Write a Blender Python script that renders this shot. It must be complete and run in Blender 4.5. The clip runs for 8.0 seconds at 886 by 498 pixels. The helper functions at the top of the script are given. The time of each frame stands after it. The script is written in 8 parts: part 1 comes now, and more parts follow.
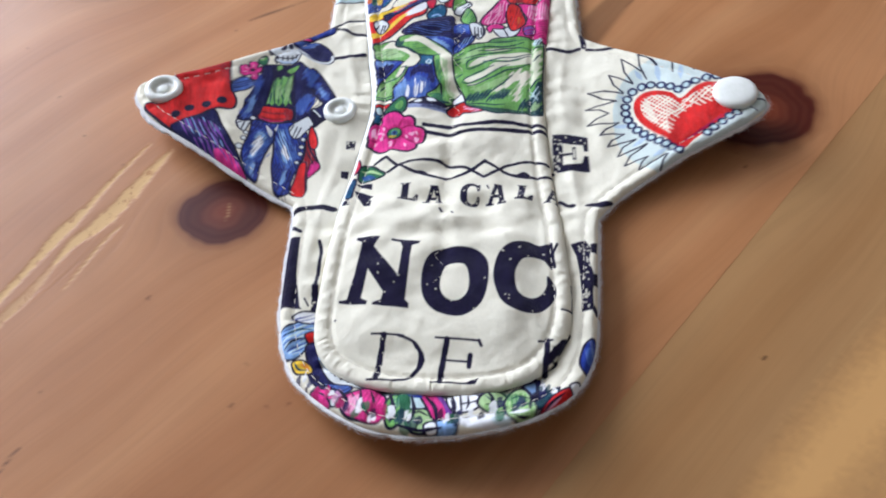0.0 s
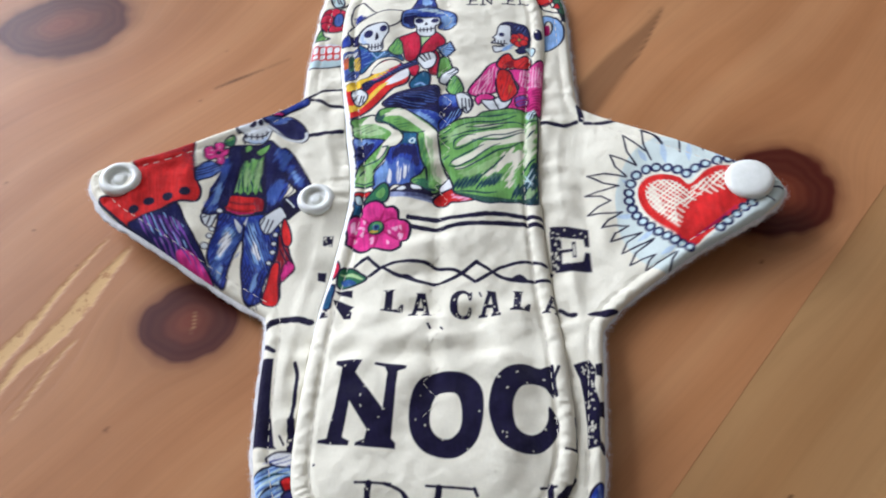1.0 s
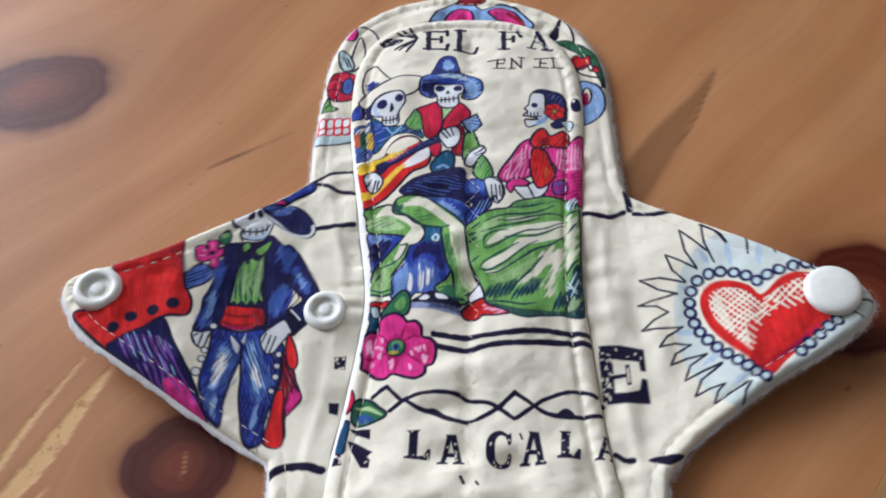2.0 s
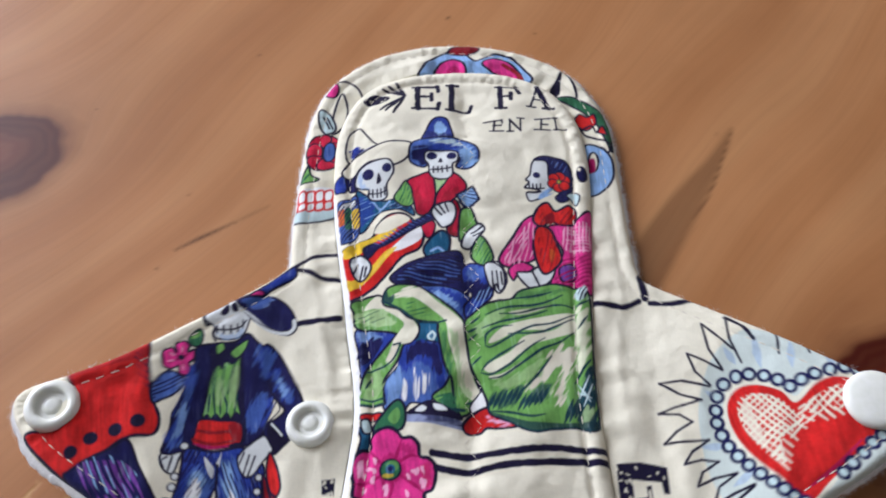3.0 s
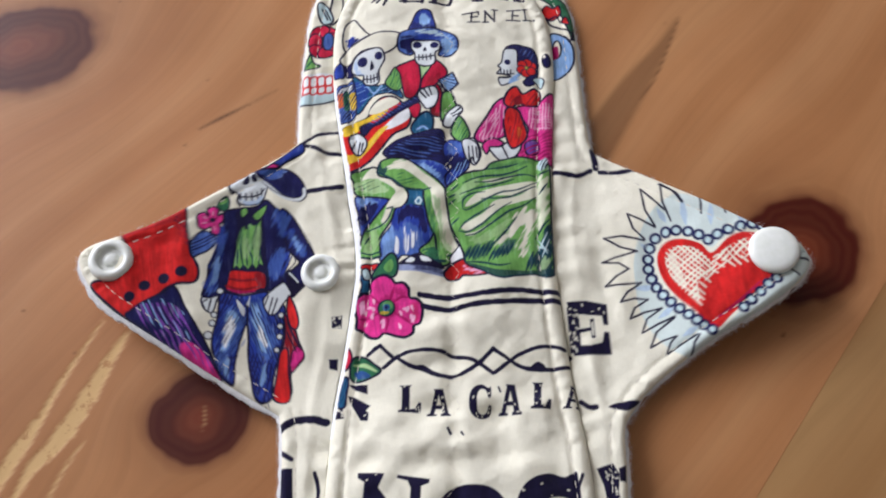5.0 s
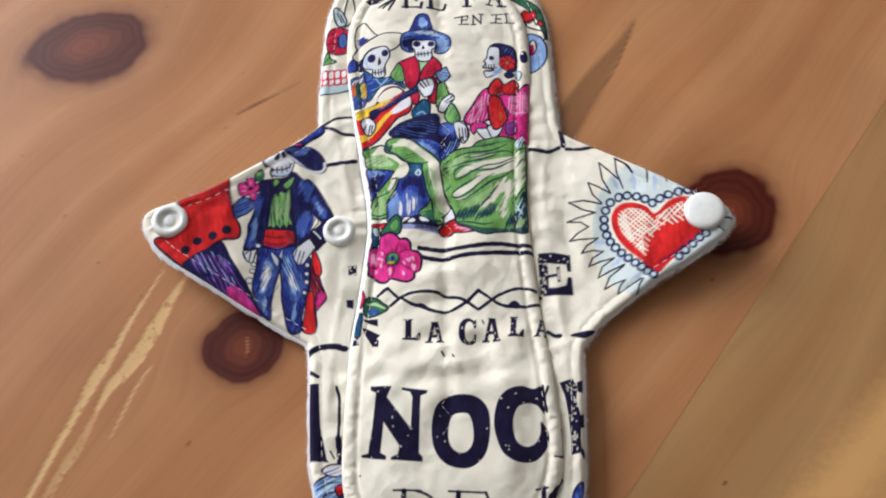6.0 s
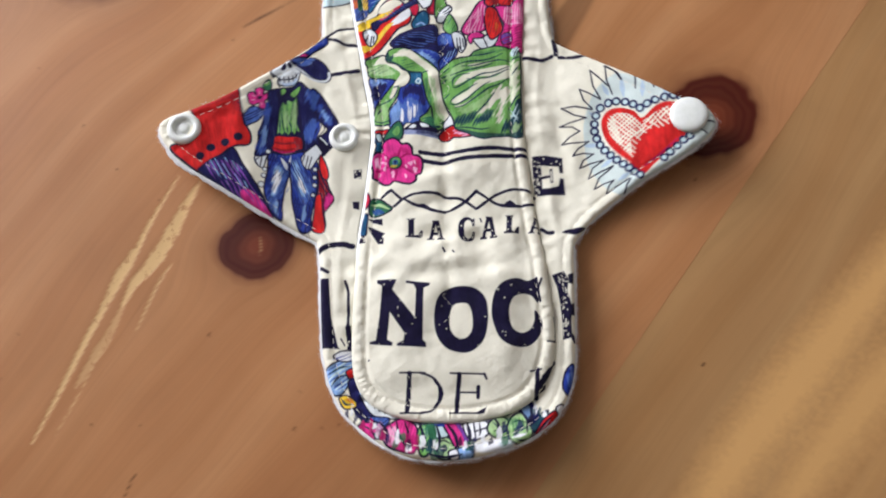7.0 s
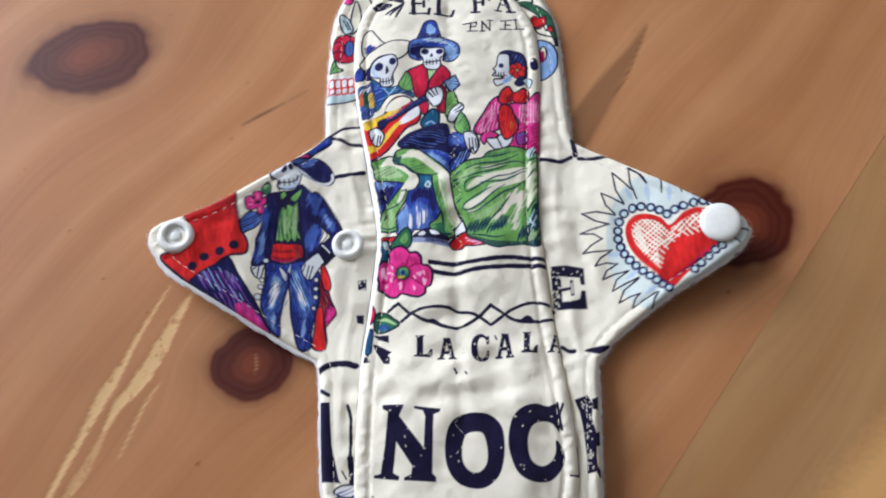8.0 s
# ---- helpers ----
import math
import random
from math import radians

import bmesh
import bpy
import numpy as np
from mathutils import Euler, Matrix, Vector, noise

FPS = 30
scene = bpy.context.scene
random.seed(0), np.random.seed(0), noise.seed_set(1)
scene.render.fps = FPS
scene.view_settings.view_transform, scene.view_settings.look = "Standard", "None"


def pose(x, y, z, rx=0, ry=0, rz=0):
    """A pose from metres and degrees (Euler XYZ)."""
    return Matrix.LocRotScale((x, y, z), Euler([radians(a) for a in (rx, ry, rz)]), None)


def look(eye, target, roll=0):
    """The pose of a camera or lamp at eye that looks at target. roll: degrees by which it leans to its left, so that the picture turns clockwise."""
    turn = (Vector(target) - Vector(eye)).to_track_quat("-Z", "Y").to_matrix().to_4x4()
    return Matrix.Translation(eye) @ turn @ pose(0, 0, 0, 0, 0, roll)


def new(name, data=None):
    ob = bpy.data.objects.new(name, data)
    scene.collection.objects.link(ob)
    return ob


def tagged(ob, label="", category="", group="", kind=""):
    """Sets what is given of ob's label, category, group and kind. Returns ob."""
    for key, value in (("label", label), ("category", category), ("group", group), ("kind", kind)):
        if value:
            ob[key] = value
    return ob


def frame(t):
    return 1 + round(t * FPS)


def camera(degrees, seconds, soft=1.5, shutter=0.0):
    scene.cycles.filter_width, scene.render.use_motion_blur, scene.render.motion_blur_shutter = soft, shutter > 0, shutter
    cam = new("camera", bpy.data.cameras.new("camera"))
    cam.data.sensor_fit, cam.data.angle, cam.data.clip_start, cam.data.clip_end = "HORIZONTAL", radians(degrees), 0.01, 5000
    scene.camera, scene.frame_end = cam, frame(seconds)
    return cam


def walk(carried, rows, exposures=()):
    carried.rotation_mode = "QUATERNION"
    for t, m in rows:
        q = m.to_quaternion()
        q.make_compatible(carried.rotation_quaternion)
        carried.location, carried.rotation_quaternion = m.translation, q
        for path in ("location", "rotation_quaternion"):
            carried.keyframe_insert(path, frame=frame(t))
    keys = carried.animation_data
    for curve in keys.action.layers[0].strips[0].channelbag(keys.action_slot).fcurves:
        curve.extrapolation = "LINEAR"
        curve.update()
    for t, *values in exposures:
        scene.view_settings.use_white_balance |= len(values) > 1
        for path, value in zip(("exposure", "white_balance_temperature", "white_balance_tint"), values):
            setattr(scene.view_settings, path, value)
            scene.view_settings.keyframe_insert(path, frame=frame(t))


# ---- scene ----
cam = camera(51.94, 8.0, soft=1.95)
PATH = [
    (0, (0.02035, -0.1928, 0.19318), (0.00339, -0.04159, -0.00517), -4.98),
    (0.5, (0.01831, -0.17287, 0.19311), (0.0019, -0.02426, -0.00725), -5.49),
    (1, (0.01842, -0.15013, 0.19565), (0.00533, -0.00528, -0.00769), -5.02),
    (1.5, (0.01623, -0.12726, 0.19219), (0.00419, 0.01562, -0.01261), -5.09),
    (2, (0.01019, -0.1059, 0.18546), (-0.00291, 0.03673, -0.01944), -5.48),
    (2.2, (0.0074, -0.09771, 0.18479), (-0.00449, 0.04491, -0.0202), -5.17),
    (3.3, (0.00556, -0.06446, 0.18122), (-8e-05, 0.06465, -0.03279), -4.4),
    (3.5, (0.00588, -0.06274, 0.1808), (0.00099, 0.05903, -0.03748), -4.4),
    (4, (0.00599, -0.06328, 0.17971), (0.00092, 0.04674, -0.04472), -4.5),
    (4.5, (0.00652, -0.07307, 0.19428), (0.00171, 0.03153, -0.03273), -4.42),
    (4.7, (0.00675, -0.07899, 0.2047), (0.00151, 0.02432, -0.0229), -4.71),
    (5.8, (0.01404, -0.11125, 0.25865), (0.00768, -0.01095, 0.02974), -5.49),
    (6, (0.01168, -0.11659, 0.26759), (0.00517, -0.01845, 0.03775), -5.73),
    (6.5, (0.00861, -0.12729, 0.27753), (0.00207, -0.03943, 0.04357), -6.18),
    (7, (0.00991, -0.13117, 0.28246), (0.00413, -0.05175, 0.04548), -6.55),
    (7.5, (0.00998, -0.12184, 0.27656), (0.00333, -0.0355, 0.04203), -6.63),
    (8, (0.00894, -0.10728, 0.26621), (0.00187, -0.01214, 0.03513), -6.6),
]
walk(cam, [(t, look(eye, target, roll)) for t, eye, target, roll in PATH], [
    (0.0, 0.18, 6000, 10), (0.5, 0.14, 6050, 10), (1.0, 0.08, 6050, 10), (1.5, 0.05, 6100, 10), (2.0, -0.12, 6180, 11), (3.5, -0.10, 6270, 12),
    (4.5, -0.12, 6320, 12), (6.0, 0.03, 6520, 12), (7.0, 0.08, 6480, 11), (8.0, 0.04, 6120, 11)])

# ---- world and light: daylight from one window of a plain room ----
world = bpy.data.worlds.new("daylight")
scene.world = world
world.use_nodes = True
wn = world.node_tree
sky = wn.nodes.new("ShaderNodeTexSky")
sky.sky_type = "NISHITA"
sky.sun_disc = False
sky.sun_elevation = radians(32)
sky.sun_rotation = radians(120)
wn.links.new(sky.outputs["Color"], wn.nodes["Background"].inputs["Color"])
wn.nodes["Background"].inputs["Strength"].default_value = 0.10

# the window opening in the west wall: x of the wall, y and z from and to
WIN_X, WIN_Y0, WIN_Y1, WIN_Z0, WIN_Z1 = -1.30, 0.40, 1.95, 0.25, 1.45
win = bpy.data.lights.new("window_light", "AREA")
win.shape, win.size, win.size_y = "RECTANGLE", WIN_Z1 - WIN_Z0, WIN_Y1 - WIN_Y0
win.energy = 77.0
win.color = (0.96, 0.98, 1.09)
win_ob = new("window_light", win)
win_ob.matrix_world = pose(WIN_X + 0.01, (WIN_Y0 + WIN_Y1) / 2, (WIN_Z0 + WIN_Z1) / 2, 0, -90, 0)

# ---- materials ----
def srgb(r, g, b):
    return tuple(((c / 255 + 0.055) / 1.055) ** 2.4 if c > 10 else c / 255 / 12.92 for c in (r, g, b))


class Nodes:
    """Small helper round a node tree."""

    def __init__(self, name):
        self.mat = bpy.data.materials.new(name)
        self.mat.use_nodes = True
        self.tree = self.mat.node_tree
        self.bsdf = self.tree.nodes["Principled BSDF"]

    def put(self, value, socket):
        if isinstance(value, bpy.types.NodeSocket):
            self.tree.links.new(value, socket)
        else:
            socket.default_value = value

    def set(self, name, value):
        self.put(value, self.bsdf.inputs[name])

    def math(self, op, a, b=0.0, c=0.0, clamp=False):
        n = self.tree.nodes.new("ShaderNodeMath")
        n.operation, n.use_clamp = op, clamp
        for i, v in enumerate((a, b, c)):
            self.put(v, n.inputs[i])
        return n.outputs[0]

    def vec(self, x, y, z=0.0):
        n = self.tree.nodes.new("ShaderNodeCombineXYZ")
        for i, v in enumerate((x, y, z)):
            self.put(v, n.inputs[i])
        return n.outputs[0]

    def coord(self, kind="Object"):
        return self.tree.nodes.new("ShaderNodeTexCoord").outputs[kind]

    def split(self, v):
        n = self.tree.nodes.new("ShaderNodeSeparateXYZ")
        self.put(v, n.inputs[0])
        return n.outputs[0], n.outputs[1], n.outputs[2]

    def noise(self, vector, scale, detail=3.0, rough=0.55, distort=0.0):
        n = self.tree.nodes.new("ShaderNodeTexNoise")
        self.put(vector, n.inputs["Vector"])
        n.inputs["Scale"].default_value = scale
        n.inputs["Detail"].default_value = detail
        n.inputs["Roughness"].default_value = rough
        n.inputs["Distortion"].default_value = distort
        return n.outputs["Fac"]

    def ramp(self, fac, stops):
        n = self.tree.nodes.new("ShaderNodeValToRGB")
        self.put(fac, n.inputs[0])
        e = n.color_ramp.elements
        while len(e) < len(stops):
            e.new(0.5)
        for el, (p, c) in zip(e, stops):
            el.position = p
            el.color = (c, c, c, 1) if isinstance(c, (int, float)) else (*c, 1)
        return n.outputs[0]

    def mix(self, fac, a, b, blend="MIX"):
        n = self.tree.nodes.new("ShaderNodeMix")
        n.data_type, n.blend_type = "RGBA", blend
        self.put(fac, n.inputs["Factor"])
        for s, v in (("A", a), ("B", b)):
            sock = [i for i in n.inputs if i.name == s and i.type == "RGBA"][0]
            self.put((*v, 1) if isinstance(v, tuple) else v, sock)
        return [o for o in n.outputs if o.type == "RGBA"][0]

    def bump(self, height, strength, distance):
        n = self.tree.nodes.new("ShaderNodeBump")
        n.inputs["Strength"].default_value = strength
        n.inputs["Distance"].default_value = distance
        self.put(height, n.inputs["Height"])
        self.set("Normal", n.outputs[0])

    def attribute(self, name):
        n = self.tree.nodes.new("ShaderNodeAttribute")
        n.attribute_name = name
        return n


def cotton_material():
    """Printed cotton: the print is a colour layer on the cloth, under a plain weave."""
    n = Nodes("printed_cotton")
    x, y, z = n.split(n.coord())
    ink = n.attribute("print").outputs["Color"]
    # threads about 0.3 mm apart
    tx = n.math("SINE", n.math("MULTIPLY", x, 2 * math.pi / 0.00036))
    ty = n.math("SINE", n.math("MULTIPLY", y, 2 * math.pi / 0.00036))
    weave = n.math("MULTIPLY_ADD", n.math("MULTIPLY", tx, ty), 0.5, 0.5)
    slub = n.noise(n.vec(n.math("MULTIPLY", x, 4500.0), n.math("MULTIPLY", y, 500.0)), 1.0, 2.0)
    slub2 = n.noise(n.vec(n.math("MULTIPLY", x, 500.0), n.math("MULTIPLY", y, 4500.0)), 1.0, 2.0)
    grain = n.math("ADD", n.math("MULTIPLY", slub, 0.5), n.math("MULTIPLY", slub2, 0.5))
    tone = n.ramp(n.math("MULTIPLY_ADD", weave, 0.22, n.math("SUBTRACT", grain, 0.06)), ((0.3, 0.88), (0.72, 1.0)))
    blot = n.ramp(n.noise(n.vec(x, y), 60.0, 2.0), ((0.3, 0.96), (0.7, 1.0)))
    col = n.mix(1.0, n.mix(1.0, ink, tone, "MULTIPLY"), blot, "MULTIPLY")
    n.set("Base Color", col)
    n.set("Roughness", 0.95)
    n.set("Specular IOR Level", 0.1)
    n.set("Sheen Weight", 0.12)
    fine = n.math("ADD", n.math("MULTIPLY", weave, 0.5), grain)
    n.bump(n.math("ADD", fine, n.math("MULTIPLY", n.noise(n.vec(x, y), 330.0, 4.0), 3.4)), 0.6, 0.0002)
    return n.mat


def fleece_material():
    n = Nodes("white_fleece")
    c = n.coord()
    f = n.noise(c, 1400.0, 4.0, 0.7)
    n.set("Base Color", n.ramp(f, ((0.3, srgb(214, 213, 210)), (0.7, srgb(240, 239, 235)))))
    n.set("Roughness", 0.95)
    n.set("Sheen Weight", 0.4)
    n.bump(f, 0.8, 0.0006)
    return n.mat


def plastic_material():
    n = Nodes("white_plastic")
    f = n.noise(n.coord(), 500.0, 2.0)
    n.set("Base Color", n.ramp(f, ((0.3, srgb(228, 231, 220)), (0.7, srgb(236, 238, 229)))))
    n.set("Roughness", n.math("MULTIPLY_ADD", f, 0.12, 0.28))
    n.set("Subsurface Weight", 0.15)
    n.set("Subsurface Radius", (0.001, 0.001, 0.0008))
    n.set("Subsurface Scale", 1.0)
    return n.mat


def thread_material():
    n = Nodes("cream_thread")
    x, y, z = n.split(n.coord())
    f = n.noise(n.vec(x, y, z), 3000.0, 2.0)
    n.set("Base Color", n.ramp(f, ((0.3, srgb(206, 198, 178)), (0.7, srgb(236, 230, 214)))))
    n.set("Roughness", 0.7)
    n.bump(f, 0.5, 0.0001)
    return n.mat


GRAIN = radians(52.0)      # way of the grain on the table
# middle (m), radius (m), stretch, way of the stretch (degrees), depth of colour
KNOTS = ((-0.0585, -0.0325, 0.0108, 1.12, 0.0, 1.0), (0.0958, 0.0065, 0.0150, 1.06, 52.0, 1.0), (-0.1215, 0.0825, 0.0150, 1.42, 8.0, 0.96))


def wood_material(name, tint, shift):
    """Varnished pine: grain that flows round the knots, pores, stains and worn streaks."""
    n = Nodes(name)
    x, y, z = n.split(n.coord())
    c, s = math.cos(GRAIN), math.sin(GRAIN)
    u = n.math("ADD", n.math("MULTIPLY", x, c), n.math("MULTIPLY", y, s))
    v = n.math("ADD", n.math("MULTIPLY", x, -s), n.math("MULTIPLY", y, c))
    # slow waves of the fibre
    sway = n.noise(n.vec(n.math("MULTIPLY", u, 5.0), n.math("MULTIPLY", v, 9.0), shift), 1.0, 2.0)
    flow = n.math("ADD", v, n.math("MULTIPLY_ADD", sway, 0.034, -0.017))
    knot = heart = None
    for kx, ky, r, stretch, way, deep in KNOTS:
        kc, ks = math.cos(radians(way)), math.sin(radians(way))
        dx, dy = n.math("SUBTRACT", x, kx), n.math("SUBTRACT", y, ky)
        du = n.math("DIVIDE", n.math("ADD", n.math("MULTIPLY", dx, kc), n.math("MULTIPLY", dy, ks)), stretch)
        dv = n.math("ADD", n.math("MULTIPLY", dx, -ks), n.math("MULTIPLY", dy, kc))
        across = n.math("ADD", n.math("MULTIPLY", dx, -s), n.math("MULTIPLY", dy, c))
        d2 = n.math("ADD", n.math("MULTIPLY", du, du), n.math("MULTIPLY", dv, dv))
        # the grain parts round the knot
        push = n.math("DIVIDE", n.math("MULTIPLY", across, r * r * 1.5), n.math("ADD", d2, r * r * 0.5))
        flow = n.math("SUBTRACT", flow, push)
        wob = n.noise(n.vec(x, y, kx * 30), 70.0, 2.0)
        d = n.math("ADD", n.math("SQRT", d2), n.math("MULTIPLY_ADD", wob, r * 0.55, -r * 0.27))
        core = n.ramp(n.math("DIVIDE", d, r * 2.4), ((0.0, 0.94), (0.13, 0.95), (0.27, 1.0), (0.40, 1.0), (0.45, 0.5), (0.55, 0.18), (0.75, 0.06), (1.0, 0.0)))
        ring = n.math("SINE", n.math("MULTIPLY", d, 2 * math.pi / 0.0026))
        rings = n.math("MULTIPLY", n.math("MULTIPLY_ADD", ring, 0.02 * deep, 0.98 * deep), core)
        knot = rings if knot is None else n.math("MAXIMUM", knot, rings)
        middle = n.ramp(n.math("DIVIDE", d, r), ((0.1, 1.0), (0.62, 0.0)))
        heart = middle if heart is None else n.math("MAXIMUM", heart, middle)
    # growth bands (wide), fibres (fine)
    band = n.noise(n.vec(n.math("MULTIPLY", u, 2.2), n.math("MULTIPLY", flow, 46.0), shift), 1.0, 3.0, 0.5)
    fibre = n.noise(n.vec(n.math("MULTIPLY", u, 24.0), n.math("MULTIPLY", flow, 620.0), shift), 1.0, 4.0, 0.6)
    pores = n.noise(n.vec(n.math("MULTIPLY", u, 60.0), n.math("MULTIPLY", flow, 1500.0), shift), 1.0, 3.0, 0.6)
    cloud = n.noise(n.vec(x, y, shift), 13.0, 3.0)
    base = n.ramp(band, ((0.28, srgb(164, 112, 72)), (0.45, srgb(176, 125, 83)), (0.58, srgb(183, 133, 91)), (0.75, srgb(194, 147, 103))))
    base = n.mix(1.0, base, n.ramp(fibre, ((0.25, 0.92), (0.55, 1.0), (0.8, 1.03))), "MULTIPLY")
    base = n.mix(1.0, base, n.ramp(pores, ((0.22, 0.93), (0.36, 1.0))), "MULTIPLY")
    base = n.mix(1.0, base, n.ramp(cloud, ((0.3, 0.88), (0.7, 1.06))), "MULTIPLY")
    base = n.mix(1.0, base, tint, "MULTIPLY")
    base = n.mix(knot, base, n.mix(heart, srgb(72, 20, 8), srgb(108, 42, 22)))
    wear = n.attribute("wear")
    wr, wg, wb = n.split(wear.outputs["Vector"])
    ragged = n.noise(n.vec(x, y, 2.0), 260.0, 5.0, 0.7)
    rub = n.math("MULTIPLY", wr, n.ramp(ragged, ((0.34, 0.15), (0.46, 0.95))))
    base = n.mix(rub, base, srgb(214, 176, 120))
    base = n.mix(wg, base, srgb(66, 36, 20))
    base = n.mix(wb, base, srgb(208, 160, 100))
    n.set("Base Color", base)
    gloss = n.noise(n.vec(x, y), 28.0, 3.0)
    n.set("Roughness", n.math("ADD", n.math("MULTIPLY_ADD", gloss, 0.16, 0.34), n.math("MULTIPLY", wr, 0.25)))
    n.set("Specular IOR Level", 0.19)
    relief = n.math("ADD", n.math("MULTIPLY", fibre, 0.35), n.math("MULTIPLY", n.noise(n.vec(x, y), 45.0, 2.0), 1.2))
    n.bump(n.math("SUBTRACT", relief, n.math("MULTIPLY", wr, 0.5)), 0.12, 0.0012)
    return n.mat


def plaster_material(name, colour):
    n = Nodes(name)
    c = n.coord()
    f = n.noise(c, 6.0, 4.0)
    n.set("Base Color", n.ramp(f, ((0.3, tuple(k * 0.92 for k in colour)), (0.7, colour))))
    n.set("Roughness", 0.9)
    n.bump(n.noise(c, 90.0, 3.0), 0.15, 0.002)
    return n.mat


COTTON = cotton_material()
FLEECE = fleece_material()
PLASTIC = plastic_material()
THREAD = thread_material()
WOOD_A = wood_material("varnished_pine", (1.02, 0.965, 0.875), 0.0)
WOOD_B = wood_material("pale_varnished_pine", (0.88, 0.96, 0.84), 3.7)
WALL = plaster_material("wall_paint", (0.42, 0.41, 0.39))
FLOOR = wood_material("floor_boards", (0.6, 0.55, 0.5), 9.0)

# ---- shapes and the printing of cloth ----
MM = 0.001


def part(name, bm, material, parent, label=""):
    """Links a bmesh as one mesh object under a thing or under a part."""
    me = bpy.data.meshes.new(name)
    bm.to_mesh(me)
    bm.free()
    return finish(name, me, material, parent, label)


def finish(name, me, material, parent, label="", smooth=True):
    me.materials.append(material)
    if smooth:
        me.polygons.foreach_set("use_smooth", [True] * len(me.polygons))
    ob = new(name, me)
    if parent is not None:
        ob.parent = parent
    if label:
        tagged(ob, label)
    return ob


def step(a, b, x):
    t = np.clip((x - a) / (b - a), 0, 1)
    return t * t * (3 - 2 * t)


def bumps(x, y, size, seed):
    """Smooth random relief, about -1 to 1, with features of that size (mm)."""
    g = np.random.RandomState(seed).uniform(-1, 1, (97, 97))
    fx, fy = np.asarray(x) / size + 40.3, np.asarray(y) / size + 40.7
    ix, iy = np.floor(fx).astype(int), np.floor(fy).astype(int)
    tx, ty = fx - ix, fy - iy
    tx, ty = tx * tx * (3 - 2 * tx), ty * ty * (3 - 2 * ty)
    at = lambda i, j: g[i % 97, j % 97]
    return (at(ix, iy) * (1 - tx) + at(ix + 1, iy) * tx) * (1 - ty) + (at(ix, iy + 1) * (1 - tx) + at(ix + 1, iy + 1) * tx) * ty


def curve(pts, closed=False, n=8):
    """A smooth line through a few points."""
    p = np.array(pts, float)
    if len(p) < 3:
        return p
    if closed:
        a, b, c, d = np.roll(p, 1, 0), p, np.roll(p, -1, 0), np.roll(p, -2, 0)
    else:
        e = np.vstack([2 * p[0] - p[1], p, 2 * p[-1] - p[-2]])
        a, b, c, d = e[:-3], e[1:-2], e[2:-1], e[3:]
    t = np.linspace(0, 1, n, endpoint=False)[None, :, None]
    a, b, c, d = (q[:, None, :] for q in (a, b, c, d))
    q = 0.5 * (2 * b + (c - a) * t + (2 * a - 5 * b + 4 * c - d) * t ** 2 + (3 * b - a - 3 * c + d) * t ** 3)
    q = q.reshape(-1, p.shape[1])
    return q if closed else np.vstack([q, p[-1]])


def chain(*runs):
    """Smooth runs joined by sharp corners."""
    out = [curve(r, n=10) for r in runs]
    return np.vstack([out[0]] + [o[1:] for o in out[1:]])


def distance(x, y, line, closed=False, reach=1e9):
    """How far points lie from a line of many short pieces, and where along it (0 to 1) they are nearest."""
    a = np.asarray(line, float)
    b = np.roll(a, -1, 0) if closed else a[1:]
    a = a if closed else a[:-1]
    best = np.full(x.shape, 1e9)
    along = np.zeros(x.shape)
    for i, ((ax, ay), (bx, by)) in enumerate(zip(a, b)):
        dx, dy = bx - ax, by - ay
        q = dx * dx + dy * dy + 1e-12
        t = np.clip(((x - ax) * dx + (y - ay) * dy) / q, 0, 1)
        d = (x - ax - t * dx) ** 2 + (y - ay - t * dy) ** 2
        near = d < best
        best = np.where(near, d, best)
        along = np.where(near, (i + t) / len(a), along)
    return np.sqrt(best), along


def inside(x, y, poly):
    odd = np.zeros(x.shape, bool)
    px, py = poly[:, 0], poly[:, 1]
    for i in range(len(poly)):
        j = i - 1
        if py[i] == py[j]:
            continue
        cross = (py[i] > y) != (py[j] > y)
        odd ^= cross & (x < (px[j] - px[i]) * (y - py[i]) / (py[j] - py[i]) + px[i])
    return odd


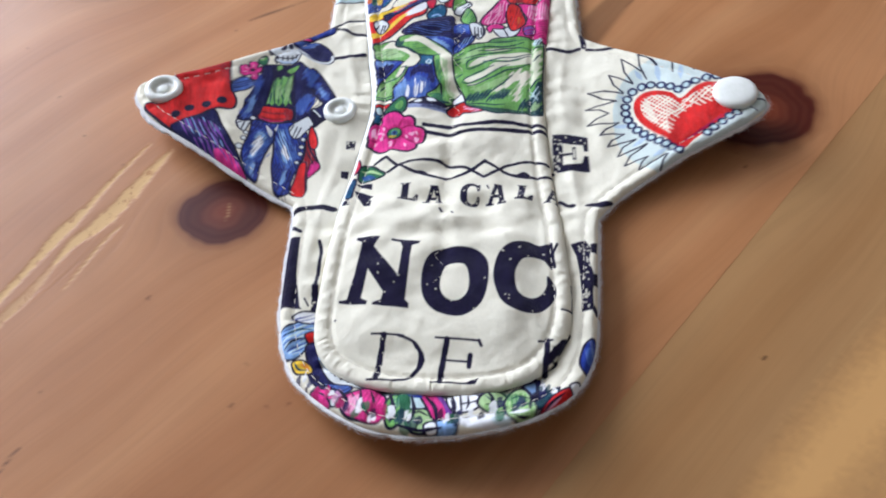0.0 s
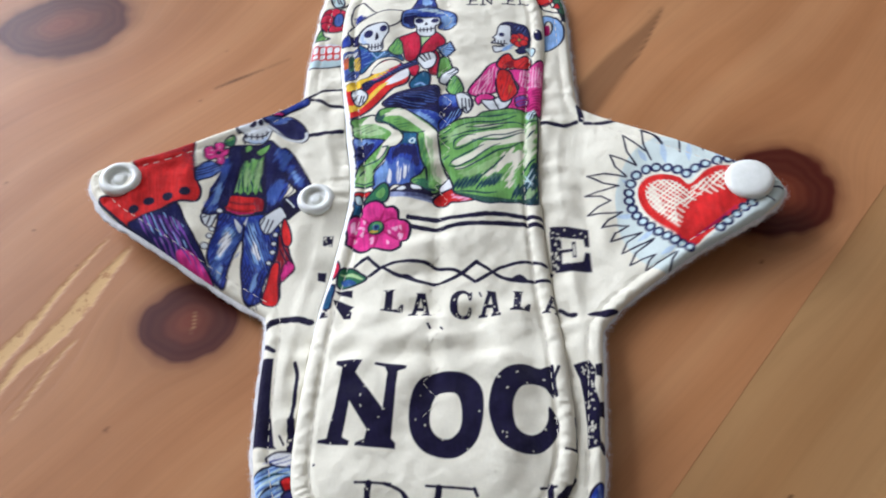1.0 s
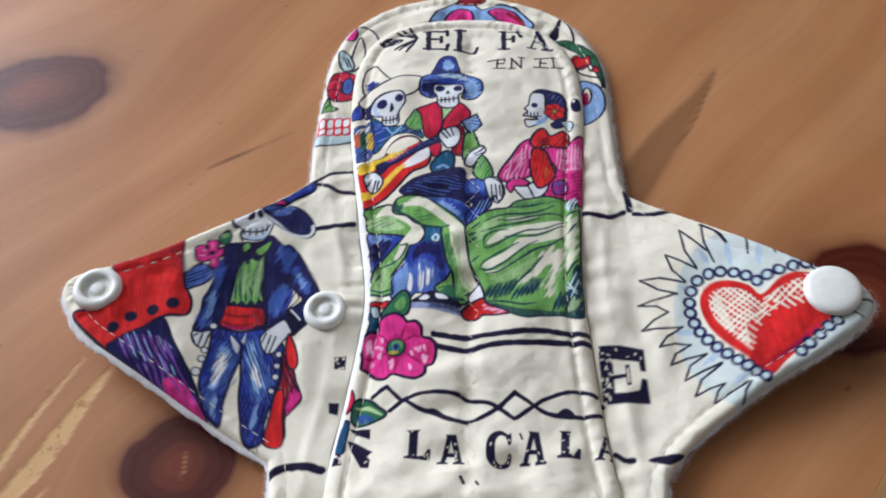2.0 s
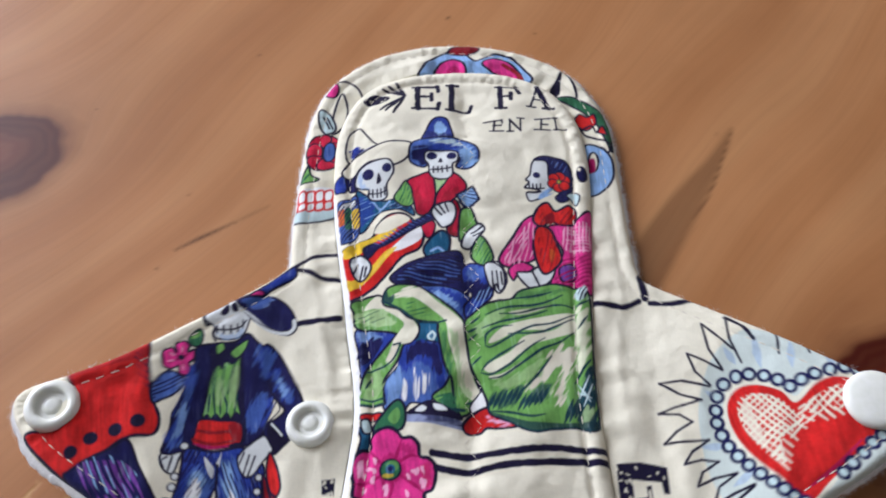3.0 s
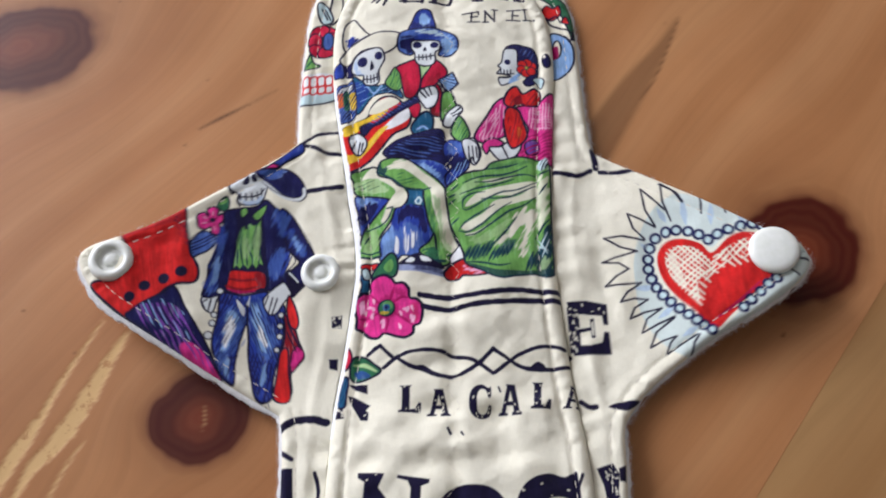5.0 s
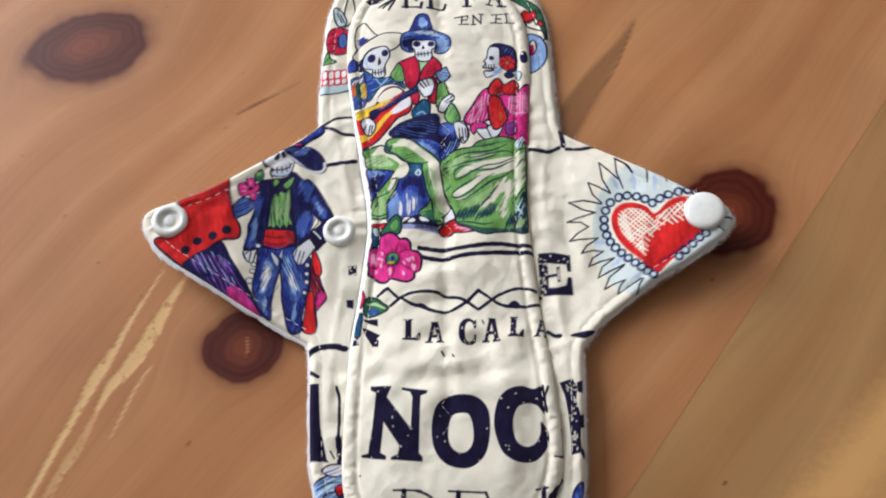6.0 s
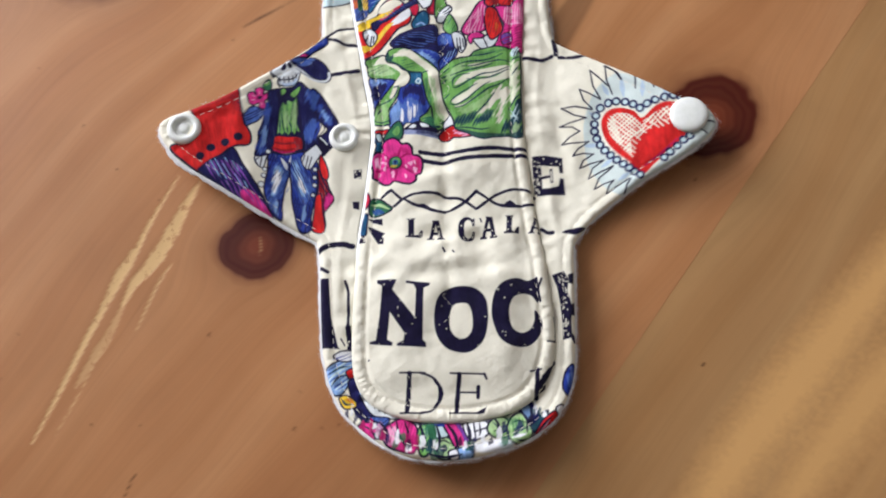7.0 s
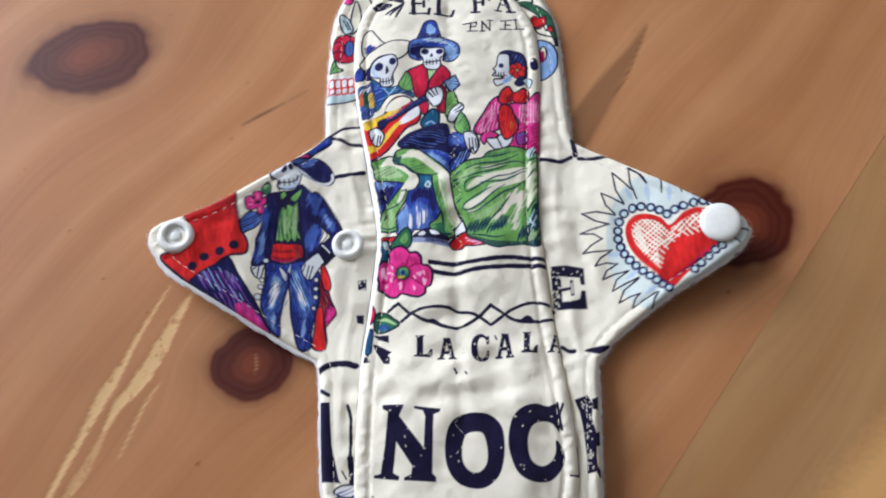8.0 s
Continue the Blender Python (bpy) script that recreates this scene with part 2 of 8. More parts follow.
class Sheet:
    """A sheet of cloth or wood as rows of vertices, and the colour printed on each."""

    def __init__(self, x, y, colour, soft=0.14):
        self.x, self.y, self.soft = x, y, soft
        self.c = np.empty(x.shape + (3,))
        self.c[:] = colour

    def lay(self, bounds, cover, colour):
        x0, x1, y0, y1 = bounds
        m = 0.8
        pick = np.nonzero((self.x > x0 - m) & (self.x < x1 + m) & (self.y > y0 - m) & (self.y < y1 + m))
        if len(pick[0]) == 0:
            return
        k = cover(self.x[pick], self.y[pick])[:, None]
        self.c[pick] = self.c[pick] * (1 - k) + np.array(colour) * k

    def box(self, q, w=0.0):
        return q[:, 0].min() - w, q[:, 0].max() + w, q[:, 1].min() - w, q[:, 1].max() + w

    def area(self, q):
        def cover(x, y):
            d, _ = distance(x, y, q, True)
            return np.clip(0.5 + np.where(inside(x, y, q), d, -d) / (2 * self.soft), 0, 1)
        return cover

    def fill(self, colour, pts, line=0.0, smooth=True, edge="ink", amount=1.0):
        q = curve(pts, True, 6) if smooth else np.array(pts, float)
        cov = self.area(q)
        self.lay(self.box(q), lambda x, y: amount * cov(x, y), INK[colour])
        if line:
            self.stroke(edge, line, list(map(tuple, q)) + [tuple(q[0])], smooth=False)

    def stroke(self, colour, width, pts, smooth=True, thin=0.0, amount=1.0):
        q = curve(pts, n=6) if smooth else np.array(pts, float)

        def cover(x, y):
            d, a = distance(x, y, q)
            w = width * (1 - thin * np.abs(2 * a - 1) ** 1.5) / 2
            w = w * (1 + 0.18 * bumps(x, y, 1.1, 5))
            return amount * np.clip(0.5 + (w - d) / (2 * self.soft), 0, 1)
        self.lay(self.box(q, width), cover, INK[colour])

    def oval(self, colour, cx, cy, rx, ry, line=0.0, turn=0.0, edge="ink", amount=1.0):
        t = np.linspace(0, 2 * math.pi, 22, endpoint=False)
        c, s = math.cos(radians(turn)), math.sin(radians(turn))
        px, py = rx * np.cos(t), ry * np.sin(t)
        self.fill(colour, np.stack([cx + px * c - py * s, cy + px * s + py * c], 1), line, False, edge, amount)

    def hatch(self, colour, angle, gap, width, pts, seed=1, smooth=True, amount=1.0, broken=0.3):
        """Drawn lines inside a shape, wavering and broken here and there."""
        q = curve(pts, True, 6) if smooth else np.array(pts, float)
        cov = self.area(q)
        c, s = math.cos(radians(angle)), math.sin(radians(angle))

        def cover(x, y):
            u, v = x * c + y * s, -x * s + y * c + 0.35 * gap * bumps(x, y, gap * 4, seed)
            row = np.round(v / gap)
            d = np.abs(v - row * gap)
            w = width * (0.75 + 0.5 * bumps(u, row * 17.3, gap * 3.5, seed + 3))
            on = step(-1 + broken * 1.2, -1 + broken * 1.2 + 0.3, bumps(u, row * 9.1, gap * 3, seed + 7))
            return amount * cov(x, y) * on * np.clip(0.5 + (w / 2 - d) / (2 * self.soft), 0, 1)
        self.lay(self.box(q), cover, INK[colour])

    def wash(self, colour, angle, pts, seed=1, feather=0.6, amount=1.0):
        """A brushed patch that frays into streaks along one way."""
        q = curve(pts, True, 6)
        c, s = math.cos(radians(angle)), math.sin(radians(angle))

        def cover(x, y):
            d, _ = distance(x, y, q, True)
            u, v = x * c + y * s, -x * s + y * c
            rag = 0.55 * bumps(v, u * 0.16, 0.42, seed) + 0.3 * bumps(v, u * 0.3, 0.9, seed + 5)
            return amount * step(0.25, 0.85, 0.5 + np.where(inside(x, y, q), d, -d) / (2 * feather) + rag)
        self.lay(self.box(q, feather), cover, INK[colour])

    def flower(self, colour, cx, cy, rx, ry, petals=5, turn=0.0, line=0.4, dark="deep_pink"):
        for k in range(petals):
            a = radians(turn + 360 * k / petals)
            self.oval(colour, cx + 0.55 * rx * math.cos(a), cy + 0.55 * ry * math.sin(a), 0.47 * rx, 0.44 * ry, line, math.degrees(a))
        for k in range(petals if rx > 6 else 0):
            a = radians(turn + 360 * k / petals)
            self.oval(colour, cx + 0.5 * rx * math.cos(a), cy + 0.5 * ry * math.sin(a), 0.44 * rx, 0.40 * ry, 0, math.degrees(a))
            for b in (-0.24, 0.0, 0.24):
                e = a + b
                self.stroke(dark, 0.05 * rx, [(cx + 0.2 * rx * math.cos(e), cy + 0.2 * ry * math.sin(e)), (cx + 0.72 * rx * math.cos(e), cy + 0.72 * ry * math.sin(e))], thin=0.8, amount=0.7)

    def brushed(self):
        """Uneven ink: upright brush streaks and blots over all coloured parts, and small flecks missed by the ink."""
        x, y = self.x, self.y
        depth = np.clip(np.abs(self.c - np.array(INK["cream"])).max(-1) * 1.6 - 0.25, 0, 1)
        lean = x + 0.12 * y + 0.5 * bumps(x, y, 6, 70)
        streak = 0.6 * bumps(lean, y * 0.14, 0.4, 71) + 0.4 * bumps(lean, y * 0.22, 0.8, 72)
        mott = 1 + 0.26 * streak + 0.16 * bumps(x, y, 2.4, 75) + 0.08 * bumps(x, y, 0.5, 76)
        c = self.c * (1 + depth * (mott - 1))[..., None]
        lit = step(0.35, 0.8, streak + 0.4 * bumps(x, y, 3.0, 74)) * step(0.02, 0.08, self.c.mean(-1)) * step(0.4, 0.15, self.c[..., 0] - self.c[..., 2])
        k = (0.13 * depth * lit)[..., None]
        self.c = np.clip(c * (1 - k) + np.array(INK["pale"]) * k, 0, 1)

    def specks(self, colour, pts, count, size, seed):
        """Small flecks left unprinted inside a shape."""
        r = random.Random(seed)
        q = np.array(pts, float)
        x0, x1, y0, y1 = self.box(q)
        for _ in range(count):
            cx, cy = r.uniform(x0, x1), r.uniform(y0, y1)
            if inside(np.array([cx]), np.array([cy]), q)[0]:
                self.oval(colour, cx, cy, size * r.uniform(0.5, 1.3), size * r.uniform(0.3, 0.7), 0, r.uniform(0, 180), amount=0.85)

    def mesh(self, name, z, attribute, flip=False):
        """The sheet as one mesh, with its colours as an attribute."""
        rows, cols = self.x.shape
        co = np.stack([self.x, self.y, z], -1).reshape(-1, 3) * MM
        i = np.arange(rows * cols).reshape(rows, cols)
        quads = np.stack([i[:-1, :-1], i[:-1, 1:], i[1:, 1:], i[1:, :-1]], -1).reshape(-1, 4)
        me = bpy.data.meshes.new(name)
        me.vertices.add(len(co))
        me.vertices.foreach_set("co", co.ravel())
        me.loops.add(quads.size)
        me.loops.foreach_set("vertex_index", quads.ravel().astype(np.int32))
        me.polygons.add(len(quads))
        me.polygons.foreach_set("loop_start", np.arange(0, quads.size, 4, dtype=np.int32))
        me.update(calc_edges=True)
        if attribute:
            layer = me.attributes.new(attribute, "FLOAT_COLOR", "POINT")
            rgba = np.ones((len(co), 4), np.float32)
            rgba[:, :3] = self.c.reshape(-1, 3)
            layer.data.foreach_set("color", rgba.ravel())
        return me


INK = {k: srgb(*v) for k, v in {
    "cream": (245, 240, 217), "white": (248, 249, 248), "bone": (230, 235, 234), "ink": (25, 20, 50), "navy": (27, 27, 80),
    "blue": (42, 64, 154), "steel": (74, 104, 176), "ltblue": (144, 182, 228), "pale": (203, 226, 227), "teal": (30, 92, 128),
    "green": (118, 174, 90), "dkgreen": (48, 108, 74), "ltgreen": (178, 210, 150), "deep": (26, 62, 74), "red": (212, 38, 36),
    "dkred": (140, 24, 36), "crimson": (206, 32, 66), "pink": (222, 54, 138), "deep_pink": (176, 24, 96), "ltpink": (246, 176, 206),
    "yellow": (236, 196, 56), "purple": (118, 66, 156), "orange": (222, 112, 48)}.items()}

# ---- the room round the table ----
def block(bm, x0, x1, y0, y1, z0, z1):
    m = Matrix.LocRotScale(((x0 + x1) / 2, (y0 + y1) / 2, (z0 + z1) / 2), None, (x1 - x0, y1 - y0, z1 - z0))
    bmesh.ops.create_cube(bm, size=1.0, matrix=m)


def box_structure(name, boxes, material, label, category):
    bm = bmesh.new()
    for b in boxes:
        block(bm, *b)
    ob = part(name, bm, material, None)
    ob.data.polygons.foreach_set("use_smooth", [False] * len(ob.data.polygons))
    return tagged(ob, label, category, kind="structure")


RX0, RX1, RY0, RY1, RZ0, RZ1, T = WIN_X, 2.3, -2.0, 2.2, -0.75, 1.75, 0.12
box_structure("floor", [(RX0 - T, RX1 + T, RY0 - T, RY1 + T, RZ0 - T, RZ0)], FLOOR, "brown wooden floor under the table", "floor")
box_structure("ceiling", [(RX0 - T, RX1 + T, RY0 - T, RY1 + T, RZ1, RZ1 + T)], WALL, "plain white painted ceiling", "ceiling")
box_structure("wall_east", [(RX1, RX1 + T, RY0, RY1, RZ0, RZ1)], WALL, "plain off-white painted wall", "wall")
box_structure("wall_north", [(RX0 - T, RX1 + T, RY1, RY1 + T, RZ0, RZ1)], WALL, "plain off-white painted wall", "wall")
box_structure("wall_south", [(RX0 - T, RX1 + T, RY0 - T, RY0, RZ0, RZ1)], WALL, "plain off-white painted wall", "wall")
box_structure("wall_west", [
    (RX0 - T, RX0, RY0, WIN_Y0, RZ0, RZ1), (RX0 - T, RX0, WIN_Y1, RY1, RZ0, RZ1),
    (RX0 - T, RX0, WIN_Y0, WIN_Y1, RZ0, WIN_Z0), (RX0 - T, RX0, WIN_Y0, WIN_Y1, WIN_Z1, RZ1)],
    WALL, "off-white painted wall with a window opening", "wall")

# ---- the table: wide pine boards laid aslant to the view ----
BOARD_TURN = radians(51.8)
INK.update(rub=(1, 0, 0), dark=(0, 1, 0), golden=(0, 0, 1))


def stretch(lo, hi, fine_lo, fine_hi, fine, coarse=40.0):
    out = [np.arange(lo, fine_lo, coarse)] if fine_lo > lo else []
    out.append(np.arange(max(lo, fine_lo), min(hi, fine_hi), fine))
    if fine_hi < hi:
        out.append(np.arange(fine_hi, hi, coarse))
    return np.unique(np.round(np.concatenate(out + [[lo, hi]]), 4))


def plank(parent, d0, d1, material, fine=None, worn=None, sunk=0.0):
    """A board between two lines across the grain (mm), with eased edges and its worn top."""
    u = stretch(-520, 620, -190, 215, 0.8) if fine else np.array([-520, 620.0])
    d = stretch(d0, d1, fine[0], fine[1], 0.75) if fine else np.array([d0, d1])
    edge = np.array([0.25, 0.7])
    d = np.unique(np.concatenate([d, d0 + edge, d1 - edge]))
    u = np.concatenate([[u[0]], u, [u[-1]]])
    d = np.concatenate([[d[0]], d, [d[-1]]])
    uu, dd = np.meshgrid(u, d)
    c, s = math.cos(BOARD_TURN), math.sin(BOARD_TURN)
    sh = Sheet(uu * c + dd * s, uu * s - dd * c, (0, 0, 0), 0.3)
    if worn:
        worn(sh)
    z = np.full(dd.shape, -sunk)
    z -= 0.05 * sh.c[..., 0]
    z[0, :] = z[-1, :] = -24.0
    z[:, 0] = z[:, -1] = -24.0
    me = sh.mesh("plank", z, "wear")
    me.flip_normals()
    return finish("plank", me, material, parent, smooth=False)


def worn_left(sh):
    # long pale rubs along the grain
    for w, amount, pts in ((4.8, 1.0, [(-79, -9), (-83, -17), (-88, -28), (-93, -37), (-98.5, -43.5), (-102, -51)]), (2.3, 1.0, [(-86, -6), (-94.2, -21.4), (-100, -35.3), (-106.3, -47.6), (-112.4, -60.7), (-120.6, -80), (-127, -94)]),
                           (3.4, 1.0, [(-100, -32), (-103, -39), (-105.5, -45), (-108.5, -52.5)]), (3.2, 0.5, [(-101, -49), (-105.3, -59.8), (-110.5, -69.2), (-115, -77.2)]),
                           (0.8, 0.8, [(-86.5, -37.2), (-90.9, -44.6), (-97, -60.2)]), (0.6, 0.6, [(-108, -66), (-114, -80), (-120, -92)])):
        sh.stroke("rub", w, pts, thin=0.8, amount=amount)
    sh.stroke("rub", 0.25, [(-57.4, -35.5), (-57.0, -33), (-57.6, -29.5)], thin=0.6, amount=0.6)
    sh.soft = 0.5
    sh.stroke("dark", 1.0, [(-66, 51), (-59, 55), (-52, 58.8)], thin=0.8, amount=0.85)
    sh.stroke("dark", 0.7, [(-52, 58.8), (-44, 63.4)], thin=0.5, amount=0.35)
    sh.soft = 0.3
    sh.stroke("dark", 0.45, [(-96.5, -111), (-95, -107), (-93.5, -104.5)], thin=0.6, amount=0.9)
    sh.soft = 0.9
    sh.fill("dark", [(44, 30), (48, 34), (60, 54), (68, 68), (74.5, 83), (66, 73), (54, 60), (42, 42)], amount=0.5)
    sh.soft = 0.3
    sh.stroke("dark", 0.5, [(60, 55), (66, 64), (74.5, 83)], thin=0.9, amount=0.6)
    r = random.Random(4)
    for _ in range(26):
        x, y = r.uniform(-150, 90), r.uniform(-115, 130)
        sh.oval("dark", x, y, r.uniform(0.25, 0.6), r.uniform(0.2, 0.35), 0, r.uniform(30, 70), amount=r.uniform(0.4, 0.8))
    for x, y, a in ((66.6, -89.8, 0.8), (-73, -62, 0.7), (-45, -93, 0.6), (2, 128, 0.8)):
        sh.oval("dark", x, y, 0.8, 0.4, 0, 60, amount=a)


def worn_right(sh):
    for x, y in ((119.4, 29.8), (129.4, 30.7), (82.6, -78.2)):
        sh.oval("dark", x, y, 0.9, 0.5, 0, 40, amount=0.75)
    sh.oval("rub", 106.7, -89.0, 0.8, 0.5, 0, 50)
    sh.oval("rub", 125, -104, 2.2, 1.1, 0, 50, amount=0.5)
    # broad soft-edged golden-yellow streaks across the lower right of the board
    sh.soft = 5.0
    sh.stroke("golden", 16, [(66, -135), (90, -106), (125, -70), (170, -24)], thin=0.5, amount=1.0)
    sh.stroke("golden", 14, [(90, -135), (112, -110), (150, -72), (185, -40)], thin=0.5, amount=0.95)
    sh.stroke("golden", 6, [(112, -132), (135, -106), (170, -66)], thin=0.5, amount=0.5)
    sh.soft = 0.3


table = tagged(new("table"), "varnished knotty pine table top with pale worn scratches", "table")
plank(table, -205.0, 93.1, WOOD_A, (-185, 93), worn_left)
plank(table, 92.3, 240.0, WOOD_B, (92.3, 190), worn_right, 0.02)
plank(table, -420.0, -205.05, WOOD_B)
plank(table, 240.05, 430.0, WOOD_A)
for lu, ld in ((-480, -380), (580, -380), (-480, 390), (580, 390)):
    lx, ly = lu * math.cos(BOARD_TURN) + ld * math.sin(BOARD_TURN), lu * math.sin(BOARD_TURN) - ld * math.cos(BOARD_TURN)
    bm = bmesh.new()
    block(bm, -0.03, 0.03, -0.03, 0.03, 0.0, 0.73)
    bmesh.ops.bevel(bm, geom=bm.edges[:], offset=0.006, segments=2, affect="EDGES")
    bmesh.ops.transform(bm, matrix=pose(lx * MM, ly * MM, RZ0, 0, 0, 51.8), verts=bm.verts)
    part("leg", bm, WOOD_A, table)

# ---- the cloth pad: outline, relief and layers (mm) ----
BODY_L = chain([(1, -105.6), (-8.5, -104.2), (-15.5, -101), (-21.6, -96.6), (-28.4, -90.2), (-32.6, -82.4), (-34.7, -74.5), (-35.7, -66), (-36.6, -42), (-38, -33.5)],
               [(-38, -33.5), (-52.9, -24.4), (-67.4, -15), (-82.3, -5.1), (-88, 1.5), (-90.5, 6.2), (-90.4, 9.6), (-87, 12.1), (-78.8, 14.8), (-69, 19.4), (-52, 31.6), (-36.5, 43.4)],
               [(-36.5, 43.4), (-36.8, 54), (-36, 71), (-35, 85), (-33, 94), (-29.6, 100.9), (-25, 106), (-16.5, 111.4), (-7.3, 114), (1, 114.7)])
BODY_R = chain([(1, -105.6), (12, -104.6), (24, -101.2), (34.5, -94.6), (40.2, -85.5), (42.3, -77), (43.4, -63), (45, -39.2)],
               [(45, -39.2), (48.1, -34.7), (54, -28.7), (67.4, -19.4), (80.5, -12.2), (90.3, -5.9), (94, -1.6), (94.4, 2.1), (91.6, 6.4), (84, 10), (71, 19.2), (57.4, 28.7), (44.2, 37.4)],
               [(44.2, 37.4), (43.6, 54), (43.2, 74), (42.6, 83), (40.3, 91.2), (35.4, 100), (28.5, 106.4), (19.8, 110.9), (11, 113.6), (1, 114.7)])
CORE_L = chain([(4, -94.5), (-6, -93.7), (-14.6, -91.1), (-21.4, -86.8), (-24.9, -81), (-26.1, -74), (-26.1, -63), (-25.4, -49), (-24.5, -33), (-22.3, -17), (-20.2, 0), (-20, 8), (-20.8, 16),
                (-22.4, 26), (-24, 37.5), (-25.4, 46.5), (-26.8, 57.6), (-27.5, 69.3), (-27.1, 81.4), (-24.6, 90.6), (-20.2, 97.2), (-13.2, 101.1), (-4.3, 102.9), (4, 103.2)])
CORE_R = chain([(4, -94.5), (12, -94.2), (21, -92.4), (28.2, -88.6), (33.6, -81.8), (36.4, -73.5), (36.8, -63), (36.3, -55), (35.4, -42), (34.3, -32), (33.2, -18), (32.4, -4), (32, 8), (32.3, 19),
                (33.1, 31), (34, 41), (35, 53), (35.9, 64), (35.8, 76), (33.9, 85.6), (29, 94.2), (22.1, 99.4), (13.4, 102.3), (4, 103.2)])


def loop_of(left, right):
    """The closed outline, round from the lower end by the right side."""
    return np.vstack([right[:-1], left[::-1][:-1]])


def even(line, gap):
    """Points at even gaps along a closed line, with the way and the inward side."""
    p = np.vstack([line, line[:1]])
    s = np.concatenate([[0], np.cumsum(np.hypot(*np.diff(p, axis=0).T))])
    n = max(8, int(s[-1] / gap))
    t = np.linspace(0, s[-1], n, endpoint=False)
    q = np.stack([np.interp(t, s, p[:, 0]), np.interp(t, s, p[:, 1])], 1)
    w = np.roll(q, -1, 0) - np.roll(q, 1, 0)
    w /= np.hypot(*w.T)[:, None] + 1e-9
    return q, w, np.stack([-w[:, 1], w[:, 0]], 1)


BODY, CORE = loop_of(BODY_L, BODY_R), loop_of(CORE_L, CORE_R)


def lie(x, y):
    """How high the cloth's upper face lies: the lower end and both wings lift off the table."""
    z = 3.0 + 4.5 * step(-20, -55, y) + 5.0 * step(-84, -107, y) + 7.0 * step(38, 81, np.abs(x - 4))
    return z


def rows_between(left, right, gap, cols, grow=0.0):
    y0, y1 = left[0, 1], left[-1, 1]
    end = 9.0
    th = np.linspace(0, math.pi / 2, int(end / gap * 1.3), endpoint=False)
    low, top = y0 + end * (1 - np.cos(th)), y1 - end * (1 - np.cos(th))
    y = np.concatenate([low, np.arange(y0 + end, y1 - end, gap), top[::-1]])
    lx, rx = np.interp(y, left[:, 1], left[:, 0]), np.interp(y, right[:, 1], right[:, 0])
    u = np.linspace(0, 1, cols)[None, :]
    return lx[:, None] * (1 - u) + rx[:, None] * u, np.repeat(y[:, None], cols, 1)


def body_height(x, y):
    d, a = distance(x, y, BODY[::3], True)
    dc, ac = distance(x, y, CORE[::3], True)
    under = inside(x, y, CORE)
    z = lie(x, y)
    e = np.clip(d / 1.7, 0, 1)
    z -= 1.9 * (1 - np.sqrt(np.clip(1 - (1 - e) ** 2, 0, 1)))
    z += 0.14 * np.exp(-((d - 2.0) / 1.1) ** 2) * (1 + 0.8 * bumps(x, y, 2.6, 11))
    z -= 0.17 * np.exp(-((d - 3.7) / 0.7) ** 2) * (1 + 0.5 * bumps(x, y, 2.2, 12))
    loose = step(3, 8, d)
    z += 0.30 * np.exp(-((d - 2.2) / 1.6) ** 2) * bumps(a * 1500, d, 5.0, 17)
    z += loose * (0.55 * bumps(x, y, 15, 13) + 0.62 * bumps(x * 2.0, y * 0.7, 9, 14) + 0.14 * bumps(x, y, 4, 15))
    # gathers that run from the core's seam
    z += 0.75 * np.exp(-dc / 6.0) * loose * bumps(ac * 900, dc * 0.6, 5.5, 16)
    # a soft fold beside the seam
    z += 0.5 * np.exp(-((dc - 5.5 - 1.2 * bumps(y, x * 0, 22, 18)) / 1.5) ** 2) * loose * (0.7 + 0.6 * bumps(x * 0, y, 14, 19))
    z -= 0.5 * np.exp(-dc / 2.0)
    return np.where(under, z - 1.2, z)


def zigzag_x(y):
    return 5.2 + 0.8 * np.sin(y / 30.0)


def core_height(x, y):
    d, a = distance(x, y, CORE[::3], True)
    z = lie(x, y)
    r = np.clip(d / 2.6, 0, 1)
    z += -0.6 + 2.2 * np.sqrt(np.clip(1 - (1 - r) ** 2, 0, 1))
    z -= 0.45 * np.exp(-((d - 4.3) / 0.85) ** 2) * (1 + 0.35 * bumps(x, y, 2.4, 21))
    z += 1.4 * step(4.3, 16, d)
    z += 0.24 * np.exp(-((d - 2.4) / 1.6) ** 2) * (bumps(a * 1100, d, 3.0, 22) + 0.8 * bumps(a * 1100, d, 7.0, 28))
    inner = step(4, 9, d)
    mid = np.abs(x - zigzag_x(y))
    seam = step(102, 90, y) * step(-66, -50, y)
    z -= inner * seam * 0.75 * np.exp(-(mid / 2.4) ** 2) * (1 + 0.4 * bumps(x, y, 4, 23))
    z += inner * seam * 1.15 * np.exp(-mid / 11) * bumps(x * 0.4, y + 0.25 * mid, 4.6, 24)
    # creases across the cloth above the large letters
    z += inner * 1.7 * np.exp(-((y + 40) / 11) ** 2) * bumps(x * 0.4 + y * 0.2, y - 0.18 * x, 5.0, 25)
    z += inner * (0.55 * bumps(x, y, 12, 26) + 0.3 * bumps(x, y + 0.3 * x, 5.5, 27) + 0.12 * bumps(x, y, 2.6, 29))
    return z

# ---- the print on the cotton ----
body = Sheet(*rows_between(BODY_L, BODY_R, 0.28, 840), INK["cream"])
core = Sheet(*rows_between(CORE_L, CORE_R, 0.2, 340), INK["cream"], 0.12)

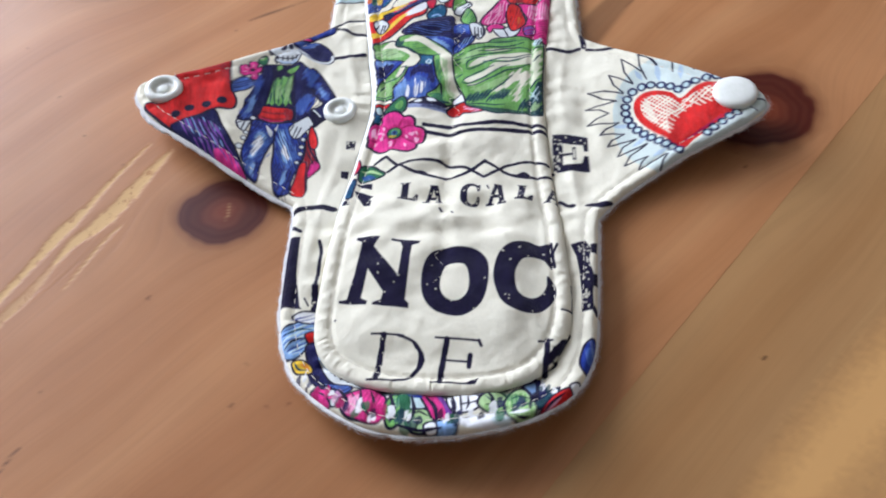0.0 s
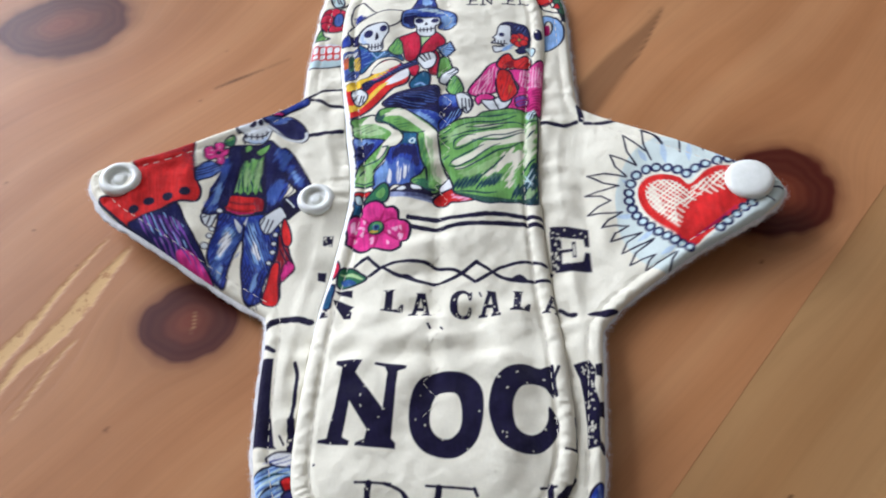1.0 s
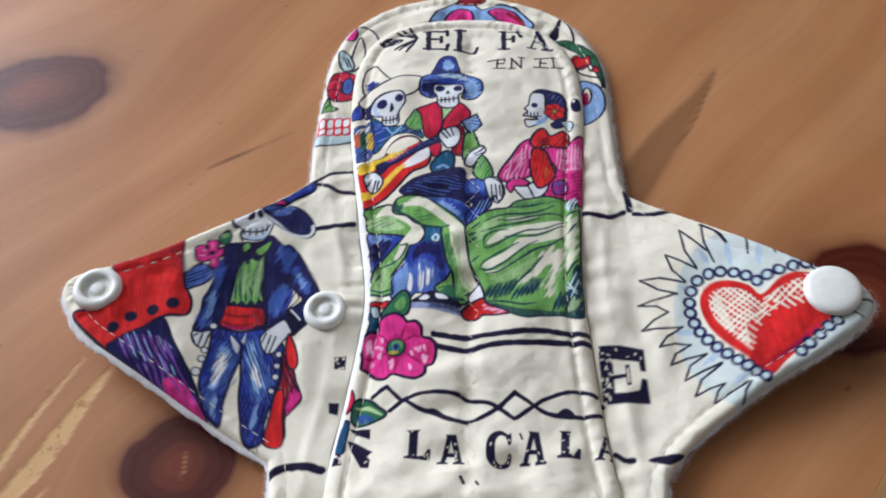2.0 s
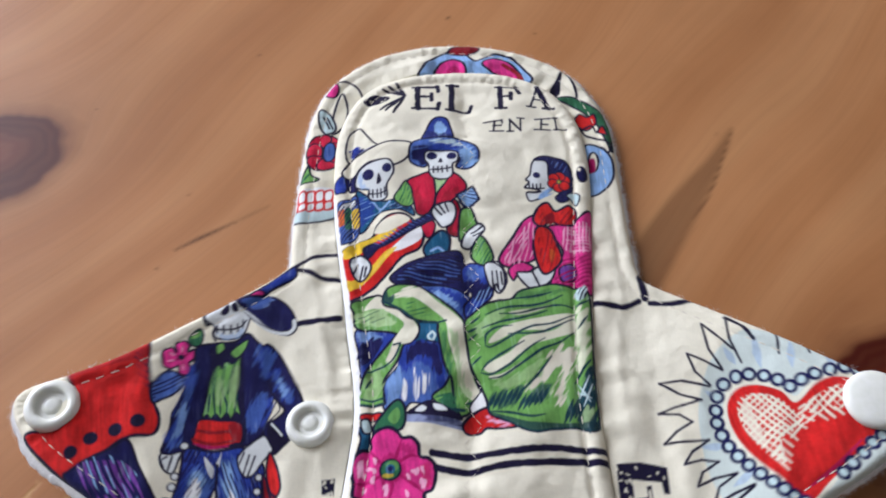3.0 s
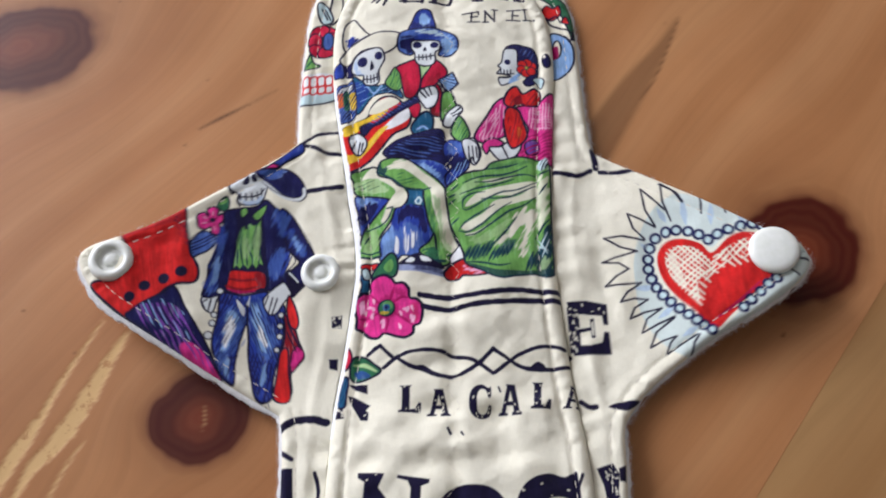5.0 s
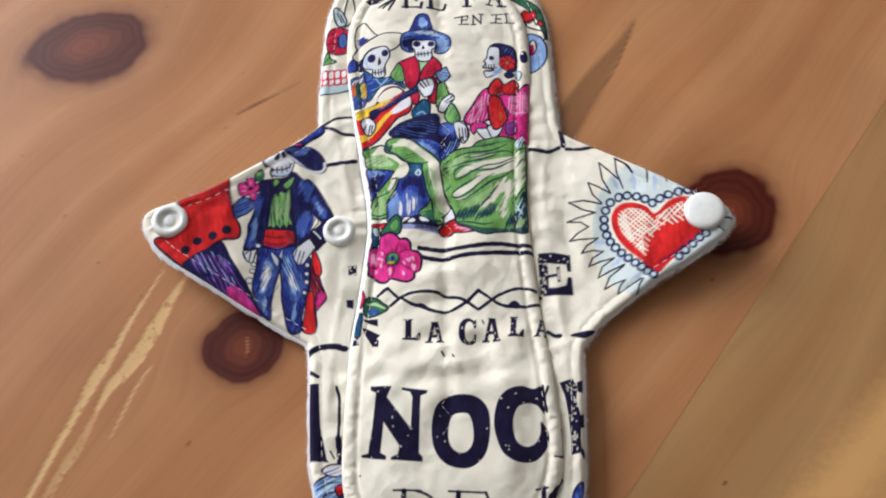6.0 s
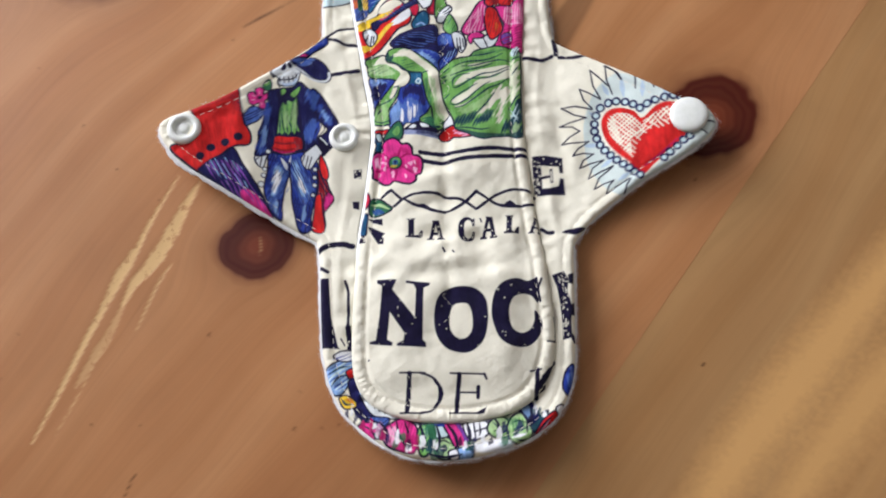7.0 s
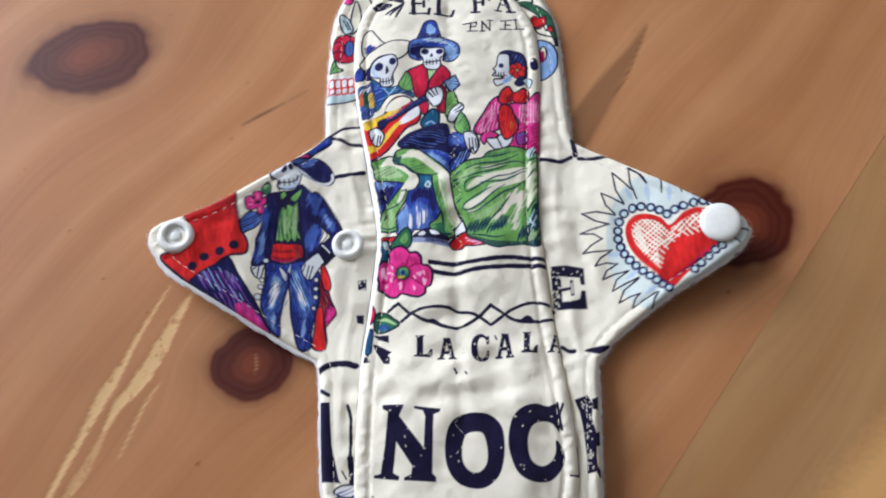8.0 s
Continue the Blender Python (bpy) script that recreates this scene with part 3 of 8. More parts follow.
# lettering at the upper end
core.fill("ink", [(-20.7, 93.1), (-18, 95), (-14.7, 94.4), (-13.8, 93.1), (-16.5, 91.5), (-19.4, 91.5)])
core.stroke("ink", 1.0, [(-9.7, 94), (-15.6, 96.8)], thin=0.3)
core.stroke("ink", 1.0, [(-9.7, 94), (-14.1, 97.9)], thin=0.3)
core.stroke("ink", 1.0, [(-9.7, 94), (-12.1, 98.9)], thin=0.3)
core.stroke("ink", 1.0, [(-9.7, 94), (-16, 89.4)], thin=0.3)
core.stroke("ink", 1.0, [(-9.7, 94), (-14.6, 88.8)], thin=0.3)
core.stroke("ink", 1.0, [(-9.7, 94), (-12.6, 87.6)], thin=0.3)
core.specks("cream", [(-20.2, 95.2), (-14.1, 94.8), (-14, 91.4), (-20.1, 91.7)], 8, 0.35, 1)
core.stroke("ink", 1.5, [(-6.5, 97.2), (-6.3, 88.9)], smooth=False)
core.stroke("ink", 0.91, [(-7.7, 97.3), (-1.3, 96.9)], smooth=False)
core.stroke("ink", 0.91, [(-7.7, 89), (-1.1, 88.8)], smooth=False)
core.stroke("ink", 0.91, [(-6, 93.4), (-3.1, 93.4)], smooth=False)
core.stroke("ink", 1.17, [(-1.3, 97.3), (-1, 95.4)], smooth=False)
core.stroke("ink", 1.17, [(-2.8, 94.5), (-2.8, 92.1)], smooth=False)
core.stroke("ink", 1.17, [(-0.8, 90.8), (-1.3, 88.6)], smooth=False)
core.stroke("ink", 1.5, [(2.5, 97.3), (2.4, 88.6)], smooth=False)
core.stroke("ink", 0.91, [(1.3, 97.4), (4.1, 97.2)], smooth=False)
core.stroke("ink", 0.91, [(1, 88.5), (6.5, 88.1)], smooth=False)
core.stroke("ink", 1.0, [(6.8, 88.1), (7.5, 90.1)], smooth=False)
core.stroke("ink", 1.4, [(15.2, 96.2), (15.1, 88.6)], smooth=False)
core.stroke("ink", 0.78, [(14, 96.2), (19.8, 95.9)], smooth=False)
core.stroke("ink", 0.78, [(13.7, 88.5), (16.5, 88.3)], smooth=False)
core.stroke("ink", 0.78, [(15.3, 92.7), (17.7, 92.8)], smooth=False)
core.stroke("ink", 1.17, [(19.2, 96.1), (20.2, 93.8)], smooth=False)
core.stroke("ink", 1.17, [(17.9, 93.9), (17.9, 91.4)], smooth=False)
core.stroke("ink", 0.65, [(25, 96), (22.8, 88.9)], smooth=False)
core.stroke("ink", 0.65, [(23.7, 91.5), (26.2, 91.3)], smooth=False)
core.stroke("ink", 0.65, [(21.9, 88.8), (24, 88.6)], smooth=False)
core.stroke("ink", 1.4, [(24.8, 95.6), (27.3, 88.3)], smooth=False)
core.stroke("ink", 0.78, [(26, 88.2), (28.7, 88)], smooth=False)
core.stroke("ink", 0.52, [(10.5, 83.5), (15.1, 84)], smooth=False)
core.stroke("ink", 0.52, [(13.3, 83.9), (12.9, 80.7)], smooth=False)
core.stroke("ink", 0.52, [(12.9, 82.3), (14.9, 82.4)], smooth=False)
core.stroke("ink", 0.52, [(11.9, 80.5), (15.4, 80.5)], smooth=False)
core.stroke("ink", 0.52, [(15.1, 84), (15.2, 83.1)], smooth=False)
core.stroke("ink", 0.52, [(17.2, 84.2), (17, 80.3)], smooth=False)
core.stroke("ink", 0.52, [(19.9, 84.6), (19.7, 80.3)], smooth=False)
core.stroke("ink", 0.52, [(16.3, 80.3), (17.9, 80.2)], smooth=False)
core.stroke("ink", 0.52, [(19.1, 84.7), (20.8, 84.6)], smooth=False)
core.stroke("ink", 0.65, [(17.1, 84.1), (19.7, 80.5)], smooth=False)
core.stroke("ink", 0.52, [(25.3, 84.5), (24.9, 80.7)], smooth=False)
core.stroke("ink", 0.52, [(23.6, 84.4), (27.4, 84.6)], smooth=False)
core.stroke("ink", 0.52, [(25, 82.7), (26.7, 82.6)], smooth=False)
core.stroke("ink", 0.52, [(23.3, 80.8), (27.2, 80.8)], smooth=False)
core.stroke("ink", 0.52, [(28.7, 84.9), (28.9, 80.9)], smooth=False)
core.stroke("ink", 0.52, [(28.2, 80.9), (31.3, 80.9)], smooth=False)
core.stroke("ink", 0.52, [(28.1, 84.7), (29.4, 85)], smooth=False)

# seated pair: hats, jackets and the striped instrument
core.fill("cream", [(-23.4, 72.5), (-24.6, 76.2), (-24, 81), (-22.6, 83.1), (-21.2, 83.4), (-19.5, 80.9), (-17.8, 78.2), (-16.1, 76.1), (-19.5, 74.6)], 0.55)
core.wash("blue", 30, [(-23.5, 76.8), (-21.6, 77.4), (-19.4, 75.9), (-17.5, 76.5), (-20.7, 75), (-22.8, 72.4)], 3)
core.hatch("navy", 40, 0.6, 0.4, [(-23.2, 76.1), (-20, 76.6), (-21, 74.7), (-22.9, 73.1)], 4, broken=0.2)
core.fill("blue", [(-26.9, 66.4), (-26.6, 63.5), (-25.2, 63.1), (-23.9, 63.6), (-23.9, 67.9), (-25.3, 68.3)], 0.45)
core.fill("navy", [(-24.1, 68.2), (-21.4, 69.7), (-21.3, 66.1), (-21.5, 63.5), (-23.1, 63.6), (-24, 66.2)], 0.45)
core.fill("teal", [(-21.3, 63.5), (-18.3, 61.4), (-14.6, 59.7), (-10.7, 60.1), (-8, 57.8), (-7.1, 54.6), (-10.6, 56.7), (-14.6, 56.5), (-16.5, 55.1), (-18.9, 51.5), (-20.4, 51.6), (-20.9, 58.1)], 0.5)
core.wash("blue", 30, [(-20.9, 61.3), (-16.9, 59.2), (-17.1, 55.6), (-19.7, 52.1), (-20.5, 55.7)], 5, amount=0.8)
core.wash("navy", 60, [(-13.9, 57.8), (-9.3, 59.1), (-7.5, 55.6), (-10.6, 56.8)], 6, amount=0.7)
core.hatch("ltblue", 20, 0.9, 0.3, [(-20.4, 62.5), (-14.6, 59), (-9.3, 59.1), (-9.3, 56.8), (-14.6, 56.9), (-19.4, 53.4)], 7, broken=0.8)
core.stroke("ltblue", 0.55, [(-17, 59.5), (-15.2, 57.2), (-13.1, 59.5)])
core.stroke("ltblue", 0.45, [(-15.2, 57.2), (-15.5, 56.4)])
core.fill("cream", [(-24.4, 70.8), (-22.9, 73.4), (-18.9, 75.7), (-14.8, 77.2), (-10.7, 77.4), (-8, 76.7), (-7.2, 75), (-8.5, 72.9), (-10.4, 71), (-12.3, 70.1), (-13.4, 71.6), (-16.1, 72.1), (-18.8, 71.6), (-20.6, 70.2), (-21.7, 68.4), (-23, 67.5), (-24.5, 67.9), (-25.2, 69.4)], 0.6)
# skull emblems in plain ovals and bars
core.fill("bone", [(-21.6, 67.7), (-20.4, 70.1), (-17.4, 71.7), (-14.1, 72), (-12.6, 70.6), (-12.2, 68.1), (-13.2, 66), (-13.9, 64.4), (-13.8, 61.2), (-15.1, 60), (-17.2, 60.1), (-18.3, 61.3), (-18.3, 63.4), (-20.2, 63.9), (-21.7, 65)], 0.55)
core.wash("ltblue", 80, [(-21.4, 67.4), (-20.3, 69.3), (-19.7, 65.2), (-18.3, 63.7), (-20.5, 64.4)], 8, amount=0.6)
core.oval("navy", -18.6, 67.9, 1.5, 1.65)
core.oval("navy", -13.9, 69.3, 1.2, 1.35)
core.fill("ink", [(-16, 68), (-15.2, 65.8), (-16.4, 65)])
core.stroke("ink", 0.45, [(-18.1, 62.2), (-15.9, 62.1), (-13.8, 63)])
core.stroke("ink", 0.4, [(-17.3, 63.3), (-17.2, 61.1)], smooth=False)
core.stroke("ink", 0.4, [(-16.2, 63.3), (-16.1, 61)], smooth=False)
core.stroke("ink", 0.4, [(-15.3, 63.4), (-15.2, 61.1)], smooth=False)
core.stroke("ink", 0.4, [(-14.4, 63.8), (-14.3, 61.6)], smooth=False)
core.fill("green", [(-12, 60.2), (-10.7, 63.2), (-9.1, 65.5), (-7.6, 63.8), (-7.1, 58.7), (-9.3, 57.5)], 0.5)
core.hatch("dkgreen", 70, 0.8, 0.4, [(-11.2, 60.5), (-9.1, 64.7), (-7.5, 59), (-9.3, 57.9)], 2)
core.fill("ltgreen", [(-2.7, 65.8), (-1, 65.1), (1.3, 65.3), (-1.2, 61.6), (-2, 59.4)], 0.45)
core.fill("crimson", [(-8.8, 65.5), (-6, 67), (-3.2, 67.5), (-2.3, 65.2), (-2, 60.3), (-2.7, 57.2), (-4.7, 54.8), (-6.5, 55.4), (-7.2, 59), (-7.8, 63)], 0.55)
core.fill("crimson", [(2.1, 67), (4.7, 64.8), (5.5, 62.5), (3.4, 60.1), (0, 57.1), (-2, 57.8), (-1.5, 61.1), (0.6, 64.2)], 0.55)
core.fill("dkred", [(2.2, 58.9), (3.8, 57.2), (4.3, 52.2), (3.6, 48.3), (0.9, 49), (0.8, 53.2)], 0.5)
core.wash("crimson", 80, [(2.4, 57.8), (3.6, 55.4), (3.5, 50), (1.6, 50.8)], 9)
core.fill("crimson", [(-5.3, 51.5), (-3.5, 53.5), (-2.1, 51.9), (-2.7, 48.9), (-4.1, 48.2), (-5.2, 50.1)], 0.45)
core.wash("dkred", 80, [(-7.2, 62.2), (-5.9, 62.9), (-5.2, 56.6), (-6.2, 56.1)], 10, amount=0.5)
core.wash("dkred", 60, [(-0.8, 59.5), (2.5, 62.5), (3.8, 61.3), (0.5, 57.8)], 11, amount=0.5)
core.fill("blue", [(-5.1, 77.6), (-4.2, 81.1), (-2.8, 84.5), (-1.1, 85.7), (1, 85.2), (1.9, 82.5), (2.5, 77.5), (-1.2, 76.7)], 0.55)
core.wash("ltblue", 80, [(-2.5, 82.6), (-0.4, 84.2), (1.2, 81.4), (-0.1, 79), (-2.1, 79.8)], 12)
core.wash("navy", 80, [(-4.4, 79.9), (-2.8, 80.5), (0.2, 79), (2.1, 79.2), (2.1, 77.5), (-2.6, 77.1), (-4.5, 77.9)], 13, amount=0.7)
core.fill("steel", [(-8, 76), (-6, 77.6), (-2.6, 78.1), (2.9, 78), (6.4, 76.3), (8.6, 74.2), (8.9, 71.5), (7.5, 69.2), (5.3, 68.2), (3.2, 68.8), (4.1, 71.4), (2.1, 73.2), (-0.6, 73.8), (-3.3, 73.4), (-3.7, 71), (-4.5, 69.3), (-6.7, 70.1), (-8.4, 72)], 0.55)
core.wash("navy", 10, [(-7.5, 74.7), (-3.1, 75.4), (-3.7, 72.8), (-4.3, 70.3), (-6.4, 70.6), (-7.7, 72.7)], 14)
core.wash("blue", 10, [(-3.3, 75.8), (2.2, 76.2), (4.1, 73.4), (0.1, 74.3), (-2.9, 73.7)], 15)
core.wash("ltblue", 20, [(5, 75.7), (7.9, 73.7), (8.3, 71.2), (6.1, 69.3), (4.6, 71)], 16)
core.wash("pale", 15, [(-3.2, 77.1), (2.2, 77), (4.8, 75.4), (0.1, 75.9)], 17, amount=0.8)
core.fill("bone", [(-4.4, 73.7), (-2.6, 74.2), (1.4, 74), (3.6, 73.1), (3.5, 70.6), (2.3, 69.5), (2.3, 66.5), (0.7, 65.2), (-2, 65.6), (-3.4, 67.2), (-3.6, 69.8), (-4.5, 71.7)], 0.5)
core.oval("navy", -2.8, 72.7, 1.35, 1.15)
core.oval("navy", 2.1, 72.2, 1.25, 1.15)
core.fill("ink", [(-0.6, 72), (-0.1, 70.4), (-1.2, 70.5)])
core.stroke("ink", 0.45, [(-3.2, 68.3), (-0.7, 68.2), (2.1, 68.5)])
core.stroke("ink", 0.4, [(-2.4, 69.1), (-2.4, 67.4)], smooth=False)
core.stroke("ink", 0.4, [(-1.3, 69), (-1.3, 67.4)], smooth=False)
core.stroke("ink", 0.4, [(-0.3, 69), (-0.2, 67.3)], smooth=False)
core.stroke("ink", 0.4, [(0.9, 69.1), (1, 67.4)], smooth=False)
core.fill("steel", [(-26, 59.6), (-23.2, 61.2), (-21.1, 61.6), (-20.2, 51.9), (-21.9, 48.9), (-24.7, 48.4), (-25.6, 52.1)], 0.45)
core.fill("bone", [(-25.5, 58.9), (-23.2, 60.4), (-21.5, 61), (-21.7, 59.1), (-25, 57.4)], 0.35)
core.fill("orange", [(-25.7, 57.4), (-24.1, 58.1), (-23.7, 54.2), (-25.4, 53.6)])
core.fill("dkgreen", [(-24, 58.2), (-22.4, 58.5), (-22, 53.5), (-23.6, 52.6)])
core.fill("yellow", [(-22.3, 57.4), (-20.7, 58.1), (-20.3, 53.3), (-21.6, 52.7)])
core.hatch("navy", 60, 0.8, 0.4, [(-25.7, 59.1), (-20.9, 60.9), (-20.3, 49.6), (-25, 48.7)], 18, broken=0.4)
core.fill("red", [(-24.3, 45.6), (-20.8, 47.9), (-17, 49.5), (-15.7, 52.6), (-13, 55.3), (-9.3, 55.1), (-5.9, 51.2), (-4.9, 48.3), (-5.9, 45.3), (-9.8, 43.1), (-12.8, 39.7), (-16, 36), (-19.5, 33.6), (-22.2, 32.6), (-23.1, 35.9), (-23.8, 41)], 0.72)
core.fill("yellow", [(-24, 46.2), (-20.8, 48.2), (-16.6, 49.5), (-13.5, 51.8), (-11.1, 51.1), (-13.7, 48.7), (-17.3, 47.7), (-20.3, 44.8), (-23.4, 44)])
core.fill("cream", [(-16.6, 50.7), (-14.6, 53.8), (-11.2, 55.2), (-8.8, 54.4), (-8.2, 53.2), (-11.1, 51.4), (-14, 50.3)])
core.fill("white", [(-17.4, 38.7), (-14.4, 43.6), (-9.8, 48.3), (-6.1, 51.5), (-5.1, 49), (-6.2, 47.2), (-9.8, 45.2), (-12.9, 44.4), (-15.5, 41), (-18.6, 37)])
core.fill("yellow", [(-23.2, 38.4), (-21.2, 38), (-17.4, 41.1), (-13.9, 45.1), (-11.1, 45.9), (-13.9, 42.7), (-16.7, 39), (-19.8, 36.2), (-22.6, 35.1)], amount=0.95)
core.fill("navy", [(-19.1, 46.5), (-16.9, 47.7), (-13.9, 47.8), (-3.9, 55.2), (-1.9, 56), (-1.4, 54.1), (-3.3, 52.9), (-12.4, 47.5), (-15.6, 46.1), (-18, 43.8)], 0.52)
core.hatch("steel", -28, 0.9, 0.3, [(-16.9, 47.7), (-3.9, 55.2), (-1.9, 55.4), (-12.4, 48.1)], 5)
core.fill("bone", [(-22.1, 43.4), (-19.8, 44.8), (-17.5, 42.8), (-17.2, 40.4), (-18.9, 37.9), (-20.9, 38.9)], 0.58)
core.stroke("ink", 0.52, [(-19, 41.7), (-19.6, 38.2)])
core.stroke("ink", 0.52, [(-18.2, 41.4), (-18.6, 39)])
core.stroke("ink", 0.52, [(-20.3, 42.4), (-21, 40)])
core.fill("bone", [(-3, 56.1), (-1.6, 57.9), (1.6, 58.4), (2.9, 56.4), (2, 52.3), (-0.4, 50.9), (-1.7, 52.8)], 0.58)
core.stroke("ink", 0.52, [(-2.2, 57), (-0.6, 55)])
core.stroke("ink", 0.52, [(-1.1, 57.7), (0.2, 55.6)])
core.stroke("ink", 0.52, [(0.3, 58), (1, 56)])
core.fill("ltblue", [(3, 60.3), (7, 62.7), (8.5, 58.7), (5.2, 56.6)], 0.58, smooth=False)
core.hatch("navy", -25, 0.8, 0.4, [(3, 60.3), (7, 62.7), (8.5, 58.7), (5.2, 56.6)], 4)
core.fill("teal", [(-4.9, 44.7), (-3.1, 48.2), (-0.4, 50), (1.3, 47.7), (0.5, 42.9), (-2.6, 41.4)], 0.65)
core.stroke("ltblue", 0.65, [(-3.1, 44.6), (-1.5, 45.4), (-0.3, 44.4)])
core.fill("green", [(3.9, 55.9), (6.3, 56.9), (7.5, 53.3), (8.2, 51.4), (6.1, 50.6), (4.4, 47.3), (3.4, 47.6)], 0.58)
core.fill("green", [(6.1, 44.2), (8.1, 48.3), (9.8, 46.4), (11.2, 42.1), (8.8, 40.1), (6.8, 41.7)], 0.58)
core.hatch("dkgreen", 60, 0.8, 0.4, [(6.1, 44.2), (8.1, 48.3), (9.8, 46.4), (11.2, 42.1), (8.8, 40.1)], 6)
core.fill("bone", [(3.9, 45.8), (5.6, 50.6), (8.2, 52.4), (9.5, 50.7), (8.1, 48.3), (5.9, 45.1)], 0.58)
core.stroke("ink", 0.52, [(6.3, 49.3), (8.7, 51.4)])
core.stroke("ink", 0.52, [(6.8, 48.4), (9.1, 50.1)])
core.fill("bone", [(9.3, 40.1), (12.1, 41.2), (13.7, 38.2), (13.8, 35.2), (12.4, 32.7), (11.2, 33.4), (9.9, 37.5)], 0.58)
core.stroke("ink", 0.52, [(10.9, 37.7), (11.2, 33.6)])
core.stroke("ink", 0.52, [(12, 37.7), (12.4, 33.3)])
core.stroke("ink", 0.52, [(12.9, 37), (13.3, 34.4)])

# dark seat cloth, green trousers, blue bucket
core.fill("navy", [(-12.6, 38.1), (-9.3, 40.9), (-3, 43.4), (3.1, 44.2), (4.5, 41), (4, 36), (5.1, 33.7), (4.5, 32), (0.6, 34.4), (-3.1, 34.6), (-6.8, 35.5), (-10.6, 35.8)], 0.5)
core.hatch("ink", -12, 0.9, 0.6, [(-12.1, 38.1), (-3, 42.8), (2.8, 43.3), (3.8, 36.7), (-0.6, 35.5), (-9.3, 36.3)], 10, broken=0.25)
core.hatch("steel", -12, 0.95, 0.35, [(-11.1, 37.8), (-4.3, 41.8), (2.8, 41.1), (3.1, 36), (-5.6, 36.1)], 101, broken=0.55)
core.fill("steel", [(-6.4, 35.3), (-0.6, 35.2), (4.5, 32.8), (6.9, 29.9), (4.1, 25.9), (2, 28.2), (-1.7, 31.7), (-3.7, 33.5)], 0.45)
core.wash("blue", 60, [(-4.6, 34.4), (0.6, 34.4), (4.3, 32), (6, 29.5), (4.1, 27.3), (3, 30.4), (-0.7, 32.5)], 19)
core.wash("ltblue", 40, [(-3.7, 34.3), (-1.2, 33.9), (2.4, 30.7), (1.5, 29.6)], 20, amount=0.8)
core.fill("blue", [(3.9, 39.3), (6.4, 41.1), (10.2, 38.7), (10.8, 35), (10.3, 31.5), (7.4, 29.4), (4.8, 26.4), (4.1, 29.8), (6.1, 32.8), (4.2, 35.3)], 0.5)
core.wash("navy", 60, [(4.4, 35.2), (6.9, 36.6), (10.3, 34.3), (9.8, 31.8), (7, 31.3)], 21)
core.wash("steel", 50, [(5.1, 39.1), (7.3, 40.2), (9.7, 37.9), (7.5, 36.1), (5.4, 36.6)], 22)
core.hatch("ltblue", 62, 1.0, 0.35, [(4.4, 28.9), (6.8, 32.7), (10, 34.3), (9.9, 31.8), (5.6, 28)], 23, broken=0.4)
core.fill("bone", [(9, 40.1), (10.8, 41), (12.8, 39.6), (13.5, 37), (13.2, 34.1), (12.2, 33.3), (11.5, 34.9), (10.5, 34), (9.6, 35.7)], 0.45)
core.stroke("ink", 0.4, [(10.7, 38.3), (10.8, 34.3)])
core.stroke("ink", 0.4, [(11.7, 38.5), (12, 33.9)])
core.stroke("ink", 0.4, [(12.7, 38.2), (12.9, 34.9)])
core.fill("blue", [(-19.8, 25.3), (-11.2, 23.6), (-13.9, 19.5), (-16.7, 16.3), (-18.4, 13.3), (-19.1, 19.1)], 0.45)
core.wash("ltblue", 5, [(-19, 24.7), (-14.2, 24), (-15.3, 22.3), (-18.7, 22.4)], 24, amount=0.6)
core.wash("navy", 60, [(-19, 21.7), (-14.1, 22.6), (-15.3, 18.9), (-18.4, 16.4)], 25)
core.fill("teal", [(-6.1, 26.1), (-2, 26.3), (-1.7, 20.5), (-7.6, 20.7), (-6.1, 22.5)], 0.45)
core.stroke("pale", 0.5, [(-3, 23.5), (-3.9, 22.2), (-3, 21.1), (-2.4, 22.4), (-3, 23.5)])
core.fill("steel", [(-8.1, 20.8), (-1.8, 20.5), (-0.9, 16.8), (1.1, 11.8), (-0.8, 9.3), (-2.7, 7.8), (-4.6, 6.7), (-7.6, 7), (-9.3, 5.1), (-12.8, 5.7), (-13.5, 7.3), (-13.2, 12.3), (-9.8, 16.6)], 0.45)
core.wash("blue", 86, [(-9.3, 20.5), (-2.1, 20.2), (0.4, 12.4), (-1.7, 9.3), (-3.1, 13.9), (-5.5, 16.2), (-7.6, 14.9), (-10.2, 14.1)], 26)
core.wash("navy", 86, [(-8.1, 20.5), (-2.1, 20.2), (-0.3, 13.7), (-2.4, 13.2), (-3.6, 17.1), (-6.7, 17.5), (-8.1, 16.3)], 27)
core.wash("white", 86, [(-7.4, 9.5), (-7, 14), (-6.2, 14.6), (-5.6, 10.7), (-6.5, 7.5)], 28)
core.wash("white", 86, [(-9.7, 9), (-9.3, 12.2), (-8.5, 11.5), (-8.8, 7.7)], 29)
core.wash("white", 86, [(-5, 10.1), (-4.4, 13.9), (-3.7, 13), (-4, 9.4)], 30)
core.wash("ltblue", 86, [(-12.6, 12.3), (-9.9, 15.4), (-9.3, 9.6), (-12.3, 6.5)], 31, amount=0.6)
core.fill("green", [(-21.2, 32), (-15.5, 33.7), (-13.5, 32.2), (-10.5, 30.3), (-7.8, 28.1), (-5.9, 25.2), (-6.4, 22.6), (-7.8, 21.1), (-9.3, 20.5), (-10.5, 17.1), (-13.4, 12.7), (-13.3, 8.5), (-13.6, 7), (-18.8, 7.5), (-18.6, 11.2), (-17, 15.6), (-14.1, 19.4), (-11.2, 22.8), (-11.2, 23.7), (-15.4, 24.7), (-19.9, 25.7), (-20.6, 29.2)], 0.6)
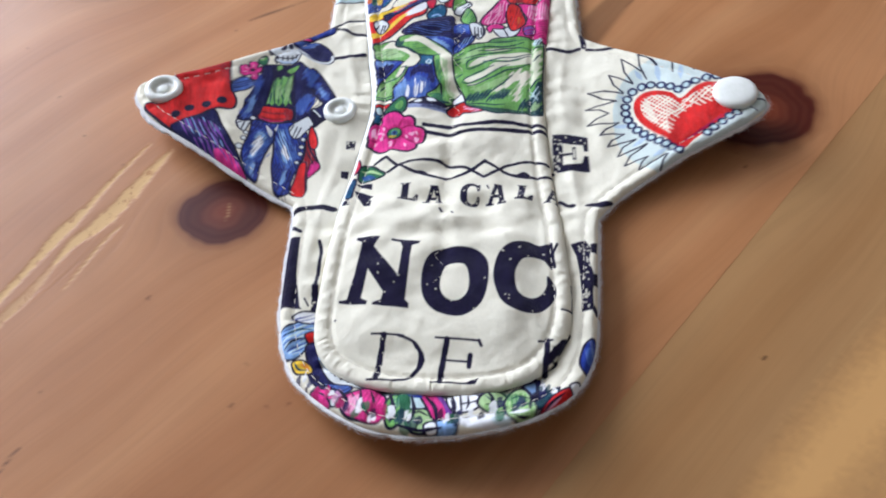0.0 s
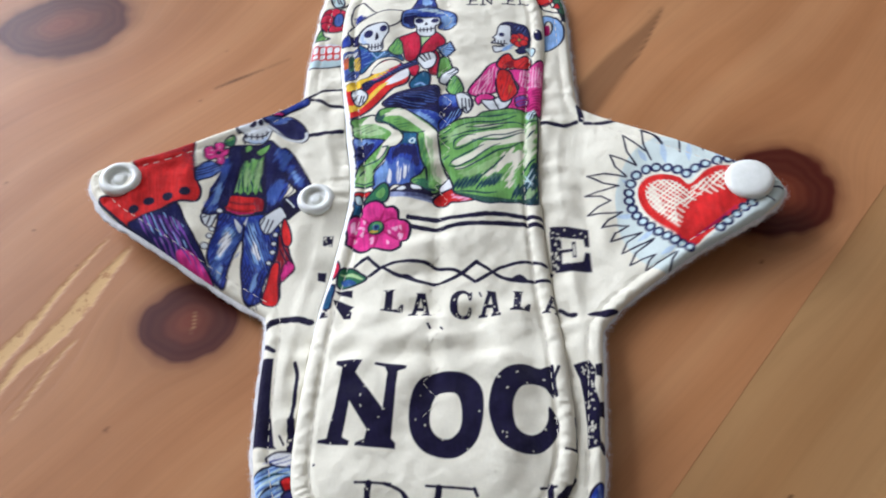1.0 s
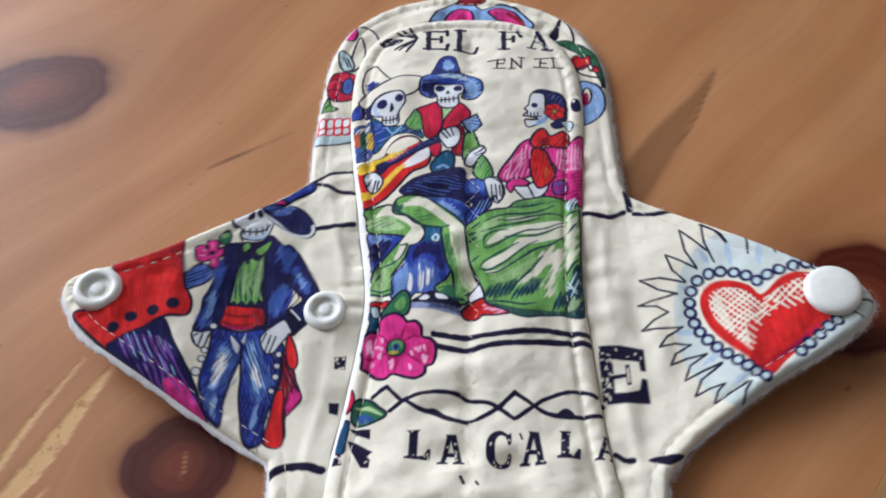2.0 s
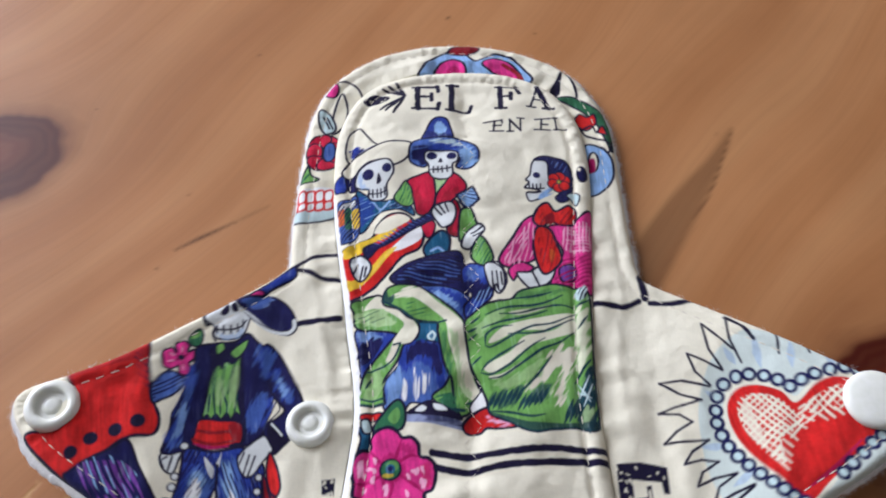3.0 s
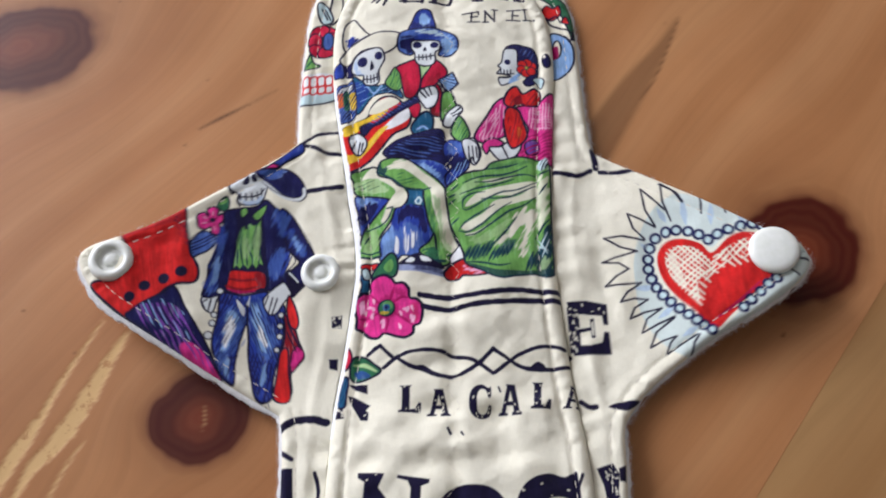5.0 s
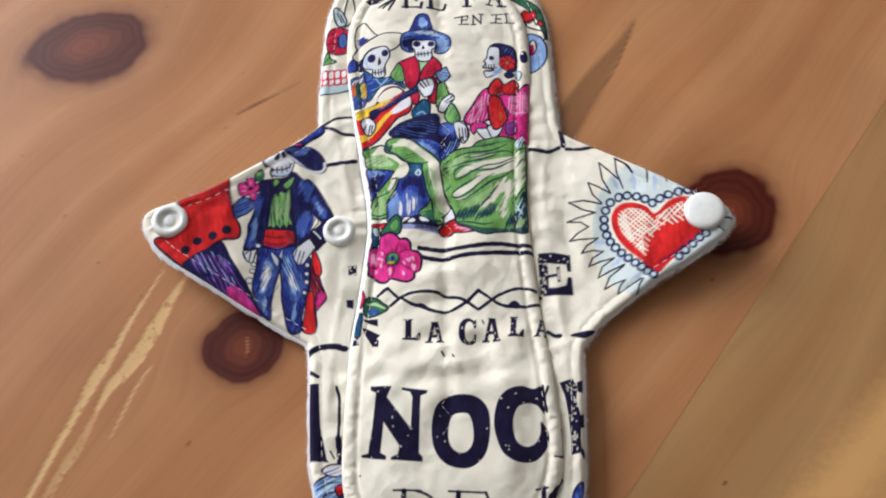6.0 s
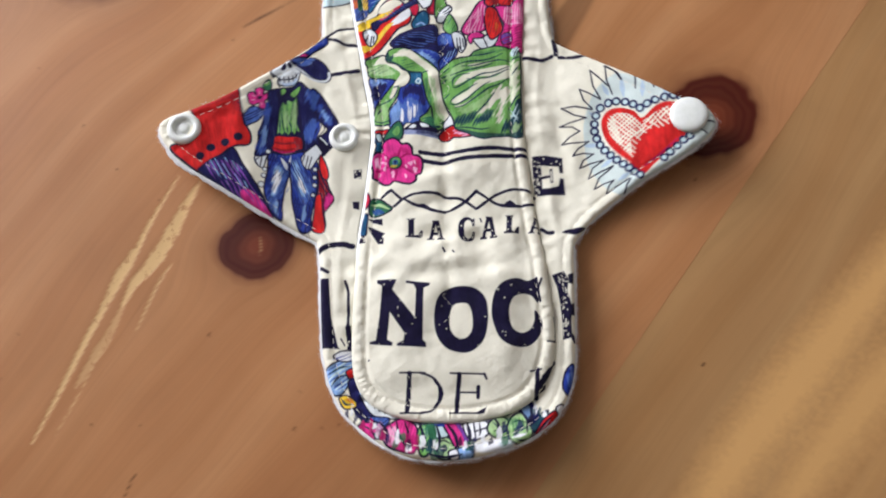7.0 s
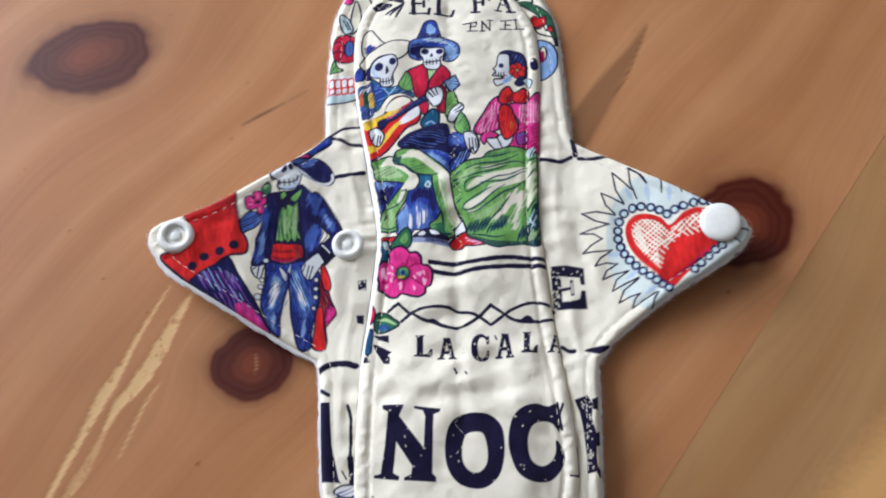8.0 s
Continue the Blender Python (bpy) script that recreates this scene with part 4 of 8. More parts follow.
core.fill("cream", [(-15.8, 33.4), (-13, 32), (-9.8, 29.4), (-7, 26.4), (-6.1, 23.9), (-7.4, 21.5), (-9.3, 20.9), (-11.7, 21.2), (-10.3, 24.1), (-9.3, 26.1), (-12.2, 28.8), (-15.5, 30.3), (-18.4, 30.2)], amount=0.95)
core.wash("ltgreen", 20, [(-20.1, 29.7), (-15.5, 30.6), (-11.5, 27.5), (-13, 25.8), (-19.6, 26.9)], 32)
core.hatch("dkgreen", 20, 1.1, 0.3, [(-19.6, 29.1), (-15.5, 30.1), (-12.7, 27.6), (-15.4, 26.7), (-19.3, 27.5)], 33, broken=0.7)
core.wash("cream", 60, [(-11.7, 21.2), (-10, 21.1), (-11, 18), (-12.4, 17)], 34)
core.wash("ltgreen", 60, [(-17.6, 12.5), (-14.1, 16.2), (-14.2, 9.2), (-18, 8.4)], 35, amount=0.6)
core.stroke("deep", 0.5, [(-17, 14.7), (-13.5, 16), (-11.4, 17.7), (-10, 20.7)])
core.stroke("deep", 0.5, [(-18.4, 8.7), (-16.1, 8.1), (-13.5, 8.5)])
core.stroke("deep", 0.5, [(-18.5, 7.4), (-16.1, 7), (-13.5, 7.3)])
core.stroke("deep", 0.5, [(-11.5, 20.8), (-10, 21.1)])
core.stroke("deep", 0.5, [(-17.3, 11.2), (-16.2, 13.1)])
core.fill("green", [(-14, 31.4), (-13, 35.3), (-8.1, 35.9), (-4.3, 34.2), (-0.7, 31.2), (2.5, 28.3), (4.2, 25.5), (4.4, 20.8), (4.8, 16.8), (5.6, 13.9), (7.2, 9), (7.7, 6.2), (5.2, 5), (3.5, 3.9), (1.8, 3.7), (1.4, 6.7), (1.1, 11.5), (-0.4, 15.4), (-1.2, 19.7), (-1.8, 23.7), (-2, 25.9), (-5, 26.3), (-8.1, 27.3), (-10.5, 29.6)], 0.6)
core.fill("cream", [(-9.6, 33.4), (-5.6, 34.7), (-1.9, 31.3), (1.2, 28.8), (3.8, 25.5), (4.3, 20.1), (5.1, 13.9), (7, 9), (5.9, 7.5), (3.8, 8.8), (2.5, 11.7), (2, 15.6), (0.6, 20.9), (0.2, 25), (-0.7, 27.1), (-3.8, 30), (-6.8, 32.2)], amount=0.95)
core.wash("ltgreen", 80, [(0.4, 23.6), (2.2, 22.2), (3.2, 14.2), (4.8, 9.1), (3.1, 9.1), (1.9, 14.3)], 36, amount=0.8)
core.wash("dkgreen", 84, [(-1.1, 23.7), (0.1, 22.3), (1.4, 13), (2.3, 4.8), (1.4, 6.7), (-0, 15.7)], 37, amount=0.7)
core.wash("cream", 15, [(-12.5, 33.2), (-8.1, 35.1), (-5.6, 34.1), (-9.3, 32.6)], 38)
core.hatch("dkgreen", 15, 1.0, 0.3, [(-8.1, 31.6), (-3.8, 29.6), (-3.2, 28.1), (-8.1, 27.8)], 39, broken=0.5)
core.fill("deep", [(-13.4, 35), (-12.8, 33), (-11.5, 33.5), (-12, 31.3), (-14.3, 32)], amount=0.9)
core.stroke("deep", 0.6, [(-14.3, 32.2), (-10.5, 29.8), (-7.8, 27.5), (-5.9, 26.1)])
core.stroke("deep", 0.55, [(-5, 26.3), (-2.2, 25.9), (-0, 26.4)])
core.fill("green", [(-3, 8.5), (-0.5, 10.5), (0.9, 12.5), (1.4, 6.4), (2.5, 3.9), (-0.9, 5.3), (-2.5, 7.1)], 0.5)
core.wash("dkgreen", 20, [(-2.3, 7.8), (0.8, 8.6), (2.1, 4.2), (-1.1, 5.5)], 40)
core.stroke("deep", 0.7, [(-2.3, 6.8), (0.6, 5.2), (3.5, 5.1)])
core.stroke("deep", 0.5, [(4.2, 6.6), (6.8, 8)])
core.fill("white", [(4.7, 5.8), (6.2, 8.4), (7.6, 9.5), (8.4, 6.9), (7.9, 4.7), (5.8, 3.8)], 0.4)

# shoes and ground
core.fill("steel", [(-9.3, 4.4), (-3.5, 4.4), (3.4, 2.6), (7.4, 0.8), (3.4, 0.7), (-3.5, 2.2), (-8.7, 2.9)], amount=0.75)
core.wash("navy", 5, [(-5.8, 4.7), (1.2, 4.2), (3.4, 1.9), (-2.3, 2.4)], 41, amount=0.8)
core.fill("ink", [(-8.6, 4.6), (-6.7, 6.2), (-4.4, 7.4), (-2.5, 7.1), (0.6, 5.2), (2.8, 4.1), (3, 2.9), (-1.2, 3.6), (-5.3, 4.2)])
core.fill("bone", [(-6.7, 5.2), (-5.3, 6.4), (-4.3, 5.7), (-5.1, 4.9)])
core.fill("bone", [(-2.9, 6.6), (-0.9, 6), (0, 4.9), (-2.3, 5.1)])
core.fill("red", [(3.2, 1.9), (4.9, 4.1), (8.2, 5.7), (9.5, 4.1), (12.7, 3), (15.1, 2.2), (14.6, 1), (10.5, 0.9), (8, 1.2), (6.8, 0.3), (4, 0.2)], 0.6)
core.wash("ltpink", 10, [(8.3, 3.7), (11.3, 2.8), (13.7, 1.8), (10.5, 1.8), (8.6, 2.4)], 42)
core.fill("red", [(-18.3, 4.9), (-15.1, 5.4), (-13.7, 5), (-14.4, 3.8), (-17.6, 3.7)], 0.45)

# pink bodice, red scarf, green skirt
core.fill("bone", [(21.8, 69.5), (23.3, 71.4), (25.6, 71.3), (25.7, 65.4), (26.3, 62.4), (24.7, 60.3), (22.8, 58.6), (20.6, 58), (19.9, 60.2), (21.6, 60.6), (23.4, 61), (21.6, 61.6), (19.6, 61.8), (20.7, 63.5), (20, 64.4), (21.1, 65.9)], 0.5)
core.wash("ltblue", 30, [(22.8, 59.7), (23.7, 61), (26, 62.1), (24.9, 60), (23, 58.8)], 43)
core.oval("navy", 22.7, 65.7, 0.9, 0.95)
core.stroke("ink", 0.45, [(19.7, 61.8), (21.9, 61.5), (24.3, 61.9)])
core.stroke("ink", 0.4, [(20.7, 63.2), (20.7, 61.9)], smooth=False)
core.stroke("ink", 0.4, [(21.6, 63), (21.6, 61.7)], smooth=False)
core.stroke("ink", 0.4, [(22.5, 62.9), (22.5, 61.7)], smooth=False)
core.stroke("ink", 0.4, [(23.5, 63.1), (23.4, 61.8)], smooth=False)
core.stroke("ink", 0.4, [(20.1, 60.4), (21.8, 60.4), (23.4, 60.8)])
core.fill("navy", [(22.4, 70.6), (24.8, 72), (28.2, 71.6), (30.5, 70.2), (31.5, 66.7), (31.2, 61.9), (29.9, 58.6), (27.9, 57.9), (26.8, 59.2), (27.9, 61.1), (25.7, 65), (25.5, 70)], 0.45)
core.hatch("steel", 60, 1.2, 0.3, [(26.2, 70.6), (30, 69.7), (30.9, 65.9), (27.9, 67.7)], 44, broken=0.6)
core.fill("pale", [(29.6, 60), (31.3, 60.9), (32.7, 59.6), (31.7, 57.1), (30.6, 58.7)], 0.4)
core.flower("red", 28.1, 64, 2.9, 3.1, 6, 20, 0.35, "dkred")
core.oval("dkgreen", 28.1, 64.1, 0.55, 0.6)
core.oval("yellow", 28.1, 64.1, 0.25, 0.28)
core.fill("pink", [(12.4, 41.8), (15.5, 47), (18.7, 52.2), (21.7, 53.9), (22.2, 50.1), (20.9, 46.5), (21.6, 42.8), (18.2, 40.6), (14.6, 39.6)], 0.65)
core.hatch("ltpink", 60, 0.8, 0.45, [(13.7, 42.6), (16.9, 48.2), (19.5, 49.6), (18.4, 43.6), (15.1, 40.7)], 17)
core.fill("pink", [(24.3, 50.6), (29.9, 51.9), (35.6, 54.8), (33.7, 34.1), (30.2, 33.9), (24, 34.8), (25.7, 40.3), (27.3, 44.1)], 0.58)
core.hatch("ltpink", 85, 0.9, 0.5, [(28.2, 50.5), (34, 52), (33.7, 44.4), (27.9, 44.3)], 18, broken=0.2)
core.hatch("ltpink", 0, 1.0, 0.4, [(29.2, 50.4), (33.9, 51.1), (33.7, 44.4), (28.6, 44.3)], 19)
core.fill("purple", [(26.2, 39.4), (29.5, 40.4), (29.7, 36.8), (26.6, 35.8)], 0.52)
core.hatch("deep_pink", 30, 1, 0.5, [(24.5, 40.3), (34.3, 42.8), (33.5, 34.7), (24.6, 35.3)], 20)
core.fill("pink", [(14.5, 39), (17.2, 41.2), (20.2, 39.9), (19.3, 38.5), (16.5, 37.4), (15.4, 36)], 0.58)
core.fill("bone", [(16.3, 38), (19.3, 38.5), (21.4, 39.9), (25.2, 40.3), (24.2, 36.5), (21.2, 33.8), (18.8, 34.2)], 0.58)
core.stroke("ink", 0.52, [(19.8, 38.8), (21.5, 34.3)])
core.fill("red", [(21, 52.4), (22.4, 56.1), (24.8, 57.6), (26.5, 55.3), (29.8, 57), (31.4, 55), (30.3, 51.6), (27.2, 51.4), (25, 52.5), (23, 50.4)], 0.65)
core.fill("dkred", [(24, 53.8), (25.9, 54.7), (26, 52.1), (24.1, 51.6)])
core.fill("red", [(21.9, 50.4), (24.8, 50), (26, 46.2), (26.8, 41.4), (23.3, 38), (21.6, 39.6), (20.6, 45.9)], 0.65)
core.fill("orange", [(24.3, 44.5), (25.5, 43.5), (24.5, 40.9)], amount=0.7)
core.fill("green", [(4.1, 25.5), (5.6, 27.8), (8.5, 29.9), (11.6, 30.6), (14.7, 31), (16.6, 33.1), (20.4, 34.4), (24.2, 35.1), (29, 34.2), (32.1, 33), (32.3, 26.4), (31.8, 18.3), (31.5, 10.6), (31, 0.6), (26.3, 0.8), (21.7, 0.3), (18.2, -0.3), (15.4, 0.5), (12.6, 2.3), (9, 4.2), (8.4, 7), (7, 10.9), (5.2, 14.8), (4.6, 19.4)], 0.6)
core.fill("cream", [(12.3, 23.9), (16.2, 25.4), (22.4, 26.9), (28.3, 27.6), (27.4, 25.5), (22.1, 23.5), (16.1, 23), (10.2, 20.5), (9.4, 21.1)], amount=0.9)
core.fill("cream", [(16.6, 21.3), (23.3, 23.3), (28.2, 26), (28, 23.1), (23.2, 21.3), (19.5, 19.9), (14.3, 16.9)], amount=0.9)
core.fill("cream", [(8, 14.1), (9.7, 15.9), (13.4, 18), (16.9, 20.3), (14.5, 16.4), (10.2, 13.4)], amount=0.9)
core.fill("cream", [(9, 12.5), (12.2, 13.1), (16.3, 15.8), (13.8, 13.3), (10.5, 11.8)], amount=0.9)
core.fill("cream", [(13.9, 27.7), (18.8, 28.6), (23.8, 29.8), (20, 28), (16.3, 27)], amount=0.9)
core.wash("cream", 55, [(17, 8.6), (19.7, 13.6), (22.3, 17.4), (26.9, 20.1), (27.5, 15.6), (25.3, 10.2), (23.4, 5.8), (22.8, 9.6), (24.6, 14.4), (21.3, 12)], 45, feather=1.0)
core.wash("cream", 60, [(29.1, 27.9), (31.5, 29.1), (30.8, 18.4), (28.2, 13.2), (28.4, 21.1)], 46, amount=0.75)
core.wash("ltgreen", 30, [(6.5, 24.7), (9.6, 27.3), (13.9, 28.2), (11.4, 25.6), (7.6, 22)], 47, amount=0.7)
core.wash("ltgreen", 40, [(9.5, 10.8), (15.5, 13.1), (20.5, 17.5), (19, 12.3), (13, 9.4)], 48, amount=0.6)
core.wash("dkgreen", 25, [(16.6, 32.6), (24.1, 34), (27.7, 33.2), (21.5, 32.1), (17.1, 30.9)], 49, amount=0.45)
core.stroke("deep", 0.62, [(8.8, 27.5), (12.7, 28.8), (18.9, 29.4), (23.3, 30.8), (26.2, 32.2)], thin=0.55)
core.stroke("deep", 0.62, [(15.3, 31.1), (20.3, 32), (23.8, 33)], thin=0.55)
core.stroke("deep", 0.62, [(11.9, 27.5), (16.3, 27.5), (20.7, 28.8), (25, 29.7), (28.6, 29.1)], thin=0.55)
core.stroke("deep", 0.62, [(7.9, 24.1), (12.6, 25.6), (17.5, 26.6), (22.5, 28.3)], thin=0.55)
core.stroke("deep", 0.62, [(8.5, 20.2), (8.8, 22.5), (11.3, 24.1), (14.5, 24.4)], thin=0.55)
core.stroke("deep", 0.62, [(8.5, 19.9), (9.9, 19.6), (13.8, 21.6), (18.6, 24.2), (23.5, 25.2), (28.7, 27.5)], thin=0.55)
core.stroke("deep", 0.62, [(13.6, 22.3), (19.7, 22.6), (23.4, 24), (28.1, 26.3)], thin=0.55)
core.stroke("deep", 0.62, [(7.5, 13.8), (9.2, 16), (12.5, 18.2), (16.9, 20.5)], thin=0.55)
core.stroke("deep", 0.62, [(7.3, 13.4), (9.6, 13), (13.3, 15), (17.2, 18.4), (21.5, 21.4)], thin=0.55)
core.stroke("deep", 0.62, [(9, 12), (12, 12.5), (15.9, 15.2), (20.6, 18.6), (24.9, 20.6), (28.1, 23.1)], thin=0.55)
core.stroke("deep", 0.62, [(5.5, 25.4), (7.5, 27.1)], thin=0.55)
core.stroke("deep", 0.62, [(4.7, 23.2), (6.7, 24.2)], thin=0.55)
core.stroke("deep", 0.62, [(4.9, 21.4), (6.7, 22.8)], thin=0.55)
core.stroke("deep", 0.62, [(5.4, 15.2), (7.4, 17.3)], thin=0.55)
core.stroke("deep", 0.62, [(15.5, 8.6), (19, 12.3), (22.6, 17.1)], thin=0.55)
core.stroke("deep", 0.62, [(29.1, 29.5), (32, 31.1)], thin=0.55)
core.stroke("deep", 0.62, [(28.9, 23.8), (31.4, 27.1)], thin=0.55)
core.stroke("deep", 0.62, [(8.7, 4.9), (12.7, 4.3), (17.3, 3.1), (20.2, 3.5)], thin=0.55)
core.stroke("deep", 0.62, [(27.1, 10.7), (29.1, 13.9), (31.1, 16.4)], thin=0.55)
core.stroke("deep", 0.8, [(8.4, 5.4), (10.4, 9.1)], thin=0.75)
core.stroke("deep", 0.8, [(9.5, 5.4), (11.6, 9.1)], thin=0.75)
core.stroke("deep", 0.8, [(10.7, 5.6), (12.7, 9.3)], thin=0.75)
core.stroke("deep", 0.8, [(11.9, 5.8), (13.9, 9.5)], thin=0.75)
core.stroke("deep", 0.8, [(13, 6), (15.1, 9.7)], thin=0.75)
core.stroke("deep", 0.8, [(14.2, 6.2), (16.3, 9.9)], thin=0.75)
core.stroke("deep", 0.8, [(14.6, 4.4), (16.6, 8.1)], thin=0.75)
core.stroke("deep", 0.8, [(15.7, 4.6), (17.8, 8.3)], thin=0.75)
core.stroke("deep", 0.8, [(16.9, 5.1), (19, 8.8)], thin=0.75)
core.stroke("deep", 0.8, [(18.1, 5.5), (20.2, 9.2)], thin=0.75)
core.stroke("deep", 0.8, [(19.3, 6), (21.4, 9.7)], thin=0.75)
core.wash("deep", 52, [(8.5, 7.9), (13, 9.3), (15.9, 9.9), (14.2, 6.2), (10.7, 5.3)], 50, amount=0.7)
core.wash("deep", 50, [(15.7, 5.9), (17.6, 8.6), (20.7, 10.7), (22.9, 10.4), (21, 7.8), (18, 5.8)], 51, amount=0.8)
core.stroke("deep", 0.95, [(24.1, 1.7), (26.4, 7.1)], thin=0.7)
core.stroke("deep", 0.95, [(25.2, 2.1), (27.6, 7.4)], thin=0.7)
core.stroke("deep", 0.95, [(26.4, 2.9), (28.9, 8.3)], thin=0.7)
core.stroke("deep", 0.95, [(27.3, 4), (29.8, 9.4)], thin=0.7)
core.stroke("deep", 0.95, [(28.1, 5.3), (30.6, 10.7)], thin=0.7)
core.stroke("deep", 0.95, [(28.9, 6.5), (31.4, 12)], thin=0.7)
core.stroke("deep", 0.95, [(29.3, 3.4), (31.8, 8.8)], thin=0.7)
core.stroke("deep", 0.95, [(28.2, 1), (30.7, 6.3)], thin=0.7)
core.wash("deep", 58, [(27.2, 5.7), (29.2, 11.3), (31.4, 14.2), (30.8, 0.9), (27.6, 1)], 52)
core.wash("ltgreen", 60, [(27.5, 2), (29.2, 5.6), (30, 3.7), (29, 0.9)], 53, amount=0.7)
core.stroke("pale", 0.35, [(27.8, 7.5), (30.3, 12.5)], thin=0.6)
core.stroke("pale", 0.35, [(28.5, 5.6), (30.8, 10.6)], thin=0.6)
core.stroke("pale", 0.35, [(27.4, 8.8), (30.3, 7.4)], thin=0.6)
core.stroke("pale", 0.35, [(27.8, 10.5), (30, 6.6)], thin=0.6)
core.fill("deep", [(8.8, 4.7), (12.7, 3.4), (17.2, 1.9), (24.1, 1.7), (30.9, 2.1), (31.1, 0.1), (26.2, 0.6), (21.6, 0.1), (18.2, -0.5), (15.4, 0.4), (12.6, 2.1)], amount=0.85)
core.wash("pale", 60, [(29.5, 33.2), (31.8, 34.7), (32, 31.9), (29.8, 30.9)], 54)
core.hatch("ink", 60, 0.8, 0.35, [(29.5, 33.2), (31.8, 34.7), (32, 31.9), (29.8, 30.9)], 55, broken=0.3)

# pink flower and leaves
core.fill("dkgreen", [(-15.5, 1.7), (-13.3, 5.2), (-10.5, 7.9), (-8.9, 6.1), (-8.9, 2.4), (-10.7, 1)], 0.58)
core.fill("green", [(-12.4, 4), (-10.5, 6.1), (-9.8, 4.1), (-11, 2.5)], amount=0.7)
core.fill("teal", [(-18.6, -4.1), (-18, -0.4), (-18.6, 2), (-16.5, 2.4), (-15.3, 0.5), (-16.4, -2.8)], 0.52)
core.fill("pale", [(-18.1, 3.5), (-16.5, 3.9), (-15.8, 1.4), (-17.4, 1)], 0.52)
core.fill("pink", [(-16, -2.5), (-16, -0), (-14.5, 1.4), (-12.2, 1.9), (-10.3, 0.7), (-9.3, -0.5), (-7.4, -0.6), (-6, -2.2), (-5.7, -4.6), (-4, -5), (-2.6, -6.7), (-2.6, -9.4), (-3.3, -11.7), (-4.7, -12.4), (-4.9, -14.3), (-6.7, -15.4), (-9.2, -15), (-12.1, -14), (-13.7, -15.2), (-15.9, -14.8), (-17.7, -13.1), (-19.2, -12.4), (-19.1, -10), (-19.5, -8.2), (-19.8, -5.9), (-19.1, -4.1), (-17.8, -3)], 0.8)
core.stroke("deep_pink", 0.75, [(-11.7, -7.1), (-16.2, -9.5), (-18.9, -9.9)], thin=0.7)
core.stroke("deep_pink", 0.75, [(-11.7, -7.1), (-11.3, -10.8), (-12, -14)], thin=0.7)
core.stroke("deep_pink", 0.75, [(-11.7, -7.1), (-7.6, -9.8), (-5, -12.2)], thin=0.7)
core.stroke("deep_pink", 0.75, [(-11.7, -7.1), (-8.1, -4.5), (-5.9, -4.7)], thin=0.7)
core.stroke("deep_pink", 0.75, [(-11.7, -7.1), (-10.4, -3.9), (-9.5, -0.8)], thin=0.7)
core.stroke("deep_pink", 0.75, [(-11.7, -7.1), (-14.4, -4.9), (-16.1, -2.7)], thin=0.7)
core.wash("deep_pink", 80, [(-14, -4.9), (-11.8, -3.8), (-9.3, -5.3), (-8.8, -8.6), (-11.3, -10.1), (-14, -8.9)], 56, amount=0.75)
core.wash("deep_pink", 40, [(-9.9, -2.7), (-8.1, -2), (-6.8, -3.7), (-8.4, -4.6)], 57, amount=0.6)
core.wash("crimson", -40, [(-5.3, -6.2), (-3.4, -6.7), (-3.4, -10.5), (-5, -11.3)], 58, amount=0.4)
core.wash("ltpink", 70, [(-18.6, -5.3), (-17.4, -5), (-16.9, -8.1), (-18.3, -8.3)], 60, feather=0.35)
core.wash("ltpink", 70, [(-15.4, -4.4), (-14.3, -4.9), (-14.7, -6.1)], 61, feather=0.35)
core.wash("ltpink", 70, [(-16.7, -6.7), (-15.4, -6.3), (-14.7, -7.5), (-15.8, -7.2)], 62, feather=0.35)
core.wash("ltpink", 70, [(-17.8, -11.3), (-16.4, -10.7), (-16.8, -11.8)], 63, feather=0.35)
core.wash("ltpink", 70, [(-15.6, -9), (-14.9, -8.4), (-14.9, -9.8)], 64, feather=0.35)
core.wash("ltpink", 70, [(-12.9, -10.6), (-12.3, -10.3), (-12.4, -12.4)], 65, feather=0.35)
core.wash("ltpink", 70, [(-7.5, -7.5), (-6.1, -7.1), (-6.6, -8.2)], 66, feather=0.35)
core.wash("ltpink", 70, [(-5.6, -6.6), (-4.7, -7.6), (-4.8, -9), (-5.4, -7.8)], 67, feather=0.35)
core.wash("ltpink", 70, [(-5.7, -9.3), (-4.5, -9.9), (-4.8, -11.8)], 68, feather=0.35)
core.wash("ltpink", 70, [(-8.4, -8.2), (-7.5, -8.9), (-7.2, -10.1), (-8.1, -9.3)], 69, feather=0.35)
core.wash("ltpink", 70, [(-8.6, -11.6), (-7.9, -12.3), (-7.9, -13.2)], 70, feather=0.35)
core.oval("ink", -11.7, -7.1, 2.35, 2.35)
core.oval("dkgreen", -11.7, -7.1, 1.85, 1.9)
core.oval("yellow", -12.2, -8.3, 1.2, 0.5, amount=0.6)
core.oval("green", -11.3, -6.4, 1.3, 1.2, amount=0.5)
core.oval("teal", -11.7, -7, 1.0, 1.0)
core.oval("navy", -11.7, -6.9, 0.6, 0.55)

# double rule
core.stroke("ink", 1.5, [(-3.1, -3.9), (1.7, -4.9), (5.6, -5.1), (13, -4.2), (22, -3.7), (28.7, -4.2), (32.2, -4.4)])
core.stroke("ink", 1.5, [(-2.3, -7.1), (1.6, -8), (5.5, -8.2), (12.8, -7), (21.8, -6.5), (28.4, -6.6), (32.3, -6.8)])

